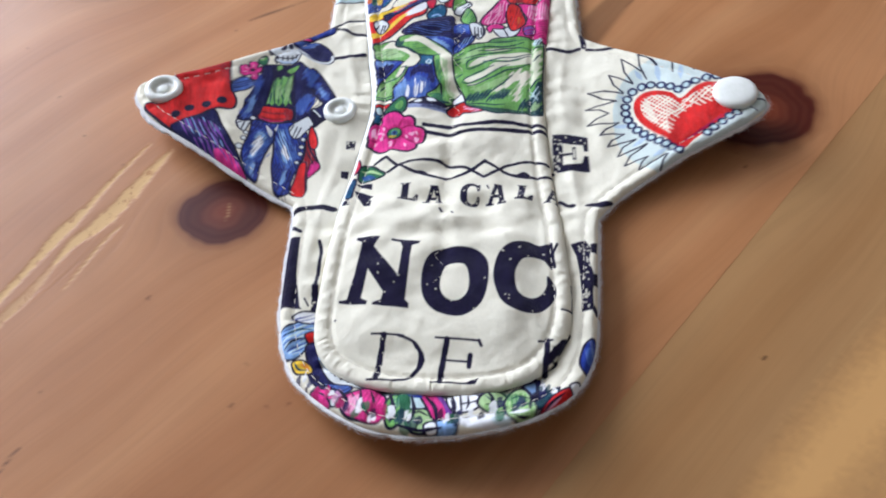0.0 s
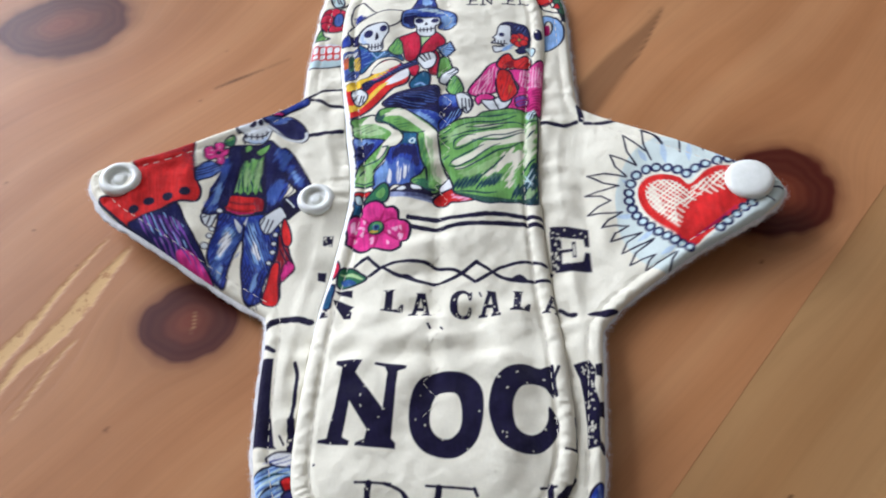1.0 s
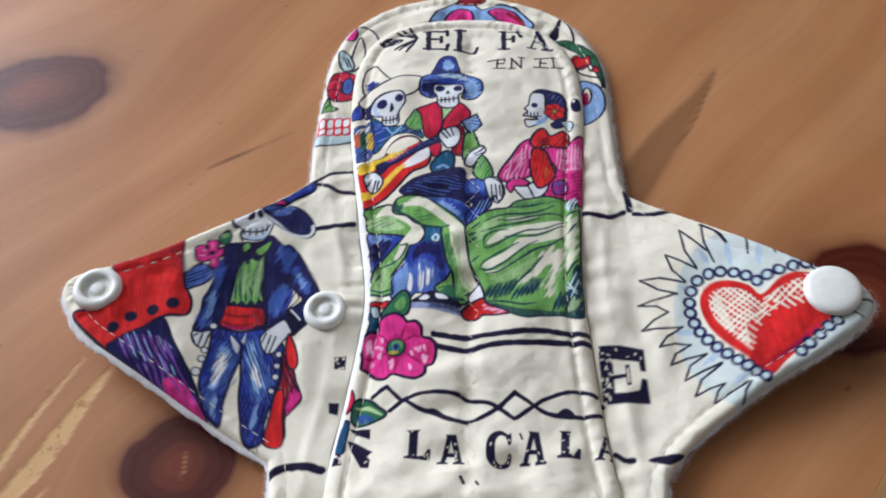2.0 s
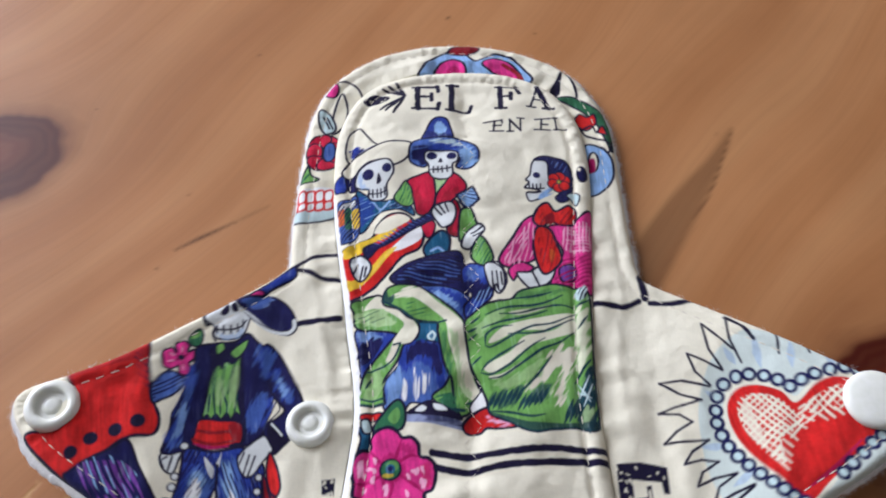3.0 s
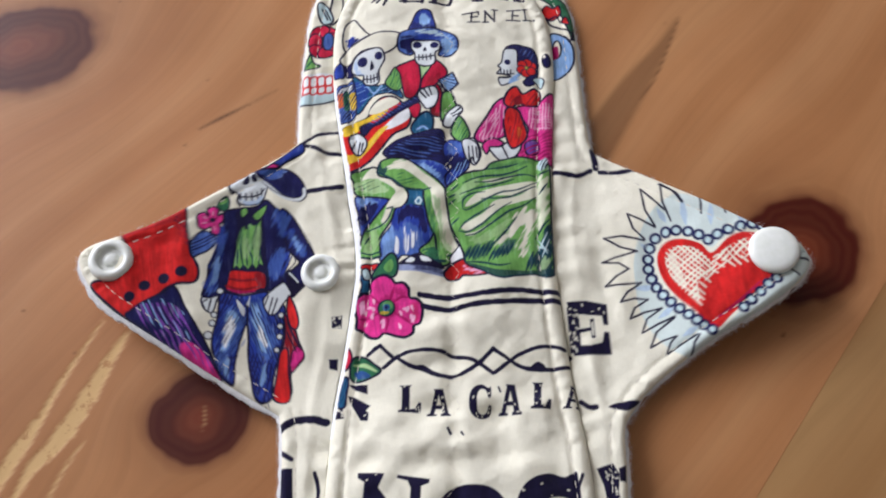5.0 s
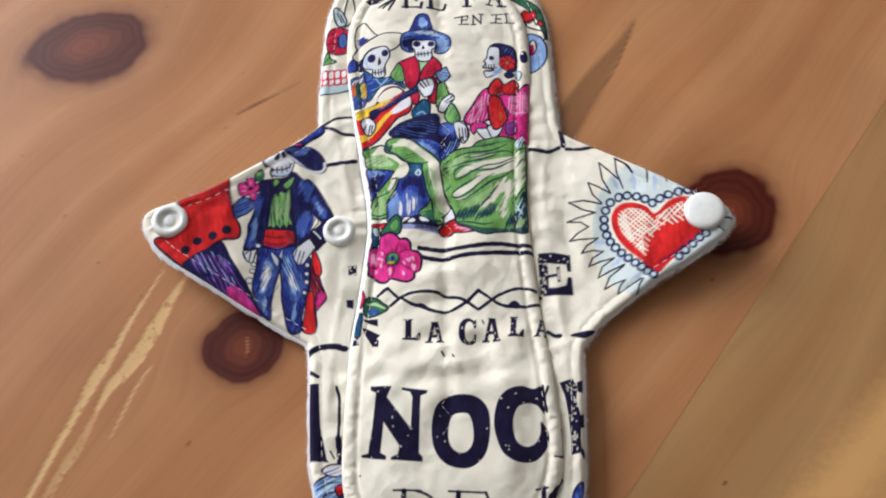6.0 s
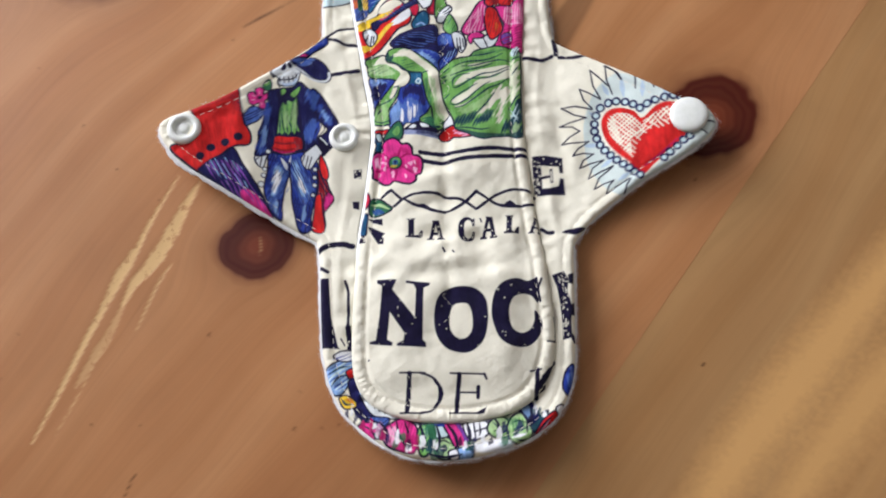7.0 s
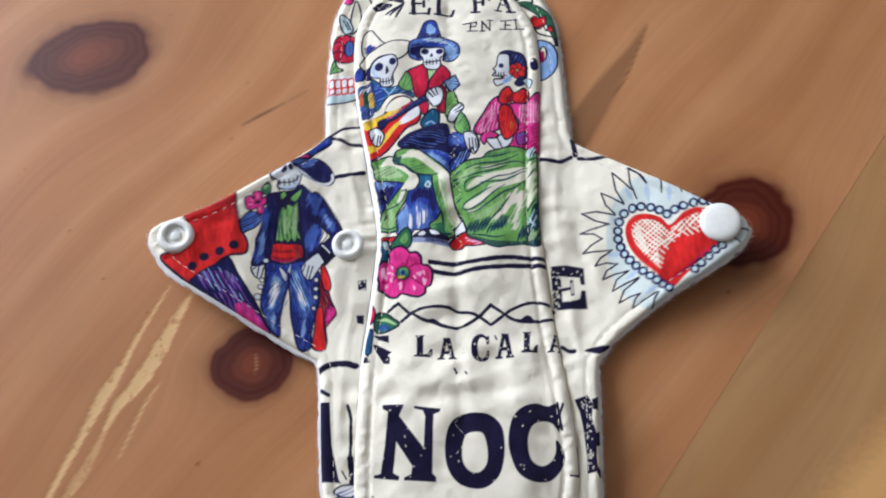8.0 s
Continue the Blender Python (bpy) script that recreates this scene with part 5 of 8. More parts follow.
# lattice ornament
core.stroke("ink", 1.04, [(-16.3, -19.5), (-14.7, -18.2), (-13.2, -17.3)], smooth=False)
core.stroke("ink", 0.91, [(-13.2, -17.3), (-10.1, -20.4)], smooth=False)
core.stroke("ink", 1.0, [(-12.2, -23), (-9.1, -20.6), (-6, -19.3), (-2.4, -18.9), (1.9, -19.3), (4.8, -20.6), (9, -21.5), (11.4, -23), (14.4, -25.4)])
core.stroke("ink", 1.3, [(-9.1, -20.6), (-6, -22.7), (-2.4, -23.8), (0.5, -25.2), (4.1, -26), (6.6, -25.4)], thin=0.4)
core.fill("ink", [(-5, -23.2), (-2.4, -22.6), (-0.3, -24.6)])
core.stroke("ink", 1.1, [(6.6, -25.4), (9.5, -23.7), (11.5, -22.3), (14.7, -19.1)])
core.stroke("ink", 1.0, [(14.7, -19.1), (16.2, -20.2), (18.8, -22.3)])
core.stroke("ink", 1.0, [(14.8, -25.3), (18.5, -22.5), (21.6, -20.4), (25.9, -18.8), (29.5, -18.7), (32.4, -19.6)])
core.stroke("ink", 1.3, [(18.8, -22.3), (21.4, -23.9), (24.3, -24.5), (28.4, -24.6), (33.2, -24)], thin=0.3)
core.fill("ink", [(23.5, -24.2), (25.5, -22.5), (27.3, -23.8), (26, -25)])

# leaf and clipped letter at the side
core.fill("dkgreen", [(-20.5, -25), (-20.4, -21.2), (-19, -19.6), (-16.8, -20.1), (-14.6, -21.9), (-12.9, -23.7), (-15.5, -25.4), (-18.6, -26.2)], 0.58)
core.stroke("ltgreen", 1.0, [(-19.7, -21.8), (-16.8, -22.1), (-14.1, -23.7)], thin=0.6)
core.fill("blue", [(-19.6, -23.7), (-17.5, -23.3), (-15.5, -24.9), (-18.4, -25.5)], amount=0.7)
core.fill("crimson", [(-22.4, -19.2), (-21.2, -17.3), (-20.2, -19.8), (-21.1, -22.5), (-22, -22.7)], 0.52)
core.fill("teal", [(-24.4, -31.9), (-24.2, -28), (-22.7, -25.1), (-21, -25.2), (-21.3, -29.6), (-21.8, -32.7)], 0.52)
core.hatch("navy", 70, 0.8, 0.4, [(-24.4, -31.9), (-24.2, -28), (-22.7, -25.1), (-21, -25.2), (-21.3, -29.6), (-21.8, -32.7)], 23)
core.fill("ink", [(-24.4, -32.7), (-22.1, -32.5), (-21.7, -35.4), (-24.2, -35.5)], smooth=False)
core.specks("cream", [(-24.4, -32.7), (-22.1, -32.5), (-21.7, -35.4), (-24.2, -35.5)], 9, 0.4, 3)
core.fill("ink", [(-20.9, -26.7), (-16.2, -27.1), (-16.1, -29.5), (-19.5, -28.2)], smooth=False)
core.fill("ink", [(-21, -29.6), (-19.6, -29.9), (-15.3, -32.5), (-16.4, -33.6), (-15.7, -34.4), (-15.9, -36.3), (-17.7, -36), (-20, -32.1)], smooth=False)
core.specks("cream", [(-21, -29.6), (-15.3, -32.5), (-15.9, -36.3), (-17.7, -36)], 10, 0.4, 4)

# small slab letters
core.fill("ink", [(-8.4, -27.8), (-5.3, -27.9), (-5.8, -28.5), (-5.9, -33.9), (-4.7, -33.7), (-3.7, -32.1), (-3.1, -32.3), (-3.3, -34.9), (-8.6, -34.7), (-8.6, -34.2), (-7.8, -33.9), (-7.7, -28.4)], smooth=False)
core.specks("cream", [(-8.7, -27.8), (-3.1, -28), (-3.1, -34.9), (-8.6, -34.7)], 11, 0.33, 5)
core.fill("ink", [(-0, -29.1), (2.2, -29.1), (3.4, -35.1), (3.9, -35.4), (3.9, -35.9), (1.5, -35.9), (1.5, -35.2), (2, -35.1), (1.8, -33.9), (0.3, -33.8), (-0.1, -35.2), (0.5, -35.3), (0.5, -35.8), (-1.8, -35.8), (-1.8, -35.2), (-1.1, -35), (0.2, -29.8)], smooth=False)
core.fill("cream", [(1.1, -30.6), (1.7, -32.9), (0.5, -32.9)], smooth=False)
core.specks("cream", [(-1.8, -29), (4.1, -29.2), (3.9, -35.9), (-1.8, -35.8)], 11, 0.33, 6)
core.fill("ink", [(13.7, -29), (13.6, -31.5), (12.9, -31.7), (12.5, -30), (11.4, -29.5), (10.5, -30.5), (10.2, -32.6), (10.4, -34.9), (11.4, -35.7), (12.4, -35.1), (13, -33.6), (13.6, -34), (13, -36.1), (11.3, -36.8), (9.7, -36.4), (8.5, -34.8), (8.3, -32.5), (8.8, -30), (10.1, -28.6), (11.7, -28.3), (13, -29.2)])
core.specks("cream", [(8.5, -28.4), (13.9, -28.5), (13.4, -36.7), (8.1, -36.6)], 11, 0.33, 7)
core.fill("ink", [(17.3, -28.4), (19.5, -28.5), (20.2, -35.3), (20.7, -35.6), (20.6, -36.2), (18.3, -36.2), (18.4, -35.4), (18.8, -35.3), (18.7, -33.9), (17.3, -33.8), (16.9, -35.4), (17.4, -35.5), (17.4, -36.1), (15.2, -36.1), (15.2, -35.5), (15.9, -35.2), (17.5, -29.2)], smooth=False)
core.fill("cream", [(18.3, -30.2), (18.7, -32.8), (17.6, -32.8)], smooth=False)
core.specks("cream", [(15.6, -28.4), (21.2, -28.5), (20.6, -36.2), (15.2, -36.1)], 11, 0.33, 8)
core.fill("ink", [(23.7, -27.9), (26.4, -28), (26, -28.5), (25.4, -34), (26.4, -33.9), (27.4, -32.3), (28, -32.4), (27.6, -35), (22.8, -34.9), (22.9, -34.3), (23.6, -34.1), (24.2, -28.5)], smooth=False)
core.specks("cream", [(23.4, -27.9), (28.4, -28), (27.7, -35), (22.8, -34.9)], 11, 0.33, 9)
core.fill("ink", [(32.9, -28.9), (34.9, -29), (35.5, -34.1), (36, -34.4), (35.9, -34.8), (33.7, -34.8), (33.8, -34.2), (34.2, -34.1), (34.1, -33), (32.7, -33), (32.3, -34.1), (32.8, -34.3), (32.7, -34.7), (30.6, -34.7), (30.7, -34.2), (31.3, -34), (33, -29.5)], smooth=False)
core.fill("cream", [(33.8, -30.2), (34.1, -32.2), (33, -32.2)], smooth=False)
core.specks("cream", [(31.3, -28.9), (36.6, -29.1), (35.9, -34.8), (30.6, -34.7)], 11, 0.33, 10)
core.stroke("ink", 0.52, [(15.5, -29.1), (15.9, -30.3)], smooth=False)
core.stroke("ink", 0.65, [(3.2, -39.2), (3.8, -40.6)])
core.stroke("ink", 0.52, [(6.3, -40.2), (6.7, -40.9)])

# large letters
core.fill("ink", [(-17.8, -48.8), (-11.6, -49.3), (-11.9, -50.2), (-13, -52.4), (-6.2, -61.8), (-5.6, -52.8), (-6.3, -51.1), (-8.8, -50.4), (-8.6, -49.6), (-1.2, -50.9), (-1.4, -51.8), (-3.2, -52.5), (-4, -68.7), (-3, -69.8), (-3, -71.2), (-12, -70.4), (-11.8, -69.6), (-9.9, -68.8), (-9.5, -66.6), (-13.9, -59.7), (-14.9, -68.2), (-13.2, -69.3), (-13.4, -70.4), (-20.4, -69.3), (-20.4, -68.6), (-18.5, -68.2), (-17.2, -60.9), (-16.2, -51.1), (-17.8, -50.1)], smooth=False)
core.fill("ink", [(8.5, -52.3), (13, -53.3), (16, -57), (16.3, -63.5), (14.8, -69.5), (11.4, -72.8), (7.6, -73.4), (3.2, -71.8), (0.4, -67.8), (-0.3, -62.1), (1, -56), (4.2, -53)])
core.fill("cream", [(5.9, -58.4), (8.6, -57.8), (10.6, -58.6), (11.5, -62.2), (11.2, -66.5), (9.2, -68.9), (6.4, -68.6), (4.6, -65.9), (4.6, -61.6)])
core.fill("ink", [(31.3, -50.4), (32.5, -50.5), (32.3, -58.2), (31.3, -57.7), (30, -56.1), (27.4, -55.6), (24.4, -56.9), (22.9, -61), (23.5, -66), (26.1, -67.9), (28.9, -66.9), (30.5, -64.2), (30.9, -60.8), (32.6, -63.2), (32.9, -66.4), (31.1, -69.9), (27.9, -72.2), (23.4, -72.1), (19.8, -69.7), (18, -65.2), (17.5, -60.4), (18.9, -54.6), (21.9, -51.5), (26, -50.3), (29.3, -51.1)])
core.specks("cream", [(-19, -48.7), (-2, -49.6), (-2.7, -70.8), (-19.2, -70.1)], 17, 0.3, 11)
core.specks("cream", [(0, -51.9), (16.9, -52.7), (15.8, -73.7), (-0.7, -73)], 17, 0.3, 12)
core.specks("cream", [(18.1, -49.8), (33, -50.5), (32.5, -72), (17.8, -71.7)], 15, 0.3, 13)
core.stroke("ink", 1.4, [(-8.2, -79.1), (-9.3, -90.6)], smooth=False)
core.stroke("ink", 0.59, [(-11.1, -78.8), (-3.6, -79.1)], smooth=False)
core.stroke("ink", 0.59, [(-11.3, -90.9), (-4.6, -91.2)], smooth=False)
core.stroke("ink", 0.78, [(-4.8, -79.1), (-1.6, -80.4), (0.2, -82.4)])
core.stroke("ink", 1.5, [(-0.9, -81), (0.9, -84.1), (0.6, -87.2), (-1.2, -89.9)], thin=0.5)
core.stroke("ink", 0.78, [(-0.1, -88.6), (-2.2, -90.6), (-5.2, -91.1)])
core.stroke("ink", 1.4, [(6.8, -79.9), (5.5, -91.2)], smooth=False)
core.stroke("ink", 0.59, [(4.1, -79.5), (14.4, -80.2)], smooth=False)
core.stroke("ink", 0.59, [(5.7, -85.3), (12, -85.6)], smooth=False)
core.stroke("ink", 0.59, [(3.5, -91.5), (12.5, -91.9)], smooth=False)
core.stroke("ink", 0.78, [(14.3, -80.1), (14.9, -81.5)], smooth=False)
core.stroke("ink", 1.17, [(12.4, -83.9), (12.1, -87.2)], smooth=False)
core.fill("ink", [(10.8, -92), (14.6, -89.9), (13.7, -92.1)], smooth=False)
core.specks("cream", [(-9.4, -79.6), (-7.7, -79.6), (-8.6, -90.3), (-9.9, -90.2)], 8, 0.35, 14)
core.stroke("ink", 0.6, [(28.4, -79.7), (31.6, -79.2)], smooth=False)
core.stroke("ink", 1.9, [(35.3, -78.7), (33.6, -80.5), (31.7, -83), (30.6, -84.8)], thin=0.35)
core.stroke("ink", 0.7, [(30.3, -85.1), (31.7, -84.4), (32.1, -86.1), (30.7, -87.4)])
core.stroke("ink", 1.5, [(30.4, -79.3), (30, -84.8), (29.4, -89.4)], smooth=False)
core.stroke("ink", 0.8, [(36.9, -63.1), (37.1, -66.8), (36.8, -70.5)])
core.stroke("ink", 0.6, [(34.2, -70.7), (36.9, -70.9)], smooth=False)
core.stroke("ink", 0.7, [(33.6, -50.7), (32.5, -53.9), (32.8, -57.9)])
core.oval("ink", -20.7, -74.4, 0.30, 0.30)
core.oval("navy", 33.9, 66.3, 1.20, 2.21, 0.52)
core.oval("cream", 33.3, 67.7, 0.40, 0.51)

# the bare white fold along one side of the panel
edge_l = CORE_L[(CORE_L[:, 1] > -40) & (CORE_L[:, 1] < 62)]
core.stroke("white", 3.4, edge_l, smooth=False, thin=0.5)

# motifs round the upper end
body.fill("ltblue", [(-6.2, 100.2), (-4.9, 105.7), (-2.2, 109.2), (1.8, 111.2), (6.3, 110.3), (9.2, 107.3), (14.1, 109.8), (19, 107.9), (22.1, 103.3), (23.5, 98.4), (13.2, 97.9), (3, 98.9)], 0.72)
body.fill("pink", [(-2, 102.7), (-0.7, 107), (3.2, 108.4), (5.9, 106.2), (6.3, 102.6), (3, 101.2)], 0.65)
body.fill("deep_pink", [(1, 102.9), (1.7, 105.7), (4.1, 105.9), (4.6, 102.7)])
body.fill("pink", [(10.9, 105.9), (14, 108.2), (18.1, 106.3), (21.1, 101.7), (19.2, 99.5), (14.9, 102.1)], 0.65)
body.stroke("dkred", 1.17, [(16.6, 105.6), (20, 102.6), (21.3, 99.4)])
body.fill("dkred", [(1.8, 111), (3.3, 113.2), (7.9, 113.5), (10.3, 112.1), (8.7, 110.6), (5.7, 109.9)], 0.52)
body.oval("pink", -29.5, 98.8, 1.90, 2.81, 0.52, turn=-3)
body.stroke("ink", 0.65, [(-27.9, 101.4), (-25.2, 101.3), (-22.4, 98.8), (-21.1, 95.6)])
body.fill("cream", [(-28.8, 83.8), (-28.6, 90.3), (-26.8, 97.5), (-25.1, 92.4), (-25.8, 86.4)], 0.65)
body.fill("pale", [(-32.4, 91.4), (-29.7, 90.4), (-27.8, 85.4), (-30.3, 83.7), (-32.1, 86.7)], 0.58)
body.stroke("ink", 0.52, [(-31.1, 89.3), (-29.5, 85.5)])
body.stroke("ink", 0.52, [(-30.3, 89.3), (-28.6, 85.4)])
body.flower("crimson", -30.4, 77.5, 4.5, 7.2, 6, 60, 0.5, "dkred")
body.oval("steel", -29.1, 77.5, 1.60, 3.11, 0.52, turn=-4)
body.fill("green", [(-35.8, 68.1), (-34.2, 73.2), (-33.2, 70.4), (-31.2, 68.9), (-32.8, 68.3)], 0.58)
body.stroke("dkgreen", 0.65, [(-35.6, 68.4), (-33.8, 70.7)])
body.fill("white", [(-36.5, 65), (-27.3, 66.3), (-26.9, 59.6), (-36.1, 59.1)])
body.fill("pale", [(-36.3, 59.1), (-26.9, 60.3), (-27.1, 57.4), (-35.8, 55.5)], 0.52)
body.fill("white", [(-36, 64.4), (-34.3, 65), (-34.1, 62), (-35.8, 61.5)], 0.58, edge="red")
body.fill("white", [(-33.8, 64.6), (-32.1, 65.2), (-31.9, 62.2), (-33.7, 61.8)], 0.58, edge="red")
body.fill("white", [(-31.7, 64.8), (-29.9, 65.4), (-29.7, 62.4), (-31.5, 62)], 0.58, edge="red")
body.fill("white", [(-29.5, 65.1), (-27.7, 65.7), (-27.6, 62.6), (-29.3, 62.2)], 0.58, edge="red")
body.fill("white", [(-35.8, 61), (-34.1, 61.5), (-33.9, 59.7), (-35.7, 59.1)], 0.58, edge="red")
body.fill("white", [(-33.6, 61.3), (-31.9, 61.7), (-31.8, 59.9), (-33.5, 59.3)], 0.58, edge="red")
body.fill("white", [(-31.5, 61.5), (-29.7, 61.9), (-29.6, 60.1), (-31.4, 59.5)], 0.58, edge="red")
body.fill("white", [(-29.3, 61.7), (-27.5, 62.1), (-27.5, 60.3), (-29.2, 59.8)], 0.58, edge="red")
body.fill("cream", [(28.8, 94.3), (30.6, 99.2), (32.4, 102.6), (34.2, 99.4), (35, 92.7)], 0.72)
body.fill("ink", [(28.5, 93.9), (30, 98.8), (32.1, 102.3), (31.4, 98), (30.8, 94.5)])
body.fill("dkgreen", [(29.3, 93.1), (33.9, 93.2), (37.9, 90.3), (41.8, 86.3), (43.6, 79.8), (42.4, 74.4), (40.9, 78.4), (38.8, 84.7), (33.6, 90.2)], 0.52)
body.fill("red", [(33.6, 84.2), (35.3, 87.1), (37.2, 86.2), (39, 86.9), (39.3, 83.9), (36.5, 81.9)], 0.52)
body.fill("red", [(39.5, 81), (40.8, 82.7), (41.6, 79.8)], 0.52)
body.stroke("ink", 0.65, [(35.2, 83), (36.3, 80.1), (39.8, 78.4), (42.7, 76.5)])
body.stroke("ink", 0.65, [(35.7, 82.3), (38.1, 83.2), (39.2, 81)])
body.stroke("ink", 0.65, [(42.8, 77.9), (41.6, 74.4), (39.2, 75.3)])
body.fill("ltblue", [(35.4, 76.2), (39.5, 76), (41.9, 72.3), (41.8, 66.5), (39.2, 62.6), (35.8, 61.1), (34.9, 65.5)], 0.65)
body.oval("cream", 37.4, 71.5, 1.20, 2.82, 0.58, turn=-5)
body.fill("deep_pink", [(36.3, 71.9), (37.7, 72.2), (37.7, 69.1), (36, 68.5)])

# lines beside the panel
body.stroke("ink", 1.04, [(-36.5, 42.3), (-33.5, 44.5), (-30.1, 45.9), (-25.5, 46.1)])
body.stroke("ink", 1.17, [(-35.7, 42.9), (-32, 41.8), (-28.9, 40.1), (-24.7, 39.3)])
body.stroke("ink", 1.4, [(-33.9, 28.2), (-29.4, 28.6), (-23.9, 28.9)])
body.fill("ink", [(-25.9, -8.2), (-23.2, -7.8), (-23.3, -11.4), (-25.8, -11.1)], smooth=False)
body.specks("cream", [(-25.9, -8.2), (-23.2, -7.8), (-23.3, -11.4), (-25.8, -11.1)], 10, 0.45, 21)
body.fill("ink", [(-26.4, -19.2), (-24.1, -19.1), (-24.2, -22.1), (-26.2, -21.7)], smooth=False)
body.stroke("ink", 1.4, [(33, 30.6), (36.6, 30.2), (39.9, 29.7), (43.3, 31.1)])
body.stroke("ink", 1.6, [(44.4, 37.2), (44.9, 31.6)])
body.stroke("ink", 1.3, [(45.8, 30.5), (49.9, 29.9), (54.7, 30.3)])
body.fill("ink", [(33.9, -6.6), (38.9, -6.3), (44, -7.5), (43.9, -13), (42.7, -12.9), (42.5, -10.5), (34.4, -9.7)], smooth=False)
body.fill("ink", [(34.4, -17.9), (39, -18.3), (42, -17.5), (42.7, -14.7), (43.9, -15), (44.1, -20.7), (38.7, -20.8), (34.8, -20.6)], smooth=False)
body.fill("ink", [(33.8, -8), (36.8, -8.3), (36.6, -19.6), (33.9, -20)], smooth=False)
body.specks("cream", [(34.1, -8), (36.8, -8.1), (36.4, -19.6), (34, -19.5)], 26, 0.45, 22)
body.stroke("ink", 1.0, [(36.2, -14.5), (39.4, -13.9)], smooth=False)
body.fill("ink", [(39.4, -11.3), (40.4, -11.1), (40.4, -16.4), (39.4, -16.4)], smooth=False)
body.fill("cream", [(39.7, -12.1), (40.1, -12), (40.1, -15.7), (39.7, -15.6)], smooth=False)
body.specks("cream", [(37.7, -6.8), (43.8, -7.8), (43.5, -9.9), (37.4, -9.1)], 6, 0.4, 23)
body.stroke("ink", 1.3, [(35.2, -32.7), (37.1, -34), (38.7, -34)])
body.fill("ink", [(41.7, -34.1), (44.2, -33.2), (49.5, -32.9), (46.2, -35.3), (43.5, -34.9)])
body.stroke("ink", 1.3, [(31.4, -21.3), (33.6, -21.1)])

# left wing
body.fill("red", [(-85.6, -1.2), (-84.5, 1), (-79.3, 1.5), (-76.8, 5.1), (-77.7, 9.5), (-80, 13.5), (-80.7, 16.1), (-72.8, 19), (-65.3, 22.7), (-63.6, 15.9), (-61.9, 9), (-59.8, 4.4), (-60.4, 0.9), (-64.1, 0.2), (-67, -1), (-68.9, -2.9), (-72.5, -5), (-75.1, -7.3), (-75.7, -9.6)], 0.72)
body.fill("dkred", [(-80.2, 14.4), (-72.4, 17.3), (-65.1, 21), (-64.4, 18.7), (-71.5, 15.9), (-79.2, 12.9)], amount=0.5)
body.hatch("ink", -40, 1.0, 0.4, [(-67, 18), (-64.5, 19.3), (-61.8, 9.8), (-63.4, 11.1)], 31)
body.hatch("dkred", -60, 1.2, 0.4, [(-77.9, 10.9), (-76.7, 12), (-76, 6.7), (-76.9, 6.1)], 32)
body.oval("ink", -63.8, 3.5, 1.50, 1.50, turn=4)
body.oval("ink", -68, 1.5, 1.40, 1.51)
body.oval("ink", -72.6, -0.4, 1.50, 1.41)
body.oval("ink", -75.9, -3.5, 1.40, 1.43, turn=-4)
body.fill("navy", [(-75.7, -9.6), (-75.1, -7.3), (-72.2, -5), (-68.7, -2.9), (-65.2, -0.7), (-62.3, -5.8), (-58.8, -11.3), (-55.4, -17.5), (-52.2, -25.3), (-56.5, -24.7), (-64.1, -19)], 0.58)
body.hatch("purple", -58, 1.2, 0.7, [(-74.1, -7.3), (-69.6, -5.2), (-63.6, -6.4), (-56.8, -17.5), (-53, -24.1), (-63.9, -18.3)], 33, broken=0.15)
body.hatch("ltblue", -58, 1.5, 0.35, [(-73, -6.6), (-68.6, -3.9), (-62.3, -7.6), (-59.4, -13.9), (-65.1, -14.1)], 86, broken=0.6)
body.fill("pink", [(-62.4, -16), (-59.7, -15.4), (-56.7, -18), (-52.5, -24.6), (-56.3, -24.2), (-61.1, -19.9)], amount=0.95)
body.hatch("purple", -58, 1.2, 0.4, [(-62, -15), (-59.7, -15.4), (-56.7, -18), (-53.4, -22.6), (-56.4, -21.5)], 34, broken=0.4)

body.fill("blue", [(-50.6, 31.6), (-48.5, 33.9), (-43.9, 36.1), (-37.3, 42), (-35.4, 43.3), (-35, 40.4), (-40, 36.9), (-43, 33.7), (-47.3, 31.3)], 0.58)
body.fill("pink", [(-44.9, 34.8), (-43.2, 36.5), (-41.5, 35.9), (-43.3, 34)], 0.52)
body.fill("steel", [(-62.4, 11.2), (-61, 14.2), (-59.2, 15.5), (-56.8, 14.2), (-55.8, 13), (-57.7, 10.1), (-59.8, 8.7), (-61.6, 7.8)], 0.55)
body.hatch("navy", 35, 0.8, 0.45, [(-62.2, 11.2), (-59.4, 15.2), (-56, 13), (-61.4, 8.1)], 35, broken=0.3)
body.fill("dkgreen", [(-56.6, 23.2), (-54.6, 25.8), (-53.6, 24.5), (-53.8, 22), (-55.3, 21.4)], 0.4)
body.fill("green", [(-56.1, 23.6), (-54.5, 25.2), (-54.3, 24.1), (-55.4, 23.3)])
body.fill("pink", [(-61.2, 18.1), (-61.3, 19.9), (-59.7, 20.8), (-58.6, 19.8), (-59, 21.6), (-57.5, 22.6), (-56.1, 21.6), (-56.2, 20), (-55, 20.6), (-54.5, 19.1), (-55.2, 17.8), (-55.6, 17.4), (-55.1, 15.5), (-55.9, 14.3), (-57.3, 14.9), (-57.8, 16.5), (-59.2, 15.8), (-60.7, 16.3)], 0.6)
body.stroke("deep_pink", 0.5, [(-57.4, 18.6), (-60.3, 19.7)], thin=0.6)
body.stroke("deep_pink", 0.5, [(-57.4, 18.6), (-60, 17.1)], thin=0.6)
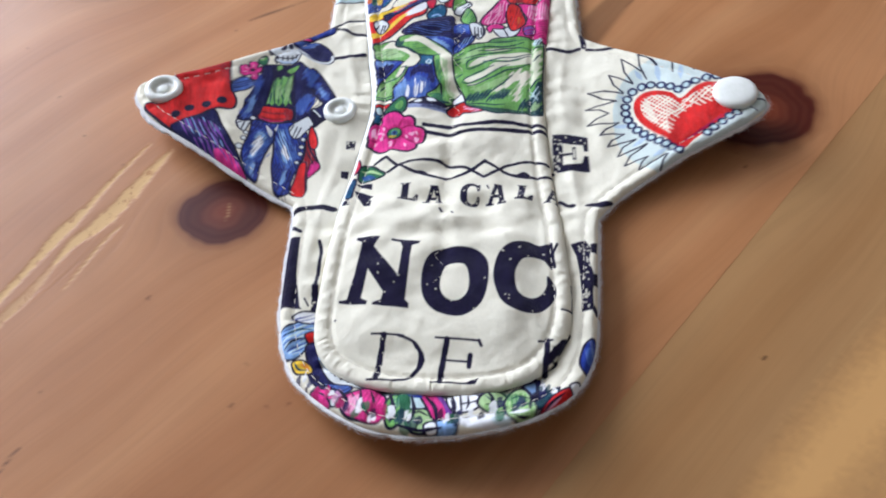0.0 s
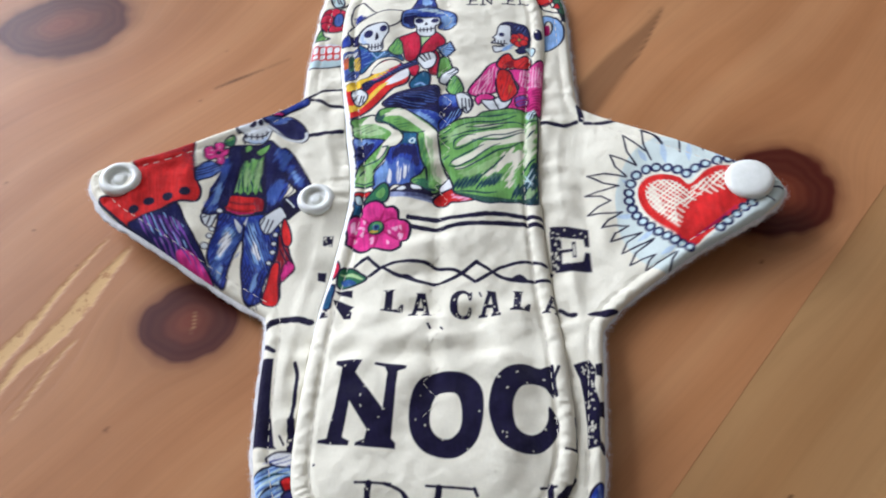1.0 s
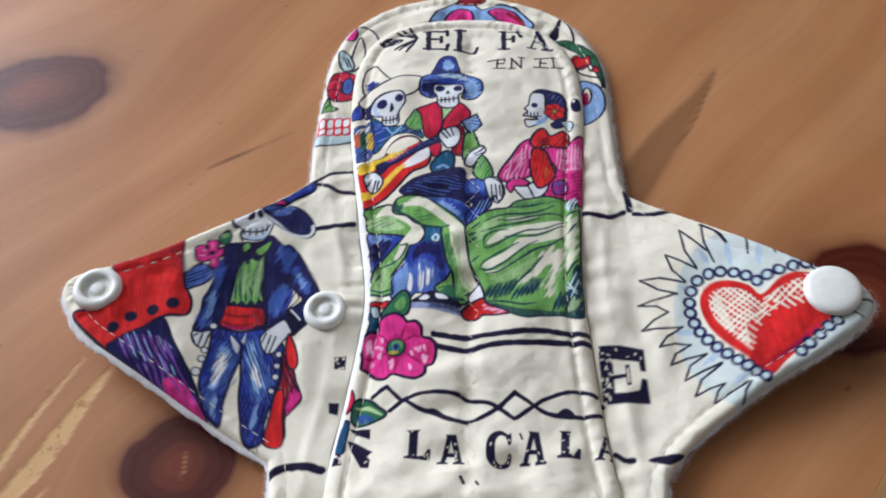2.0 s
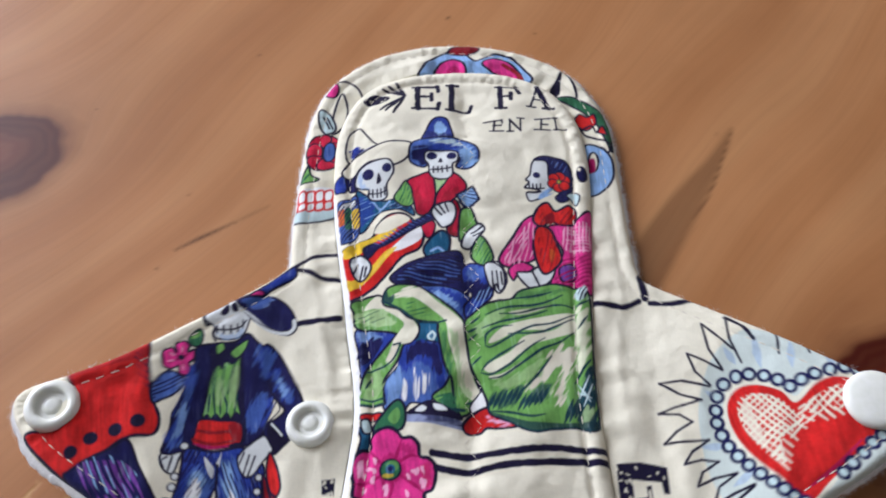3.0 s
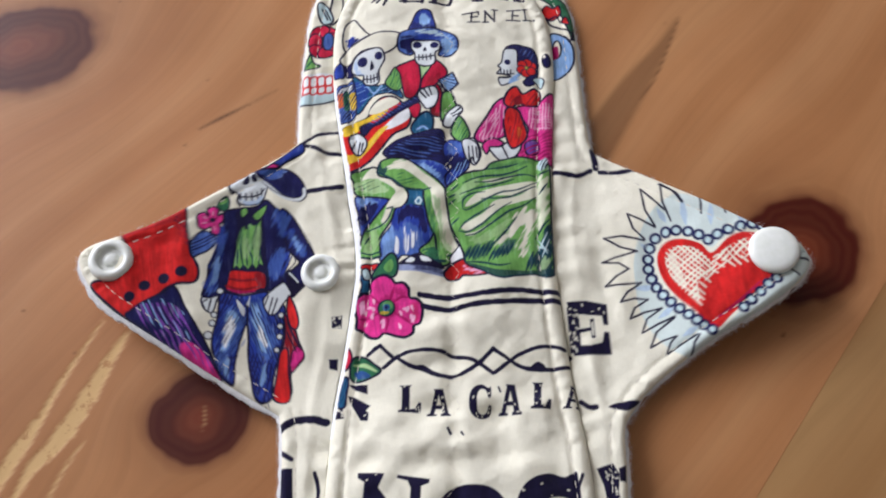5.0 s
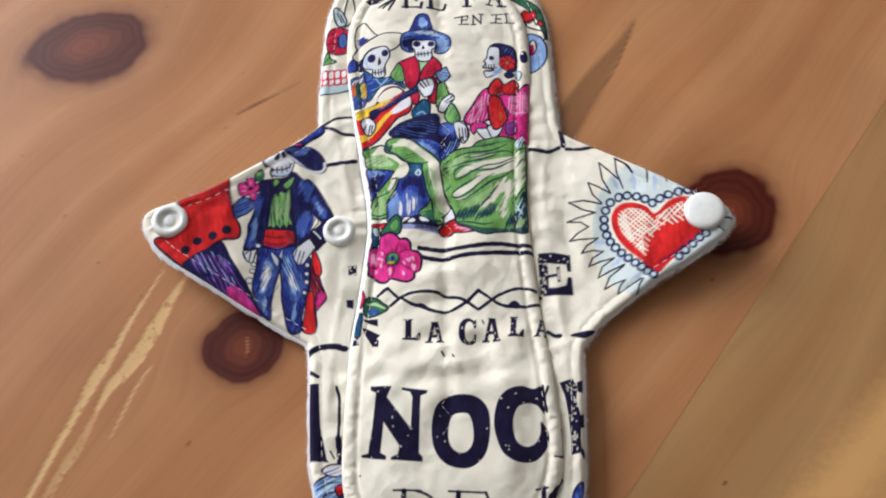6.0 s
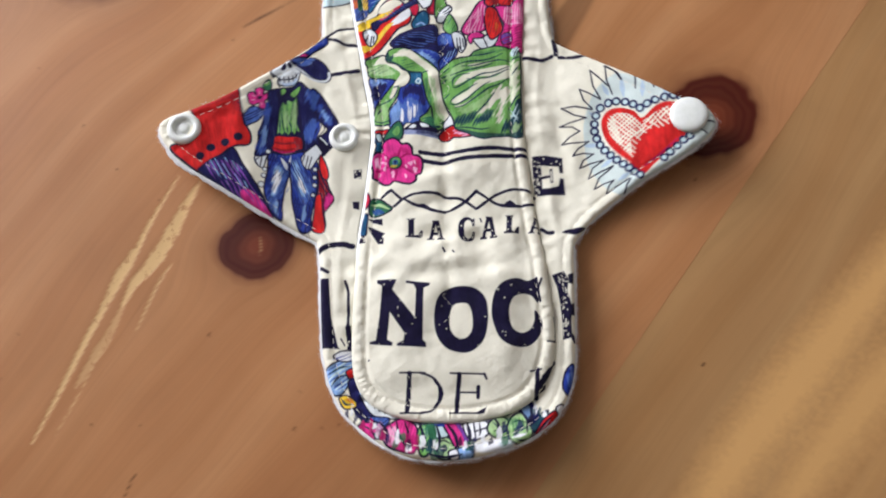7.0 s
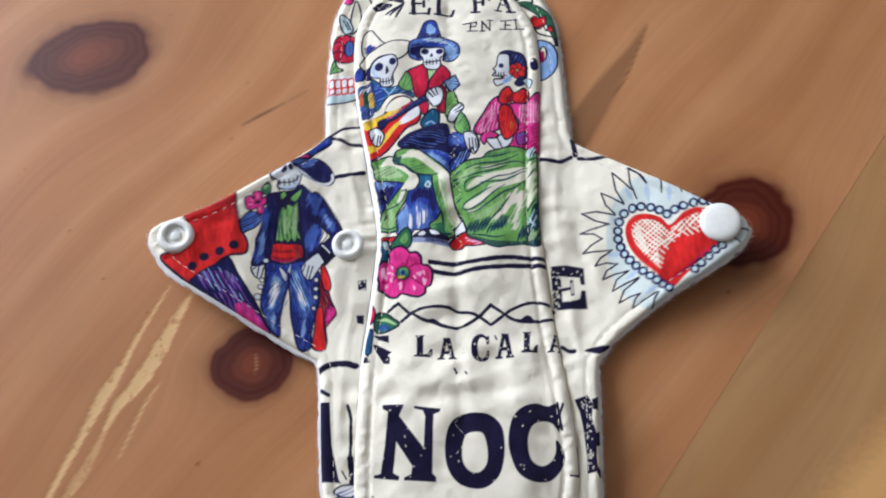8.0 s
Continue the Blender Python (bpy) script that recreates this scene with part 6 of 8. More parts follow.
body.stroke("deep_pink", 0.5, [(-57.4, 18.6), (-57.3, 21.5)], thin=0.6)
body.stroke("deep_pink", 0.5, [(-57.4, 18.6), (-56.3, 15.4)], thin=0.6)
body.stroke("deep_pink", 0.5, [(-57.4, 18.6), (-55.5, 19.8)], thin=0.6)
body.stroke("ltpink", 0.45, [(-59.9, 19.5), (-58.8, 19)], thin=0.6, amount=0.7)
body.stroke("ltpink", 0.45, [(-60.1, 17.6), (-58.8, 17.8)], thin=0.6, amount=0.7)
body.stroke("ltpink", 0.45, [(-57.5, 21.2), (-57.4, 19.9)], thin=0.6, amount=0.7)
body.stroke("ltpink", 0.45, [(-56.9, 16.9), (-56.5, 15.6)], thin=0.6, amount=0.7)
body.oval("ink", -57.4, 18.6, 0.75, 0.7)
# skull emblem in plain ovals and bars, cut by the hem
body.fill("bone", [(-53.3, 26.9), (-54, 29.1), (-52.5, 30.9), (-50.6, 32.3), (-48.6, 33.7), (-46.6, 33.3), (-45.3, 31.4), (-44.2, 29.8), (-44.5, 27.5), (-45.1, 25.5), (-46.7, 24.1), (-49, 23.6), (-50.8, 23.9), (-51.5, 24.9), (-51.4, 26.4), (-52.4, 27.3)], 0.5)
body.fill("ink", [(-49.9, 32.2), (-49.1, 32.7), (-48.8, 30.9), (-49.8, 29.7), (-50.7, 30.2)])
body.fill("ink", [(-48.6, 32.3), (-47.8, 33.2), (-46.9, 31.9), (-47.1, 30.9), (-48.1, 30.9)])
body.stroke("ink", 0.45, [(-51.4, 26.1), (-49.8, 26), (-47.7, 26.3), (-45.9, 27.3), (-44.9, 28.9)])
body.stroke("ink", 0.4, [(-51, 27), (-50.8, 25.1)], smooth=False)
body.stroke("ink", 0.4, [(-49.6, 27), (-49.4, 25.1)], smooth=False)
body.stroke("ink", 0.4, [(-48.1, 27.2), (-47.9, 25.3)], smooth=False)
body.stroke("ink", 0.4, [(-46.7, 27.8), (-46.5, 25.9)], smooth=False)
body.stroke("ink", 0.4, [(-45.7, 28.9), (-45.5, 26.9)], smooth=False)
body.stroke("ink", 0.6, [(-54.3, 29.6), (-53.7, 28.2), (-52.6, 27.3)])
body.stroke("ink", 0.6, [(-51.4, 26.3), (-51.6, 24.6), (-50.9, 23.2)])
body.wash("ltblue", 70, [(-50.6, 25), (-48.3, 24.6), (-45.6, 26.4), (-45.9, 24.7), (-48.9, 23.7)], 61, amount=0.5)
# hat and jacket
body.fill("navy", [(-47.4, 33.8), (-45.3, 34.8), (-42.4, 35.2), (-39.5, 35), (-36.9, 33.6), (-35, 31.3), (-33.9, 28.7), (-33.8, 26.8), (-34.9, 25.5), (-36.9, 25.4), (-39.4, 26.2), (-41.6, 27.5), (-44, 29.5), (-45.8, 31.4)], 0.55)
body.wash("steel", 10, [(-46.7, 33.6), (-43.4, 34.8), (-39.7, 34.6), (-40.8, 32.2), (-43.7, 31.5)], 62, amount=0.8)
body.stroke("bone", 0.85, [(-46.3, 31.6), (-44, 29.8), (-40.9, 27.1), (-37.9, 25.8), (-35.5, 25.8), (-34.3, 27.1), (-34.3, 29)])
body.stroke("ink", 0.3, [(-45.5, 30.8), (-41.7, 27.8), (-37.7, 26.2), (-35.3, 26.6)])
body.fill("navy", [(-54.5, 21.2), (-51.2, 22.4), (-46.7, 23.3), (-44.2, 25.4), (-41.1, 22.6), (-38.3, 22), (-37.1, 16.9), (-37.3, 10.4), (-37.9, 5.3), (-38.6, 2.2), (-40.8, 0.1), (-43, -0.7), (-52.8, -1.5), (-54.6, -2.6), (-56.7, -3.5), (-58.2, -3), (-58, -0.9), (-57.5, 2.1), (-57.4, 5.8), (-56.5, 8.4), (-55.5, 12.2), (-54.6, 16.8)], 0.6)
body.fill("navy", [(-40.1, 22.5), (-37.9, 21.6), (-36, 18.9), (-33.9, 15.2), (-31.6, 10.8), (-30.9, 8.2), (-31.8, 3.9), (-34, 0.2), (-35.9, -2.4), (-37.3, -1.1), (-38.7, 1.8), (-37.9, 4), (-36.3, 5), (-34.6, 7.1), (-36.3, 9.1), (-37.6, 11), (-39, 15.6)], 0.6)
body.fill("cream", [(-36.4, 9.1), (-35.6, 7.3), (-37, 5.3), (-38.2, 4.3), (-37.4, 6.5), (-36.8, 8.3)], 0.35)
body.fill("ink", [(-37.9, 3.3), (-36.3, 4), (-34.2, 1.2), (-32.6, 0.7), (-34.1, -1), (-35.9, -2.4), (-37.1, -1.3)])
body.stroke("bone", 0.45, [(-37, 3.9), (-35.7, 2.6), (-34.8, 1.5)])
body.wash("blue", 70, [(-41.6, 19.8), (-40.3, 21.9), (-38.5, 20.3), (-38.9, 15.3), (-40.7, 16.9)], 63, feather=0.9)
body.wash("steel", 72, [(-41.6, 19.8), (-40.3, 21.9), (-38.5, 20.3), (-38.9, 15.3), (-40.7, 16.9)], 83, feather=1.1, amount=0.75)
body.wash("blue", 70, [(-37.8, 16.9), (-36, 14.9), (-33.1, 9.5), (-34.2, 8.8), (-36.8, 12.3)], 64, feather=0.9)
body.wash("steel", 72, [(-37.8, 16.9), (-36, 14.9), (-33.1, 9.5), (-34.2, 8.8), (-36.8, 12.3)], 84, feather=1.1, amount=0.75)
body.wash("blue", 70, [(-41.9, 8.3), (-39.3, 10.9), (-37.8, 9.1), (-38.7, 5), (-41, 2.5), (-42.3, 4)], 65, feather=0.9)
body.wash("steel", 72, [(-41.9, 8.3), (-39.3, 10.9), (-37.8, 9.1), (-38.7, 5), (-41, 2.5), (-42.3, 4)], 85, feather=1.1, amount=0.75)
body.wash("blue", 70, [(-55.2, 16.1), (-54, 15.2), (-54.7, 8.5), (-55.2, 3.2), (-55.6, -1.4), (-57.1, -1.5), (-56.8, 3.4), (-55.9, 7.8)], 66, feather=0.9)
body.wash("steel", 72, [(-55.2, 16.1), (-54, 15.2), (-54.7, 8.5), (-55.2, 3.2), (-55.6, -1.4), (-57.1, -1.5), (-56.8, 3.4), (-55.9, 7.8)], 86, feather=1.1, amount=0.75)
body.wash("ltblue", 72, [(-56.1, 7.6), (-55, 9), (-55, 3.5), (-55.8, 0), (-56.7, 0.4)], 67, amount=0.6)
body.wash("ltblue", 60, [(-36.7, 14.5), (-35.2, 12.9), (-34.1, 10), (-35.3, 10.6)], 68, amount=0.6)
body.fill("ink", [(-51.4, 21.7), (-45.6, 22.8), (-44.2, 16.8), (-43.3, 9), (-42.8, -0.4), (-52.6, -1.3), (-51.8, 4.9), (-51.7, 11.2), (-51.3, 17.7)], amount=0.75)
body.fill("green", [(-50.6, 21.9), (-49.3, 22.8), (-48.7, 21.2), (-50.1, 19.9)], 0.4)
body.fill("green", [(-47.4, 20.5), (-45.8, 22.6), (-44, 23.9), (-44.4, 21.4), (-46, 19.2)], 0.4)
body.fill("green", [(-50.3, 16.2), (-49.6, 17.5), (-48.9, 16.5), (-48.2, 18.2), (-47, 17.7), (-45.9, 18.3), (-45.2, 19.4), (-45, 15.4), (-45.1, 10.9), (-44, 6.5), (-45, 6.8), (-45.8, 5.4), (-46.8, 6.6), (-47.8, 5.3), (-49, 6.3), (-50, 5.4), (-50.8, 6.2), (-51.7, 5.6), (-51.4, 8.9), (-50.9, 12.8)], 0.35)
body.stroke("deep", 0.5, [(-49.9, 16.5), (-50, 11.3), (-49.1, 5.8)], thin=0.4)
body.stroke("deep", 0.5, [(-48.3, 17.1), (-48.3, 12), (-47, 8.6), (-46.8, 6.1)], thin=0.4)
body.stroke("deep", 0.5, [(-46.1, 18.3), (-46.6, 14.7), (-47, 10.8)], thin=0.4)
body.stroke("deep", 0.5, [(-50.7, 10.6), (-50.7, 6.8)], thin=0.4)
body.stroke("deep", 0.5, [(-45, 10.9), (-45.2, 6.9)], thin=0.4)
body.stroke("deep", 0.5, [(-48.4, 9.5), (-48.1, 6.3)], thin=0.4)
body.wash("ltgreen", 84, [(-49.5, 15.8), (-48.5, 13.9), (-48.3, 8.8), (-49.2, 8.8)], 69, amount=0.7)
body.wash("ltgreen", 84, [(-46.6, 15.3), (-45.5, 16.7), (-45.2, 9), (-46.2, 8.3)], 70, amount=0.7)
body.fill("red", [(-52.1, 4.9), (-47.9, 4.8), (-43.9, 4.3), (-43.1, 0.5), (-44.7, -0.2), (-47.4, -1.2), (-50.7, -0.9), (-52.9, -0.3), (-52.6, 2.1)], 0.45)
body.fill("dkred", [(-46.1, 3.9), (-43.6, 4), (-43.2, 0.8), (-44.9, 0.6)], amount=0.85)
body.stroke("dkred", 0.7, [(-52.3, 2.5), (-48.8, 2.1), (-45.5, 2.6)])
body.stroke("dkred", 0.6, [(-52.8, 0.4), (-49.1, -0.4), (-44.7, 0.5)])
body.stroke("deep_pink", 0.7, [(-52.5, -0.5), (-49.1, -1.2), (-45.7, -0.7)], thin=0.5)
# blue trousers with pale worn streaks
body.fill("blue", [(-53.7, -1.7), (-48.2, -2), (-43, -0.9), (-41.3, -2.7), (-38.2, -4.7), (-37.9, -8.1), (-38, -12.7), (-38.8, -18.4), (-39.9, -23.9), (-40, -29.6), (-43.5, -29.6), (-45.4, -22.8), (-46.3, -18.4), (-46.5, -13.9), (-47.2, -9.8), (-48.2, -12.8), (-48.9, -16.8), (-49.3, -20.7), (-49.1, -25.6), (-51, -24.9), (-52.9, -22.8), (-53.8, -19.7), (-55, -16.4), (-55, -13), (-54.2, -9), (-54.1, -5.5)], 0.6)
body.hatch("navy", 74, 0.8, 0.5, [(-53.6, -1.9), (-48.4, -2.3), (-48, -7), (-51.2, -7.1), (-52.7, -13), (-52.2, -18.6), (-53.6, -19.7), (-54.8, -16.4), (-54, -9)], 40, broken=0.3)
body.hatch("navy", -72, 0.8, 0.5, [(-43.5, -2.1), (-38.2, -5), (-38, -12.2), (-38.9, -18.4), (-40.6, -18.4), (-40.8, -12.7), (-42.5, -8.1)], 41, broken=0.3)
body.hatch("navy", 80, 0.9, 0.6, [(-53.7, -19.7), (-49.4, -19), (-49.2, -25.1), (-51.5, -24.7)], 42, broken=0.25)
body.hatch("navy", 80, 0.9, 0.6, [(-45.9, -18.4), (-39, -19), (-39.8, -28.9), (-43.3, -28.9)], 43, broken=0.3)
body.wash("steel", 66, [(-52.4, -6), (-48.5, -7), (-48.6, -12.3), (-50.4, -18), (-53.1, -19.7), (-53.5, -15.3), (-52.8, -10.1)], 71, feather=1.4)
body.wash("steel", -68, [(-46.6, -3.7), (-43.8, -4.5), (-41.4, -9.8), (-39.9, -15.6), (-41, -19.5), (-43.3, -18.4), (-45.1, -12.8), (-46.4, -8.2)], 72, feather=1.4)
body.wash("ltblue", 66, [(-51.7, -6.7), (-49.5, -7.5), (-49.7, -12), (-50.8, -15.6), (-52.3, -17.2), (-52.9, -14.3), (-52.1, -10.2)], 73)
body.wash("ltblue", -66, [(-46.1, -4.1), (-44.1, -6.7), (-42.5, -10.6), (-41.1, -14.7), (-41.8, -17), (-43.5, -16.4), (-44.8, -11.8), (-46, -7.2)], 74)
body.wash("white", 66, [(-51.5, -8.3), (-50.1, -9.7), (-50.6, -13.5), (-52, -16.1), (-52.3, -13.2)], 75)
body.wash("white", -62, [(-44.9, -8.1), (-43.4, -10.7), (-41.8, -14.7), (-42.7, -15.7), (-44, -13)], 76)
body.hatch("navy", 62, 0.7, 0.3, [(-54, -4), (-47, -4), (-48, -14), (-50.5, -27), (-53.5, -22), (-54, -12)], 140, broken=0.55)
body.hatch("navy", -66, 0.7, 0.3, [(-46.5, -4), (-40, -5), (-38.8, -14), (-40, -31), (-43.5, -30), (-46.5, -15)], 141, broken=0.55)
body.fill("bone", [(-50.1, -3.3), (-48.8, -4.5), (-47.9, -5.8), (-48.1, -7.7), (-49.2, -6.1)], amount=0.9)
body.fill("bone", [(-47.6, -4.6), (-47.1, -3), (-46.8, -2.2), (-47, -5.1)], amount=0.9)
body.wash("ltblue", 80, [(-52.2, -20.2), (-50.8, -19.6), (-50.9, -23.1), (-51.6, -23.6)], 77, amount=0.7)
body.wash("ltblue", 80, [(-43.1, -21.2), (-41.8, -20.4), (-41.8, -25), (-42.6, -25)], 78, amount=0.7)
body.stroke("ink", 0.55, [(-47.4, -4.9), (-47.1, -9.9)])
body.fill("bone", [(-58.2, -3.4), (-56.4, -3.3), (-54.6, -2.6), (-54.8, -4.3), (-55.2, -6.6), (-55.9, -7.4), (-57.2, -6.7), (-58.2, -5.1)], 0.45)
body.stroke("ink", 0.4, [(-57.1, -3.9), (-58, -4.8), (-57.4, -6.2)])
body.stroke("ink", 0.4, [(-56.1, -3.8), (-56.5, -6.8)])
body.fill("bone", [(-43.1, -2.4), (-41.9, -0.9), (-39.8, 0.7), (-38.3, 1.4), (-37.1, -0.2), (-36.5, -1.9), (-38.3, -3.9), (-39.7, -6.2), (-40.9, -7.2), (-42, -6.9), (-43.1, -5.3), (-43.5, -3.6)], 0.45)
body.stroke("ink", 0.4, [(-42.3, -2.1), (-43.2, -4.8)])
body.stroke("ink", 0.4, [(-41.2, -2.6), (-42.1, -6.7)])
body.stroke("ink", 0.4, [(-40, -2.8), (-41.2, -7.1)])
body.oval("bone", -54.2, -1.2, 0.8, 0.8, 0.35)
body.oval("bone", -55, -7.9, 0.75, 0.75, 0.35)
body.oval("bone", -55.3, -10.1, 0.8, 0.8, 0.35)
body.oval("bone", -56.1, -13.3, 1.0, 1.0, 0.35)
body.oval("bone", -38.9, -7.2, 0.75, 0.75, 0.35)
body.oval("bone", -39, -10.1, 0.75, 0.75, 0.35)
body.oval("bone", -39, -12.9, 0.75, 0.75, 0.35)
body.oval("bone", -39.5, -16.5, 0.7, 0.7, 0.35)
# red and dark cloth at its side
body.fill("dkred", [(-38.1, -6.9), (-36.8, -8.8), (-35, -11.4), (-34, -14.5), (-32.5, -18.3), (-33.8, -20.5), (-35.6, -22.7), (-35.3, -28.6), (-39.3, -29.6), (-39, -23.9), (-38.3, -17.3), (-37.7, -12.7)], 0.5)
body.fill("red", [(-37, -2.1), (-35.6, -4.5), (-34.7, -7), (-34.2, -9.6), (-34.9, -11.2), (-36.2, -10.4), (-37.1, -8.1), (-37.5, -5.1)], 0.5)
body.fill("deep_pink", [(-35.5, -16.9), (-34.1, -15.6), (-32.5, -18.3), (-33.8, -20.5), (-35.5, -22.5), (-35.9, -19.6)], 0.4)
body.wash("pink", 60, [(-35.4, -17.3), (-34.1, -16.5), (-33.1, -18.3), (-34.9, -20.9)], 79, amount=0.8)
body.fill("red", [(-38.5, -17.1), (-36.8, -16.4), (-36.3, -21.8), (-35.4, -29.7), (-39.2, -29.6), (-39, -23.1)], 0.45)
body.hatch("ink", -66, 1.1, 0.45, [(-37.3, -8.1), (-35.3, -11.4), (-33.7, -16.3), (-35.6, -16.9), (-37.2, -12.7)], 98, broken=0.25)

# right wing: heart with a chain and rays
body.fill("pale", [(54.8, 12.5), (58.4, 17.7), (63.2, 21), (68, 20.2), (73.6, 17.6), (82.5, 12.8), (89.9, 6.9), (94.6, 0.3), (91.1, -4.8), (81.5, -12.8), (72.6, -19.5), (64.7, -23.3), (58.6, -21), (54.3, -15.6), (52.1, -8.9), (51.7, -2.3), (52.1, 4.4)], amount=0.66)
body.stroke("ltblue", 1.6, [(59.3, 17.5), (61, 13.8)], thin=0.8, amount=0.45)
body.stroke("ltblue", 1.6, [(65.5, 19.5), (65.9, 12.3)], thin=0.8, amount=0.45)
body.stroke("ltblue", 1.6, [(72.3, 17), (71.7, 11.4)], thin=0.8, amount=0.45)
body.stroke("ltblue", 1.6, [(54.2, 8.3), (56.9, 6.1)], thin=0.8, amount=0.45)
body.stroke("ltblue", 1.6, [(51.6, -3.6), (56.6, -3.6)], thin=0.8, amount=0.45)
body.stroke("ltblue", 1.6, [(56.4, -12), (60.5, -9.3)], thin=0.8, amount=0.45)
body.stroke("ltblue", 1.6, [(61.4, -17.5), (65, -15.5)], thin=0.8, amount=0.45)
body.stroke("ltblue", 1.6, [(78.9, 13.3), (79.7, 10.8)], thin=0.8, amount=0.45)
body.fill("cream", [(58.1, 7.8), (60.6, 10.3), (65.2, 9.6), (69.1, 7.1), (71.2, 5.2), (74.4, 7.5), (79.4, 9.1), (83.5, 8), (86.8, 3.3), (85.4, -3.3), (78.4, -9.3), (69.2, -17.2), (63.4, -11.5), (58.5, -4.7), (56.8, 1.7)], amount=0.85)
body.stroke("ink", 0.52, [(69.2, 23.2), (70.1, 19.9), (69.8, 14.8)], smooth=False)
body.stroke("ink", 0.52, [(75.6, 17.9), (75.7, 14.2)], smooth=False)
body.stroke("ink", 0.55, [(65.6, 18.8), (63.4, 22.4), (60.8, 24.9), (60.8, 19.6), (62.3, 13.9)], smooth=False)
body.stroke("ink", 0.55, [(60.3, 24.7), (64.1, 21.7), (65.4, 19.2)], thin=0.3)
body.stroke("ink", 0.55, [(58.2, 12.9), (56.1, 17.5), (55.7, 24), (58.1, 20.9), (61, 17.3)], smooth=False)
body.stroke("ink", 0.55, [(55.3, 9.6), (52.6, 12.8), (51.6, 17), (54.8, 15), (58.2, 12.6)], smooth=False)
body.stroke("ink", 0.55, [(53, 6.5), (49, 8.1), (45.1, 10.9), (49.6, 11.1), (55.1, 9.3)], smooth=False)
body.stroke("ink", 0.55, [(50.5, 1.9), (48.3, 3.7), (44.1, 4.2), (47.7, 5.4), (53, 6.5)], smooth=False)
body.stroke("ink", 0.55, [(53.2, -2.2), (49.3, -2.3), (44.3, -2.5), (47.1, -0), (50.5, 1.9)], smooth=False)
body.stroke("ink", 0.55, [(54.3, -6.8), (51.2, -6.2), (47.5, -7.2), (49.5, -4.5), (53.2, -2.2)], smooth=False)
body.stroke("ink", 0.55, [(57.4, -9.5), (53.1, -10.1), (49.4, -11.8), (50.9, -8.8), (54.3, -6.8)], smooth=False)
body.stroke("ink", 0.55, [(60.1, -12.1), (56.2, -13.5), (52, -15.6), (53.6, -11.9), (57.4, -9.5)], smooth=False)
body.stroke("ink", 0.55, [(59.8, -17.4), (56.7, -18.1), (53.5, -19.7), (55.4, -15.7), (60, -12.4)], smooth=False)
body.stroke("ink", 0.55, [(64.7, -17.4), (61.1, -19.3), (57.1, -21.8), (58.2, -19), (59.8, -17.4)], smooth=False)
body.stroke("ink", 0.55, [(62.9, -22.2), (63.8, -19.3), (65.2, -17.5)], smooth=False)
body.fill("red", [(71, 3.8), (68.6, 6.6), (64.2, 8.6), (60.3, 8.1), (58, 4.8), (58.2, -0.4), (60.5, -6), (64.6, -11.1), (68.9, -16.4), (73.2, -13.3), (79.1, -8.3), (84.4, -3.5), (86, 2), (83.7, 6.6), (79.9, 8.3), (75.5, 7.3)])
body.hatch("cream", 38, 1.15, 0.62, [(60.1, 5.3), (63.2, 6.8), (67.5, 5.4), (70.4, 2), (72.1, 1), (69.3, -2.1), (66.5, -3.9), (66, -9.2), (62.1, -4.3), (60, 0.7)], 51, broken=0.15)
body.hatch("cream", -52, 1.15, 0.62, [(60.1, 5.3), (63.2, 6.8), (67.5, 5.4), (70.4, 2), (72.1, 1), (69.3, -2.1), (66.5, -3.9), (66, -9.2), (62.1, -4.3), (60, 0.7)], 52, broken=0.15)
body.fill("cream", [(60.4, 3.9), (62, 5.1), (62.7, 1.7), (63.8, -5.1), (61.7, -2.2)], amount=0.7)
body.stroke("cream", 0.55, [(66.1, -5.4), (67.6, -7.4)], thin=0.3, amount=0.85)
body.stroke("cream", 0.55, [(65.6, -6.9), (67.2, -8.9)], thin=0.3, amount=0.85)
body.stroke("cream", 0.55, [(65.2, -8.4), (66.5, -10.3)], thin=0.3, amount=0.85)
body.stroke("cream", 0.55, [(66.8, -3.9), (68.3, -5.6)], thin=0.3, amount=0.85)
body.stroke("cream", 0.55, [(68.3, -2.8), (69.5, -4.2)], thin=0.3, amount=0.85)
body.stroke("cream", 0.55, [(70, -0.6), (71.7, -1.9)], thin=0.3, amount=0.85)
body.stroke("cream", 0.55, [(71.4, 0.8), (73.3, -0.5)], thin=0.3, amount=0.85)
body.stroke("cream", 0.55, [(74, 1.3), (75.8, -0.7)], thin=0.3, amount=0.85)
body.stroke("cream", 0.55, [(75.9, 1.4), (77.2, -0.4)], thin=0.3, amount=0.85)
body.stroke("cream", 0.55, [(77.6, 1.7), (78.9, 0)], thin=0.3, amount=0.85)
body.stroke("cream", 0.55, [(71.2, 2.4), (72.5, 3.1)], thin=0.3, amount=0.85)
body.stroke("cream", 0.55, [(70.8, 1.2), (72.6, 2.3)], thin=0.3, amount=0.85)
body.stroke("cream", 0.55, [(68.4, -3.6), (71.4, -0.8)], thin=0.3, amount=0.85)
body.stroke("cream", 0.55, [(71.8, -0.8), (74, 0.8)], thin=0.3, amount=0.85)
body.hatch("cream", 38, 1.15, 0.55, [(71.9, 2.6), (75.3, 4.9), (79.4, 6.4), (81.8, 5.1), (79.7, 1.8), (74.6, 0.7)], 53, broken=0.15)
body.hatch("cream", -52, 1.15, 0.55, [(71.9, 2.6), (75.3, 4.9), (79.4, 6.4), (81.8, 5.1), (79.7, 1.8), (74.6, 0.7)], 54, broken=0.15)
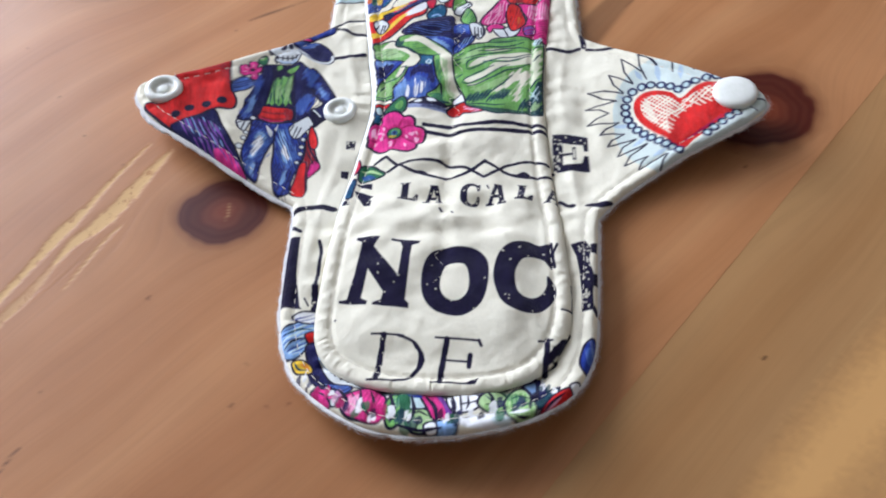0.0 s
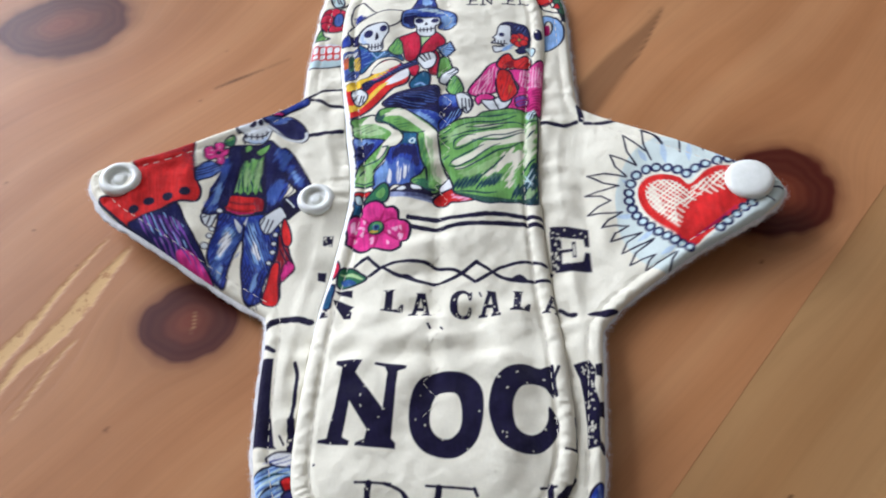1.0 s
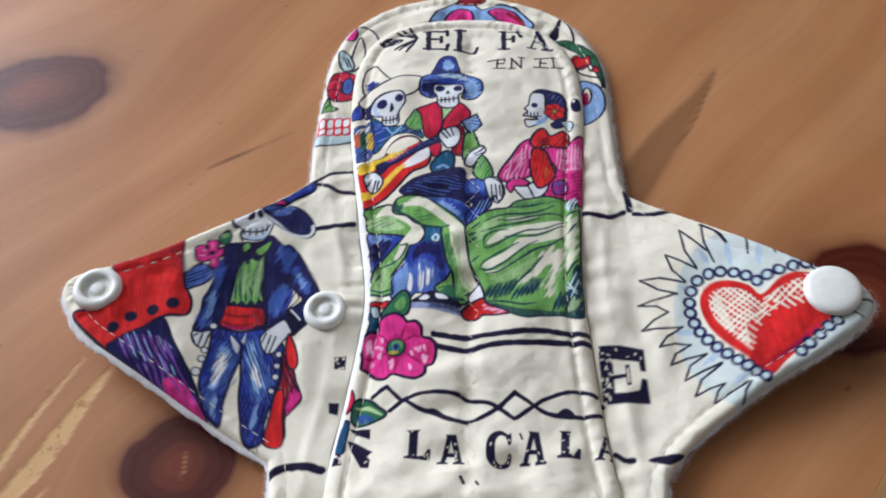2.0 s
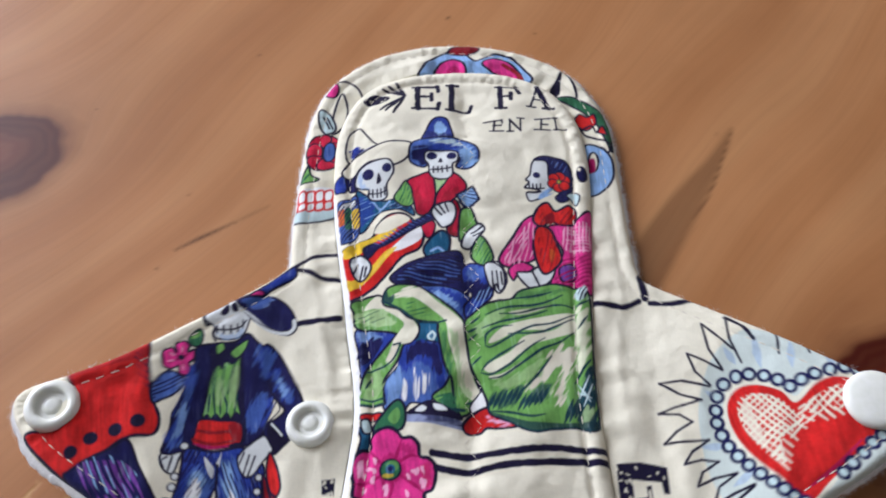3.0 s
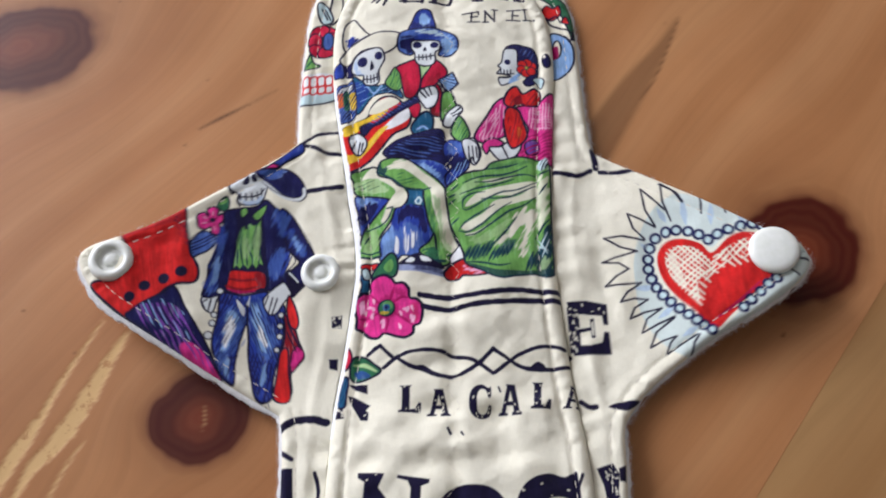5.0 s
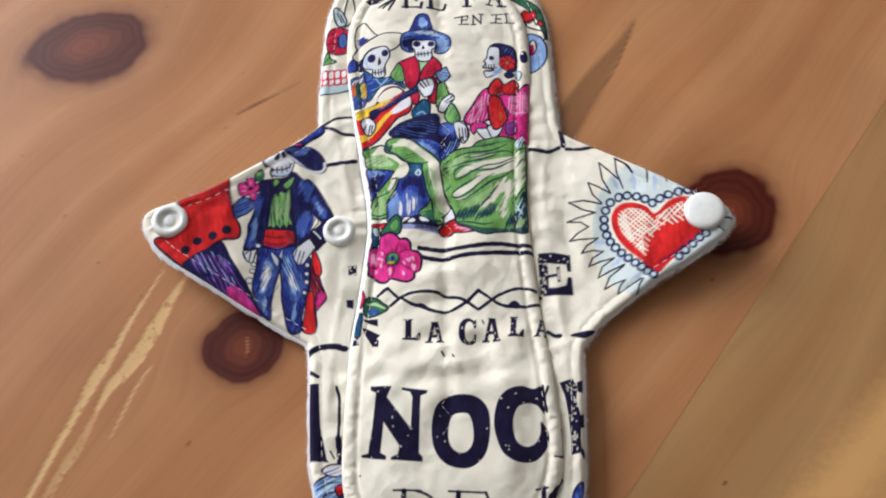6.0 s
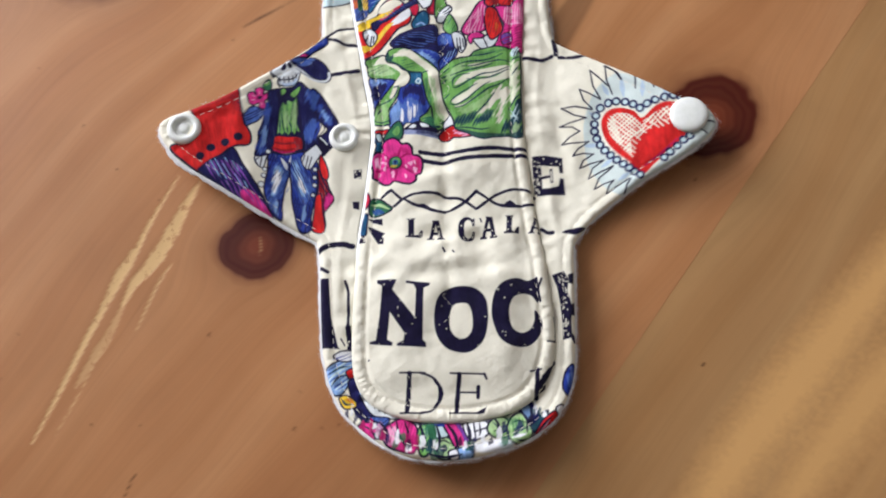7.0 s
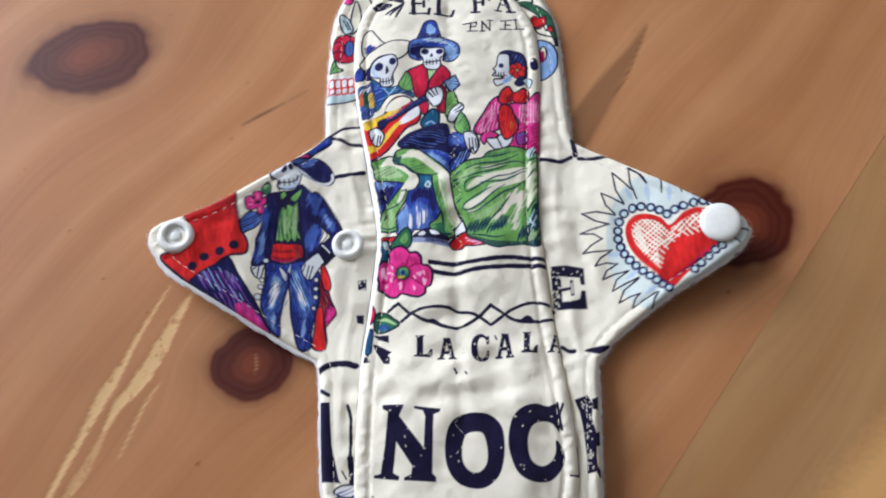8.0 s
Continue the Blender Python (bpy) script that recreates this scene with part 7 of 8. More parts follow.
body.stroke("deep_pink", 0.78, [(69.8, -13.7), (74.8, -10.5), (81, -5.4)], thin=0.5, amount=0.7)
body.oval("pale", 55.6, 4, 1.20, 1.22, 0.72, turn=-5, edge="navy")
body.oval("pale", 56.3, 7, 1.22, 1.20, 0.72, turn=-9, edge="navy")
body.oval("pale", 58, 9.5, 1.22, 1.22, 0.72, turn=-9, edge="navy")
body.oval("pale", 60.7, 10.9, 1.10, 1.30, 0.72, turn=-5, edge="navy")
body.oval("pale", 63.3, 11.1, 1.22, 1.22, 0.72, turn=-9, edge="navy")
body.oval("pale", 66.1, 10.4, 1.12, 1.22, 0.72, turn=-10, edge="navy")
body.oval("pale", 68.5, 9.1, 1.12, 1.22, 0.72, turn=-10, edge="navy")
body.oval("pale", 70.6, 7.4, 1.10, 1.22, 0.72, turn=-5, edge="navy")
body.oval("pale", 72.9, 8.5, 1.12, 1.22, 0.72, turn=-10, edge="navy")
body.oval("pale", 75.6, 9.4, 1.20, 1.22, 0.72, turn=-5, edge="navy")
body.oval("pale", 78.6, 9.9, 1.10, 1.22, 0.72, turn=-5, edge="navy")
body.oval("pale", 81.5, 10.2, 1.20, 1.22, 0.72, turn=-5, edge="navy")
body.oval("pale", 84, 9.4, 1.20, 1.24, 0.72, turn=-5, edge="navy")
body.oval("pale", 85.9, 7.4, 1.20, 1.22, 0.72, turn=-5, edge="navy")
body.oval("pale", 55.4, 1.3, 1.20, 1.22, 0.72, turn=-5, edge="navy")
body.oval("pale", 55.9, -1.4, 1.22, 1.22, 0.72, turn=-9, edge="navy")
body.oval("pale", 56.8, -3.8, 1.10, 1.20, 0.72, turn=-5, edge="navy")
body.oval("pale", 58.1, -6.1, 1.20, 1.22, 0.72, turn=-5, edge="navy")
body.oval("pale", 59.7, -8.2, 1.12, 1.12, 0.72, turn=-10, edge="navy")
body.oval("pale", 61.5, -10.2, 1.12, 1.10, 0.72, turn=-10, edge="navy")
body.oval("pale", 63.3, -12.1, 1.10, 1.10, 0.72, turn=-5, edge="navy")
body.oval("pale", 65, -13.8, 1.22, 1.12, 0.72, turn=-9, edge="navy")
body.oval("pale", 66.6, -15.3, 1.10, 1.12, 0.72, turn=-5, edge="navy")
body.oval("pale", 68.2, -16.6, 1.10, 1.12, 0.72, turn=-5, edge="navy")
body.oval("pale", 76.2, -11.6, 1.10, 1.12, 0.72, turn=-5, edge="navy")
body.oval("pale", 78.3, -9.8, 1.20, 1.22, 0.72, turn=-5, edge="navy")
body.oval("pale", 80.8, -7.9, 1.10, 1.12, 0.72, turn=-5, edge="navy")
body.oval("pale", 83, -6, 1.20, 1.12, 0.72, turn=-5, edge="navy")
body.oval("pale", 85.2, -4.6, 1.20, 1.22, 0.72, edge="navy")
body.stroke("ink", 0.59, [(90.7, 4.5), (93.8, 5.4)])
body.stroke("ink", 0.59, [(90.8, 0.5), (93.8, -0.2)])
body.stroke("ink", 0.59, [(89.2, -2.6), (90.8, -4)])

# lower end
body.stroke("ink", 2.0, [(-37.4, -37.3), (-34.2, -35.4), (-30.5, -34.9), (-26.1, -35.8)])
body.stroke("ink", 1.2, [(-37.2, -42.6), (-33.8, -44.7)])
body.fill("ink", [(-37, -46.8), (-33.4, -46.9), (-32.6, -59.5), (-30.4, -69.3), (-29.7, -70.1), (-36.5, -69.6)], smooth=False)
body.stroke("ink", 0.91, [(-28.2, -48.1), (-27.2, -52.4), (-27.2, -63.4)])
body.stroke("ink", 1.6, [(-27.2, -63.4), (-26.7, -70.5), (-26.6, -73)])
body.specks("cream", [(-30.1, -65), (-26.2, -65.2), (-26.6, -73.4), (-29.4, -72.9)], 10, 0.4, 41)
body.stroke("ink", 0.52, [(-29.5, -66.9), (-28.3, -69)])
body.fill("ink", [(37.2, -49.1), (41, -48), (42.3, -50.6), (41.6, -54.7), (42.6, -59.1), (42, -65.1), (42, -69.6), (39, -70.2), (39.3, -65.1), (39, -58.2), (38.4, -52.9)], smooth=False)
body.fill("ink", [(42.2, -49.2), (44.1, -48.5), (43.7, -52.4), (42.2, -52.2)], smooth=False)
body.fill("ink", [(42.3, -59.1), (43.6, -58.4), (43.4, -62.5), (42.1, -62.7)], smooth=False)
body.fill("ink", [(42.1, -68.1), (43.6, -70.4), (42.4, -71.5), (41.6, -69.9)], smooth=False)
body.specks("cream", [(38.6, -49.1), (41.8, -49), (41.8, -69.2), (39.3, -69.2)], 34, 0.4, 42)
body.stroke("ink", 1.9, [(35.5, -77.2), (33.8, -79.1), (31.9, -81.6), (30.7, -83.4)], thin=0.35)
body.stroke("ink", 0.7, [(30.5, -83.7), (31.8, -82.9), (32.3, -84.6), (30.8, -85.9)])
body.stroke("ink", 1.5, [(30.1, -83.4), (29.6, -87.8)], smooth=False)
body.stroke("navy", 3.2, [(-20.8, -83.4), (-18.2, -88.5), (-14.6, -90.5), (-10.6, -91.2), (-5.8, -93.2), (0.8, -94.1), (7.2, -93.8), (14.9, -93.2), (21.3, -90.7), (26.2, -87.2)], thin=0.2, amount=0.85)
body.fill("ltblue", [(-34.6, -77.6), (-32.5, -74.9), (-29, -73.6), (-25.5, -74.1), (-24.9, -77.7), (-26.9, -81), (-29.7, -84.4), (-32.8, -83.2)], 0.52)
body.hatch("blue", 30, 1.1, 0.4, [(-33.9, -77.3), (-29, -74), (-25.2, -75.9), (-30.1, -83.3)], 43, broken=0.4)
body.hatch("pale", 30, 1.3, 0.6, [(-33.9, -77.3), (-29, -74), (-25.2, -75.9), (-30.1, -83.3)], 44, broken=0.4)
body.fill("white", [(-31.8, -72.4), (-29.4, -70.8), (-25.5, -70.9), (-24.8, -73.5), (-29, -74)], 0.52)
body.hatch("blue", 20, 1.0, 0.4, [(-32.2, -72.8), (-25.5, -71.3), (-24.5, -74.2), (-30.8, -75.3)], 45, broken=0.4)
body.fill("red", [(-28, -77.5), (-25.9, -76.2), (-24.2, -78.4), (-25.9, -80.4)], 0.52)
body.fill("navy", [(-27.3, -80.3), (-24.5, -79.1), (-21.8, -83), (-19.7, -88.6), (-21.3, -93.1), (-24.5, -90.6), (-26.3, -85.2)], 0.52)
body.fill("yellow", [(-30.1, -85.4), (-27.6, -84.5), (-24.9, -86.7), (-25.2, -88.4), (-28.3, -88.6)], 0.52)
body.fill("orange", [(-28, -85.8), (-26.3, -85.6), (-25.6, -87.3)], amount=0.7)
body.fill("ink", [(-26.2, -88.4), (-22.8, -89.2), (-23.8, -90.9)])
body.fill("bone", [(-23.9, -83.6), (-20.4, -83.4), (-17, -87), (-12.9, -89.6), (-10.8, -91.8), (-16.3, -92.3), (-20.7, -90)], 0.52)
body.fill("ltblue", [(-23.9, -83.6), (-21.1, -82.7), (-19, -85.5), (-22.1, -85.7)], amount=0.8)
body.stroke("ink", 0.52, [(-20.4, -86.9), (-17, -88.8), (-11.9, -90)])
body.stroke("ink", 0.52, [(-19.6, -86.6), (-19.2, -88.8)])
body.stroke("ink", 0.52, [(-18.2, -87.3), (-17.8, -89.6)])
body.stroke("ink", 0.52, [(-16.5, -88.1), (-16.1, -90.4)])
body.stroke("ink", 0.52, [(-14.8, -88.5), (-14.4, -90.8)])
body.fill("steel", [(-21.7, -91.7), (-18.3, -91.5), (-14.6, -92.4), (-17.5, -96.4), (-19.6, -96)], 0.52)
body.hatch("navy", 40, 1, 0.5, [(-21.7, -91.7), (-14.6, -92.4), (-17.5, -96.4)], 46)
body.fill("pink", [(-24.3, -94.1), (-20.6, -93.2), (-18.2, -96.1), (-19.5, -98.4), (-22.2, -96.9)], 0.58)
body.fill("bone", [(-18.9, -96.4), (-17.2, -96.1), (-17.2, -98.2), (-18.8, -98.1)], 0.52)
body.fill("pink", [(-16.9, -96.5), (-14.9, -94.1), (-10.8, -92.2), (-7.1, -94.4), (-6.1, -98.6), (-7.5, -102.9), (-11.8, -102.1), (-15.5, -100.3)], 0.65)
body.fill("ltpink", [(-16.5, -96.8), (-12.8, -95.6), (-12.8, -100), (-15.5, -99.9)], amount=0.6)
body.hatch("deep_pink", 80, 1.1, 0.4, [(-14.5, -94.8), (-7.8, -94.1), (-6.8, -102), (-13.8, -101)], 47)
body.fill("deep_pink", [(-12.1, -99.4), (-7.8, -98.9), (-7.2, -102.9), (-11.8, -102.1)], amount=0.5)
body.fill("green", [(-6.5, -97.6), (-5.1, -94.5), (-2.4, -95.3), (-1.5, -98.8), (-2.6, -103.1), (-5.5, -103.7)], 0.65)
body.hatch("dkgreen", 60, 1, 0.6, [(-6.5, -97.6), (-2.4, -95.3), (-1.9, -101.2), (-5.2, -102.7)], 48)
body.fill("ltgreen", [(-2.2, -99.8), (0.5, -98.2), (3.8, -99.7), (5, -104.1), (0, -104.9)], 0.58)
body.fill("dkgreen", [(-2.2, -102.8), (-0.2, -102.6), (-0.6, -105.2), (-2.6, -104.8)], amount=0.8)
body.fill("pale", [(-3.4, -93.9), (0.6, -94.1), (2.9, -98), (-0.1, -98.9), (-2.1, -97.8)], 0.52)
body.fill("pink", [(1.3, -94.1), (5.4, -93.9), (7.5, -98.5), (8.1, -101.9), (4.8, -101.8), (2.9, -98)], 0.58)
body.stroke("purple", 1.2, [(5.3, -94.3), (7.5, -98.2), (8.7, -102.6)])
body.stroke("blue", 1.0, [(-2.1, -94.7), (1.3, -94.8)])
body.fill("ltblue", [(4.7, -102.4), (8.1, -101.9), (10, -103.3), (9.2, -105.2), (4.9, -105.7)], 0.52)
body.fill("white", [(2.7, -103), (5.1, -102.4), (5.6, -105.1), (3.3, -105.3)], 0.52)
body.fill("white", [(7.4, -94.4), (13.4, -93.9), (15, -96.4), (13.8, -98.8), (9.1, -99.6)], 0.52)
body.stroke("ink", 0.52, [(10.4, -94.8), (10.8, -99)])
body.stroke("ink", 0.52, [(10.6, -97.3), (14.7, -96.1)])
body.fill("white", [(9.8, -101), (17.1, -99.9), (22, -101.5), (18.5, -103.3), (11.3, -103.4)])
body.fill("pale", [(17.7, -101), (21, -100.4), (21.6, -102.1), (18.6, -102.7)], amount=0.7)
body.fill("ltgreen", [(14.3, -96.4), (16.1, -93.7), (19.5, -93.1), (21.4, -95.6), (20.8, -98.4), (17.8, -99.6), (15.2, -98.5)], 0.65)
body.fill("green", [(15.9, -97.5), (20.7, -96), (20.5, -98.7), (17.4, -99.6)], amount=0.6)
body.fill("ltgreen", [(21.2, -93.9), (24.3, -91.9), (26.8, -94.5), (27.5, -98.7), (25.2, -101.6), (21.7, -100.8), (20.2, -97.7)], 0.65)
body.hatch("green", 90, 1.1, 0.6, [(21.5, -94.3), (26.5, -94.1), (26.7, -100), (21.4, -99.8)], 49)
body.stroke("white", 1.04, [(21.8, -99.4), (25.5, -98.6)], thin=0.5)
body.fill("navy", [(23.5, -89.8), (27, -87.8), (28.9, -89.7), (29.9, -93.6), (28, -96.6), (25.9, -93.4)], 0.52)
body.fill("ltblue", [(24.8, -90.5), (27.2, -89.6), (27.2, -93.5), (25.8, -94.1)], amount=0.7)
body.fill("deep", [(27.1, -94.9), (29.9, -93.2), (32.8, -91.6), (31.5, -94.7), (28.2, -98.3)], 0.52)
body.fill("red", [(26.9, -101.7), (29.3, -97), (31.9, -93.7), (35.5, -91.7), (35.6, -94.2), (32.6, -97.2), (28.9, -101.1)], 0.52)
body.stroke("ltpink", 0.91, [(29.5, -98.1), (32.8, -94.7)], thin=0.5)
body.fill("white", [(35.2, -91), (37.3, -90), (37.8, -91.5), (36, -93.1)], 0.52)
body.fill("blue", [(37.8, -84.5), (39.2, -79.7), (41.8, -78.1), (41.5, -85.7), (39.3, -87.3)], 0.58)
body.fill("steel", [(39.5, -81.1), (41.2, -80.5), (40.9, -84.3), (39.5, -84.5)], amount=0.8)


# finer drawn lines on the scarf, the sleeve and the lower end
core.hatch("dkred", 60, 1.0, 0.35, [(21.7, 54.2), (30.7, 55.4), (29.9, 51.9), (22.8, 51)], 112, broken=0.4)
core.hatch("dkred", 75, 1.0, 0.35, [(21.9, 49.5), (25, 49.4), (26.4, 41.7), (22.6, 38.9)], 113, broken=0.4)
core.hatch("ltpink", 80, 1.1, 0.4, [(13.2, 42.3), (20.2, 51.8), (20.9, 46.5), (19.5, 42), (15.1, 40.4)], 117, broken=0.5)
body.stroke("deep", 0.65, [(-33.2, -78), (-30.1, -76), (-26.6, -75.5)], thin=0.7)
body.stroke("ink", 0.65, [(-32.5, -81.5), (-30.1, -78.8), (-27.6, -78.2)], thin=0.7)
body.stroke("ink", 0.65, [(-23, -93.8), (-20.2, -95.6), (-18.8, -98.1)], thin=0.7)
body.stroke("deep", 0.65, [(-14.5, -94.1), (-12.8, -97.3), (-13.8, -100.7)], thin=0.7)
body.stroke("ink", 0.65, [(-10.2, -93.3), (-9.1, -97.1), (-10.1, -101.8)], thin=0.7)
body.stroke("ink", 0.65, [(-5.4, -95.2), (-4.1, -98.7), (-4.9, -102.7)], thin=0.7)
body.stroke("deep", 0.65, [(-3.1, -96.7), (-2.5, -99.8), (-3.5, -103.1)], thin=0.7)
body.stroke("ink", 0.65, [(-1.2, -101.2), (1.2, -99.6), (3.5, -100.7)], thin=0.7)
body.stroke("ink", 0.65, [(2.6, -94.9), (4.5, -98), (5.4, -101.5)], thin=0.7)
body.stroke("deep", 0.65, [(16.1, -94.7), (18, -96.2), (20.4, -95.6)], thin=0.7)
body.stroke("ink", 0.65, [(16.3, -97.2), (18.5, -97.9), (20.6, -97)], thin=0.7)
body.stroke("ink", 0.65, [(21.8, -95), (23.8, -94.4), (26.1, -95.2)], thin=0.7)
body.stroke("deep", 0.65, [(21.9, -97.1), (24.3, -96.5), (26.9, -97.3)], thin=0.7)
body.stroke("ink", 0.65, [(22.1, -99.8), (24, -100.5), (26, -100)], thin=0.7)
body.stroke("ink", 0.65, [(28.8, -99), (31, -96.1), (34, -93.4)], thin=0.7)
body.stroke("deep", 0.65, [(-29.4, -85.4), (-28, -87.2), (-25.6, -87.3)], thin=0.7)
body.stroke("ink", 0.65, [(8.3, -95.8), (8.9, -98.2), (8.5, -99.2)], thin=0.7)
body.stroke("ink", 0.65, [(12.1, -94.6), (12.3, -97), (11.9, -98.7)], thin=0.7)

body.wash("ltpink", 70, [(-19.2, -95.2), (-17.5, -93.4), (-16.1, -97.2), (-17.8, -97.7)], 150, amount=0.6)
body.wash("deep_pink", 70, [(-10.9, -98.4), (-6.6, -97.5), (-5.9, -101.6), (-9.2, -102)], 151, amount=0.7)
body.wash("ltpink", 80, [(-15.1, -96), (-13.1, -95.1), (-12.2, -99.8), (-13.6, -100.1)], 152, amount=0.7)
body.wash("dkgreen", 70, [(-4.3, -94.9), (-1.5, -94.9), (-0.3, -99.1), (-2.3, -99.9)], 153)
body.wash("white", 60, [(-3.1, -100.8), (-1, -99.9), (-1.3, -102.7)], 154, amount=0.8)
body.wash("dkgreen", 40, [(20, -92.8), (24.4, -94.4), (26, -96.9), (21.9, -96.5)], 155, amount=0.6)
body.wash("deep", 60, [(-1.1, -101.8), (0.7, -100.7), (1.5, -103.7), (0.1, -104.5)], 156, amount=0.8)
body.stroke("ink", 0.9, [(-17.5, -93.4), (-15.5, -96), (-15.6, -98.9)], thin=0.5)
body.stroke("ink", 0.9, [(-12.6, -93.3), (-11.7, -97.6), (-9.7, -100.9)], thin=0.5)
body.stroke("ink", 0.9, [(-6.1, -93.2), (-4.7, -97.5), (-4.9, -101.3)], thin=0.5)
body.stroke("ink", 0.9, [(-0.7, -94.8), (0.2, -99.1), (-0.8, -102.7)], thin=0.5)
body.stroke("ink", 0.9, [(2.7, -94.8), (4.9, -98.2), (5.4, -102.2)], thin=0.5)
body.stroke("ink", 0.9, [(8.5, -94.7), (9.3, -98.1), (8.8, -101.3)], thin=0.5)
body.stroke("ink", 0.9, [(16.1, -92.8), (17.7, -95.4), (17.2, -98.8)], thin=0.5)
body.stroke("ink", 0.9, [(24.5, -91), (26.3, -94.4), (26, -98.1)], thin=0.5)
body.stroke("ink", 0.9, [(-23.8, -90.3), (-20.3, -92.6), (-17.5, -93.4)], thin=0.5)
body.stroke("ink", 0.9, [(-3.5, -103.4), (1.6, -104.5), (6.5, -103.9)], thin=0.5)

rnd = random.Random(12)
for k in range(46):
    a = radians(rnd.uniform(206, 326))
    cx, cy = 3 + 33.5 * math.cos(a) + rnd.uniform(-1.5, 1.5), -76 + 25.5 * math.sin(a) + rnd.uniform(-2.2, 1.6)
    w, h = rnd.uniform(0.4, 0.9), rnd.uniform(0.9, 2.2)
    body.wash(rnd.choice(("ink", "ink", "navy", "navy", "deep", "white", "deep_pink", "dkgreen")), rnd.uniform(40, 130),
              [(cx - w, cy - h), (cx + w, cy - h * 0.6), (cx + w * 0.7, cy + h), (cx - w * 0.8, cy + h * 0.7)], 200 + k, feather=0.3, amount=0.85)

for sheet in (core, body):
    sheet.brushed()

# ---- the pad's layers, put together ----
pad = tagged(new("cloth_pad"), "cream cotton cloth pad with colourful print and white snaps", "cloth pad")

body_ob = finish("winged_body", body.mesh("winged_body", body_height(body.x, body.y), "print"), COTTON, pad, "cream printed cotton with two pointed wings")
core_ob = finish("padded_core", core.mesh("padded_core", core_height(core.x, core.y), "print"), COTTON, pad, "quilted cream cotton panel printed with coloured figures and dark lettering")


def fleece():
    """The fleece backing: a soft sheet a little wider than the cotton, seen along its rim."""
    q, w, inw = even(BODY, 0.8)
    wide = 0.55 + 0.35 * bumps(q[:, 0], q[:, 1], 2.3, 31) + 0.2 * bumps(q[:, 0], q[:, 1], 0.9, 32)
    wide = wide + 0.2 * step(-10, -60, q[:, 1]) * step(20, -20, q[:, 0]) + 0.7 * step(-38, -46, q[:, 0]) * step(6, -2, q[:, 1])
    wide = wide * (1 - 0.75 * step(-0.1, 0.35, -inw[:, 1]) * step(46, 40, q[:, 1]))
    n = len(q)
    rings = []
    for out, up in ((-6.0, -1.6), (-1.2, -1.5), (0.45, -1.55), (1.0, -1.9), (1.0, -2.3), (0.4, -2.75), (-2.0, -2.9), (-6.0, -2.9)):
        k = out * wide if out > 0 else np.full(n, out)
        x, y = q[:, 0] - inw[:, 0] * k, q[:, 1] - inw[:, 1] * k
        rings.append(np.stack([x, y, np.maximum(lie(x, y) + up + 0.12 * bumps(x * 3, y * 3, 2.0, 33 + len(rings)), 0.06)], 1))
    co = np.vstack(rings) * MM
    faces = [(r * n + i, r * n + (i + 1) % n, (r + 1) * n + (i + 1) % n, (r + 1) * n + i) for r in range(len(rings) - 1) for i in range(n)]
    # the underside, closed
    ux, uy = rows_between(BODY_L, BODY_R, 1.6, 110)
    uz = np.maximum(lie(ux, uy) - 2.85, 0.06)
    k, (r, c) = len(co), ux.shape
    co = np.vstack([co, np.stack([ux, uy, uz], -1).reshape(-1, 3) * MM])
    faces += [(k + i * c + j, k + (i + 1) * c + j, k + (i + 1) * c + j + 1, k + i * c + j + 1) for i in range(r - 1) for j in range(c - 1)]
    me = bpy.data.meshes.new("fleece_backing")
    me.from_pydata(co.tolist(), [], faces)
    return finish("fleece_backing", me, FLEECE, pad, "fuzzy white fleece backing that shows along the rim")


def fleece_fibres(count):
    r = np.random.RandomState(7)
    q, w, inw = even(BODY, 0.25)
    pick = r.randint(0, len(q), count)
    pick = pick[(inw[pick, 1] > -0.2) | (q[pick, 1] > 44) | (r.rand(count) < 0.12)]
    count = len(pick)
    p, out = q[pick], -inw[pick]
    side = w[pick]
    z = lie(p[:, 0], p[:, 1]) - 1.5 - 1.2 * r.rand(count)
    root = np.stack([p[:, 0] + out[:, 0] * 0.5, p[:, 1] + out[:, 1] * 0.5, np.maximum(z, 0.2)], 1)
    long = 0.35 + 1.1 * r.rand(count) ** 2.5
    skew = r.normal(0, 0.7, count)
    tip = root + np.stack([(out[:, 0] + side[:, 0] * skew) * long, (out[:, 1] + side[:, 1] * skew) * long, r.normal(0, 0.35, count) * long], 1)
    tip[:, 2] = np.maximum(tip[:, 2], 0.1)
    half = np.stack([side[:, 0], side[:, 1], np.zeros(count)], 1) * 0.035
    co = np.stack([root - half, root + half, tip], 1).reshape(-1, 3) * MM
    me = bpy.data.meshes.new("fleece_fuzz")
    me.from_pydata(co.tolist(), [], np.arange(count * 3).reshape(-1, 3).tolist())
    return tagged(finish("fleece_fuzz", me, FLEECE, pad), kind="stuff")


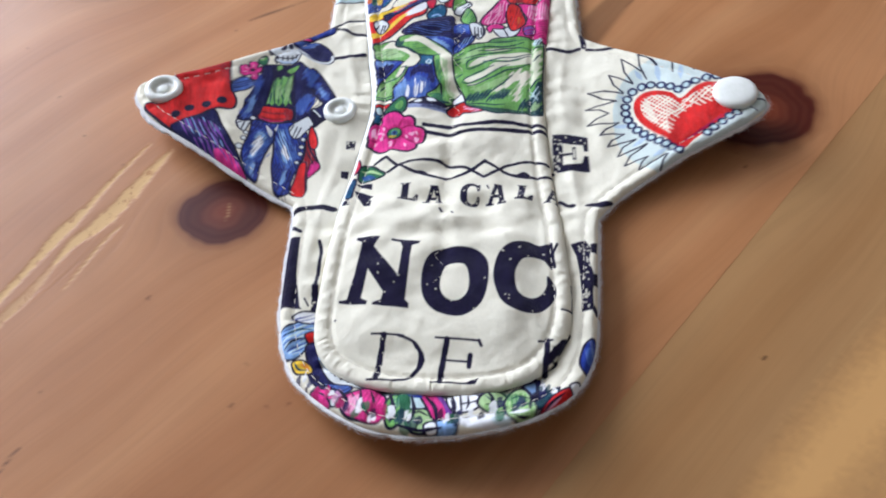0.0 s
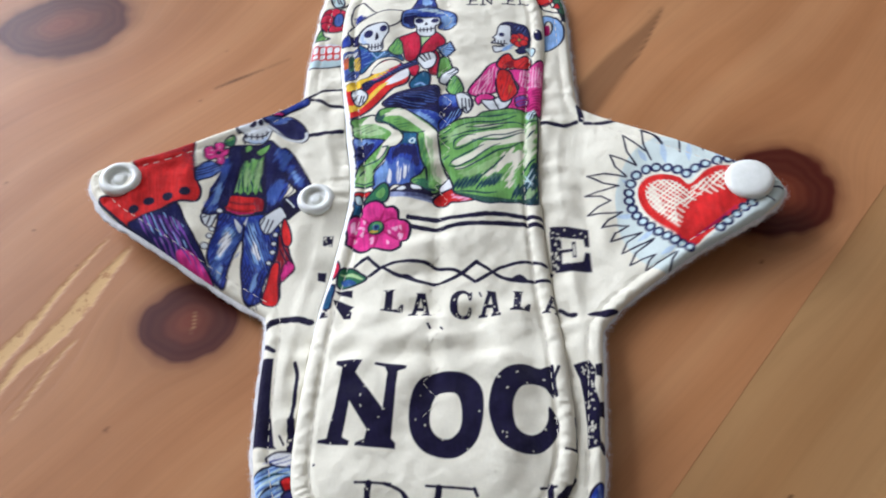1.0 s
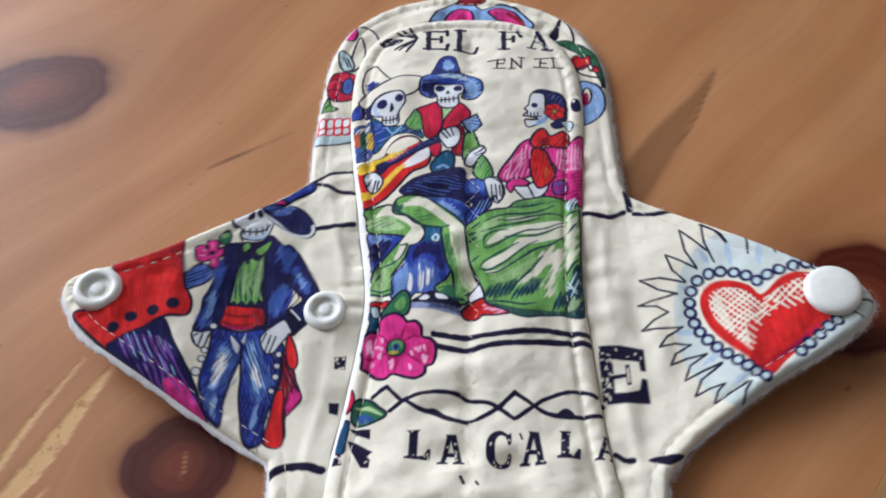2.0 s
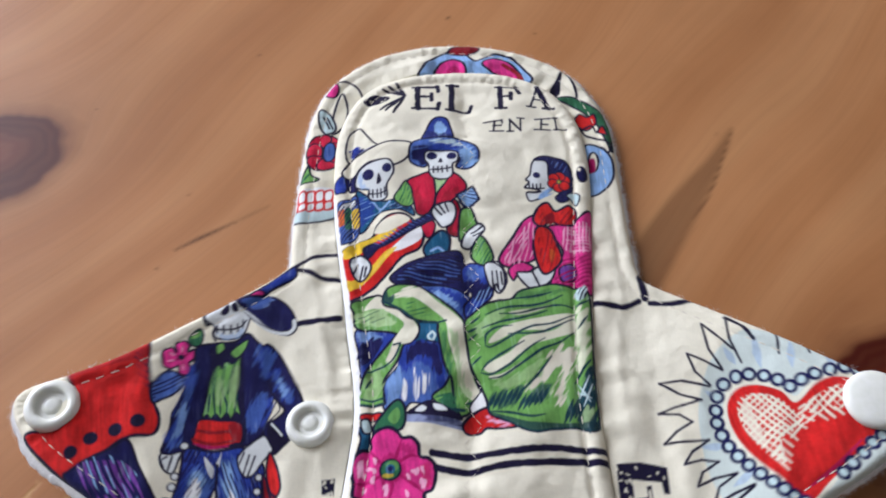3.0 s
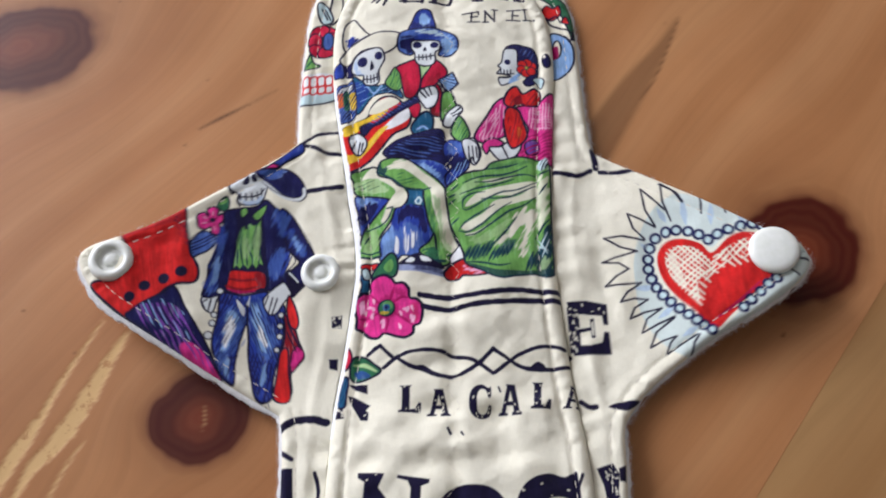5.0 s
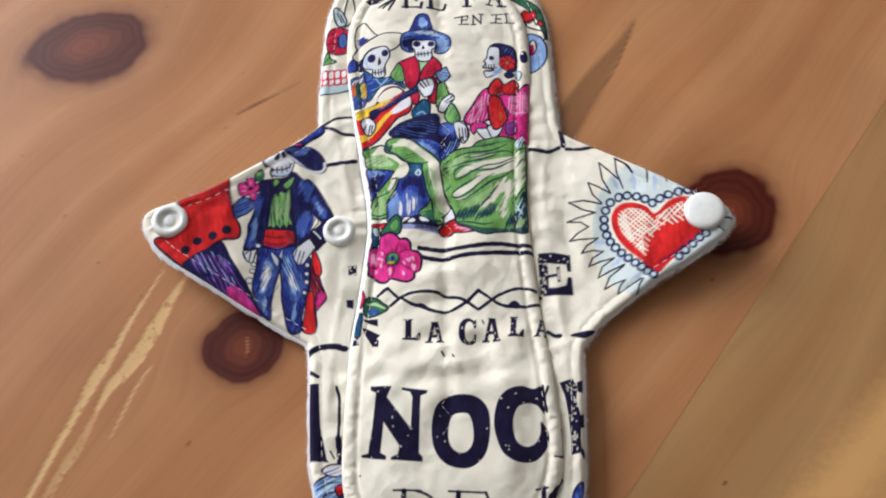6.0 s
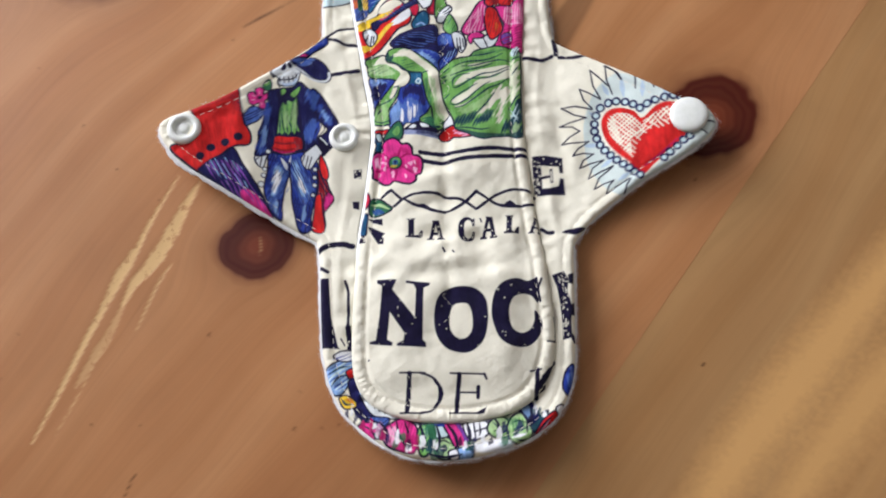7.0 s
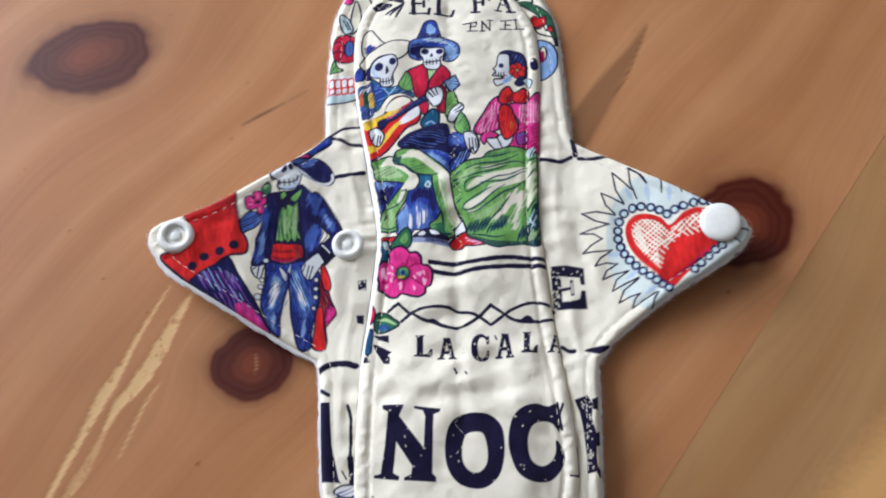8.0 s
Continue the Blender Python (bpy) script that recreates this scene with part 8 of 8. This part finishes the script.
def stitches(name, mids, ways, long, wide, height, label, lift=0.03):
    """Single stitches of thread, each a short rounded bar that dips into the cloth at both ends."""
    co, faces = [], []
    prof = ((-0.5, 0.5, -0.08), (-0.3, 0.9, 0.02), (0.0, 1.0, 0.05), (0.3, 0.9, 0.02), (0.5, 0.5, -0.08))
    mids, ways = np.array(mids), np.array(ways)
    pts = np.stack([mids + ways * (long * t) for t, _, _ in prof], 1)
    zz = height(pts[..., 0].ravel(), pts[..., 1].ravel()).reshape(pts.shape[:2])
    for m, (px, w) in enumerate(zip(pts, ways)):
        sx, sy = -w[1] * wide / 2, w[0] * wide / 2
        b = len(co)
        for k, (_, fat, up) in enumerate(prof):
            x, y, z = px[k, 0], px[k, 1], zz[m, k] + lift + up
            co += [(x - sx * fat, y - sy * fat, z - 0.12), (x - sx * fat * 0.5, y - sy * fat * 0.5, z + 0.06), (x + sx * fat * 0.5, y + sy * fat * 0.5, z + 0.06), (x + sx * fat, y + sy * fat, z - 0.12)]
        for k in range(len(prof) - 1):
            for j in range(3):
                faces.append((b + 4 * k + j, b + 4 * k + j + 1, b + 4 * k + j + 5, b + 4 * k + j + 4))
    me = bpy.data.meshes.new(name)
    me.from_pydata((np.array(co) * MM).tolist(), [], faces)
    return finish(name, me, THREAD, pad, label)


def snap(name, profile, x, y, z, label, tilt, material=PLASTIC, parent=None):
    """A turned plastic snap part from its profile of radius and height (mm)."""
    bm = bmesh.new()
    seg = 48
    rings = []
    for r, h in profile:
        if r == 0:
            rings.append([bm.verts.new((0, 0, h * MM))])
        else:
            rings.append([bm.verts.new((r * MM * math.cos(2 * math.pi * k / seg), r * MM * math.sin(2 * math.pi * k / seg), h * MM)) for k in range(seg)])
    for a, b in zip(rings[:-1], rings[1:]):
        for k in range(seg):
            k2 = (k + 1) % seg
            if len(a) == 1:
                bm.faces.new((a[0], b[k], b[k2]))
            else:
                bm.faces.new((a[k], b[k], b[k2], a[k2]))
    bmesh.ops.recalc_face_normals(bm, faces=bm.faces[:])
    ob = part(name, bm, material, parent or pad, label)
    ob.matrix_basis = pose(x * MM, y * MM, z * MM, *tilt) if parent is None else Matrix.Identity(4)
    return ob


fleece()
fleece_fibres(9000)
q, w, inw = even(BODY, 2.9)
stitches("edge_stitching", q + inw * 3.7, w, 1.8, 0.25, body_height, "cream thread topstitching round the edge")
q, w, inw = even(CORE, 2.9)
stitches("core_stitching", q + inw * 4.3, w, 1.8, 0.25, core_height, "cream thread stitching round the padded panel")
# each leg of the zigzag is three short stitches
zy = np.arange(-64, 97, 4.4)
zx = zigzag_x(zy) + np.where(np.arange(len(zy)) % 2, 1.9, -1.9)
legs = np.stack([np.diff(zx), np.diff(zy)], 1)
zm = np.concatenate([np.stack([zx[:-1], zy[:-1]], 1) + legs * k for k in (1 / 6, 3 / 6, 5 / 6)])
zw = np.concatenate([legs / np.hypot(*legs.T)[:, None]] * 3)
stitches("zigzag_stitching", zm, zw, 1.5, 0.16, core_height, "thin zigzag quilting thread", 0.02)

RING = ((2.0, 0.35), (3.0, 0.35), (3.2, 0.5), (3.35, 1.15), (3.75, 1.48), (4.3, 1.55), (4.9, 1.4), (5.45, 0.95), (5.7, 0.4), (5.7, -0.3))
STUD = ((0, 0.85), (1.0, 0.85), (1.45, 0.72), (1.65, 0.45), (2.05, 0.35), (2.05, 0.0))
CAP = ((0, 1.95), (2.5, 1.9), (4.6, 1.72), (5.6, 1.45), (6.1, 1.0), (6.25, 0.4), (6.2, -0.4))
for sx, sy, tilt, size in ((-81.6, 6.5, (0, 5, 0), 1.0), (-28.9, 3.8, (0, 0, 0), 0.9)):
    ring = snap("snap_socket", tuple((r * size, h * size) for r, h in RING), sx, sy, float(body_height(np.array([sx]), np.array([sy]))[0]) - 0.1, "white plastic snap socket ring", tilt)
    snap("socket_stud", tuple((r * size, h * size) for r, h in STUD), 0, 0, 0, "", (0, 0, 0), parent=ring)
snap("snap_cap", CAP, 85.6, 2.6, float(body_height(np.array([85.6]), np.array([2.6]))[0]), "smooth domed white plastic snap cap", (0, -5, 0))
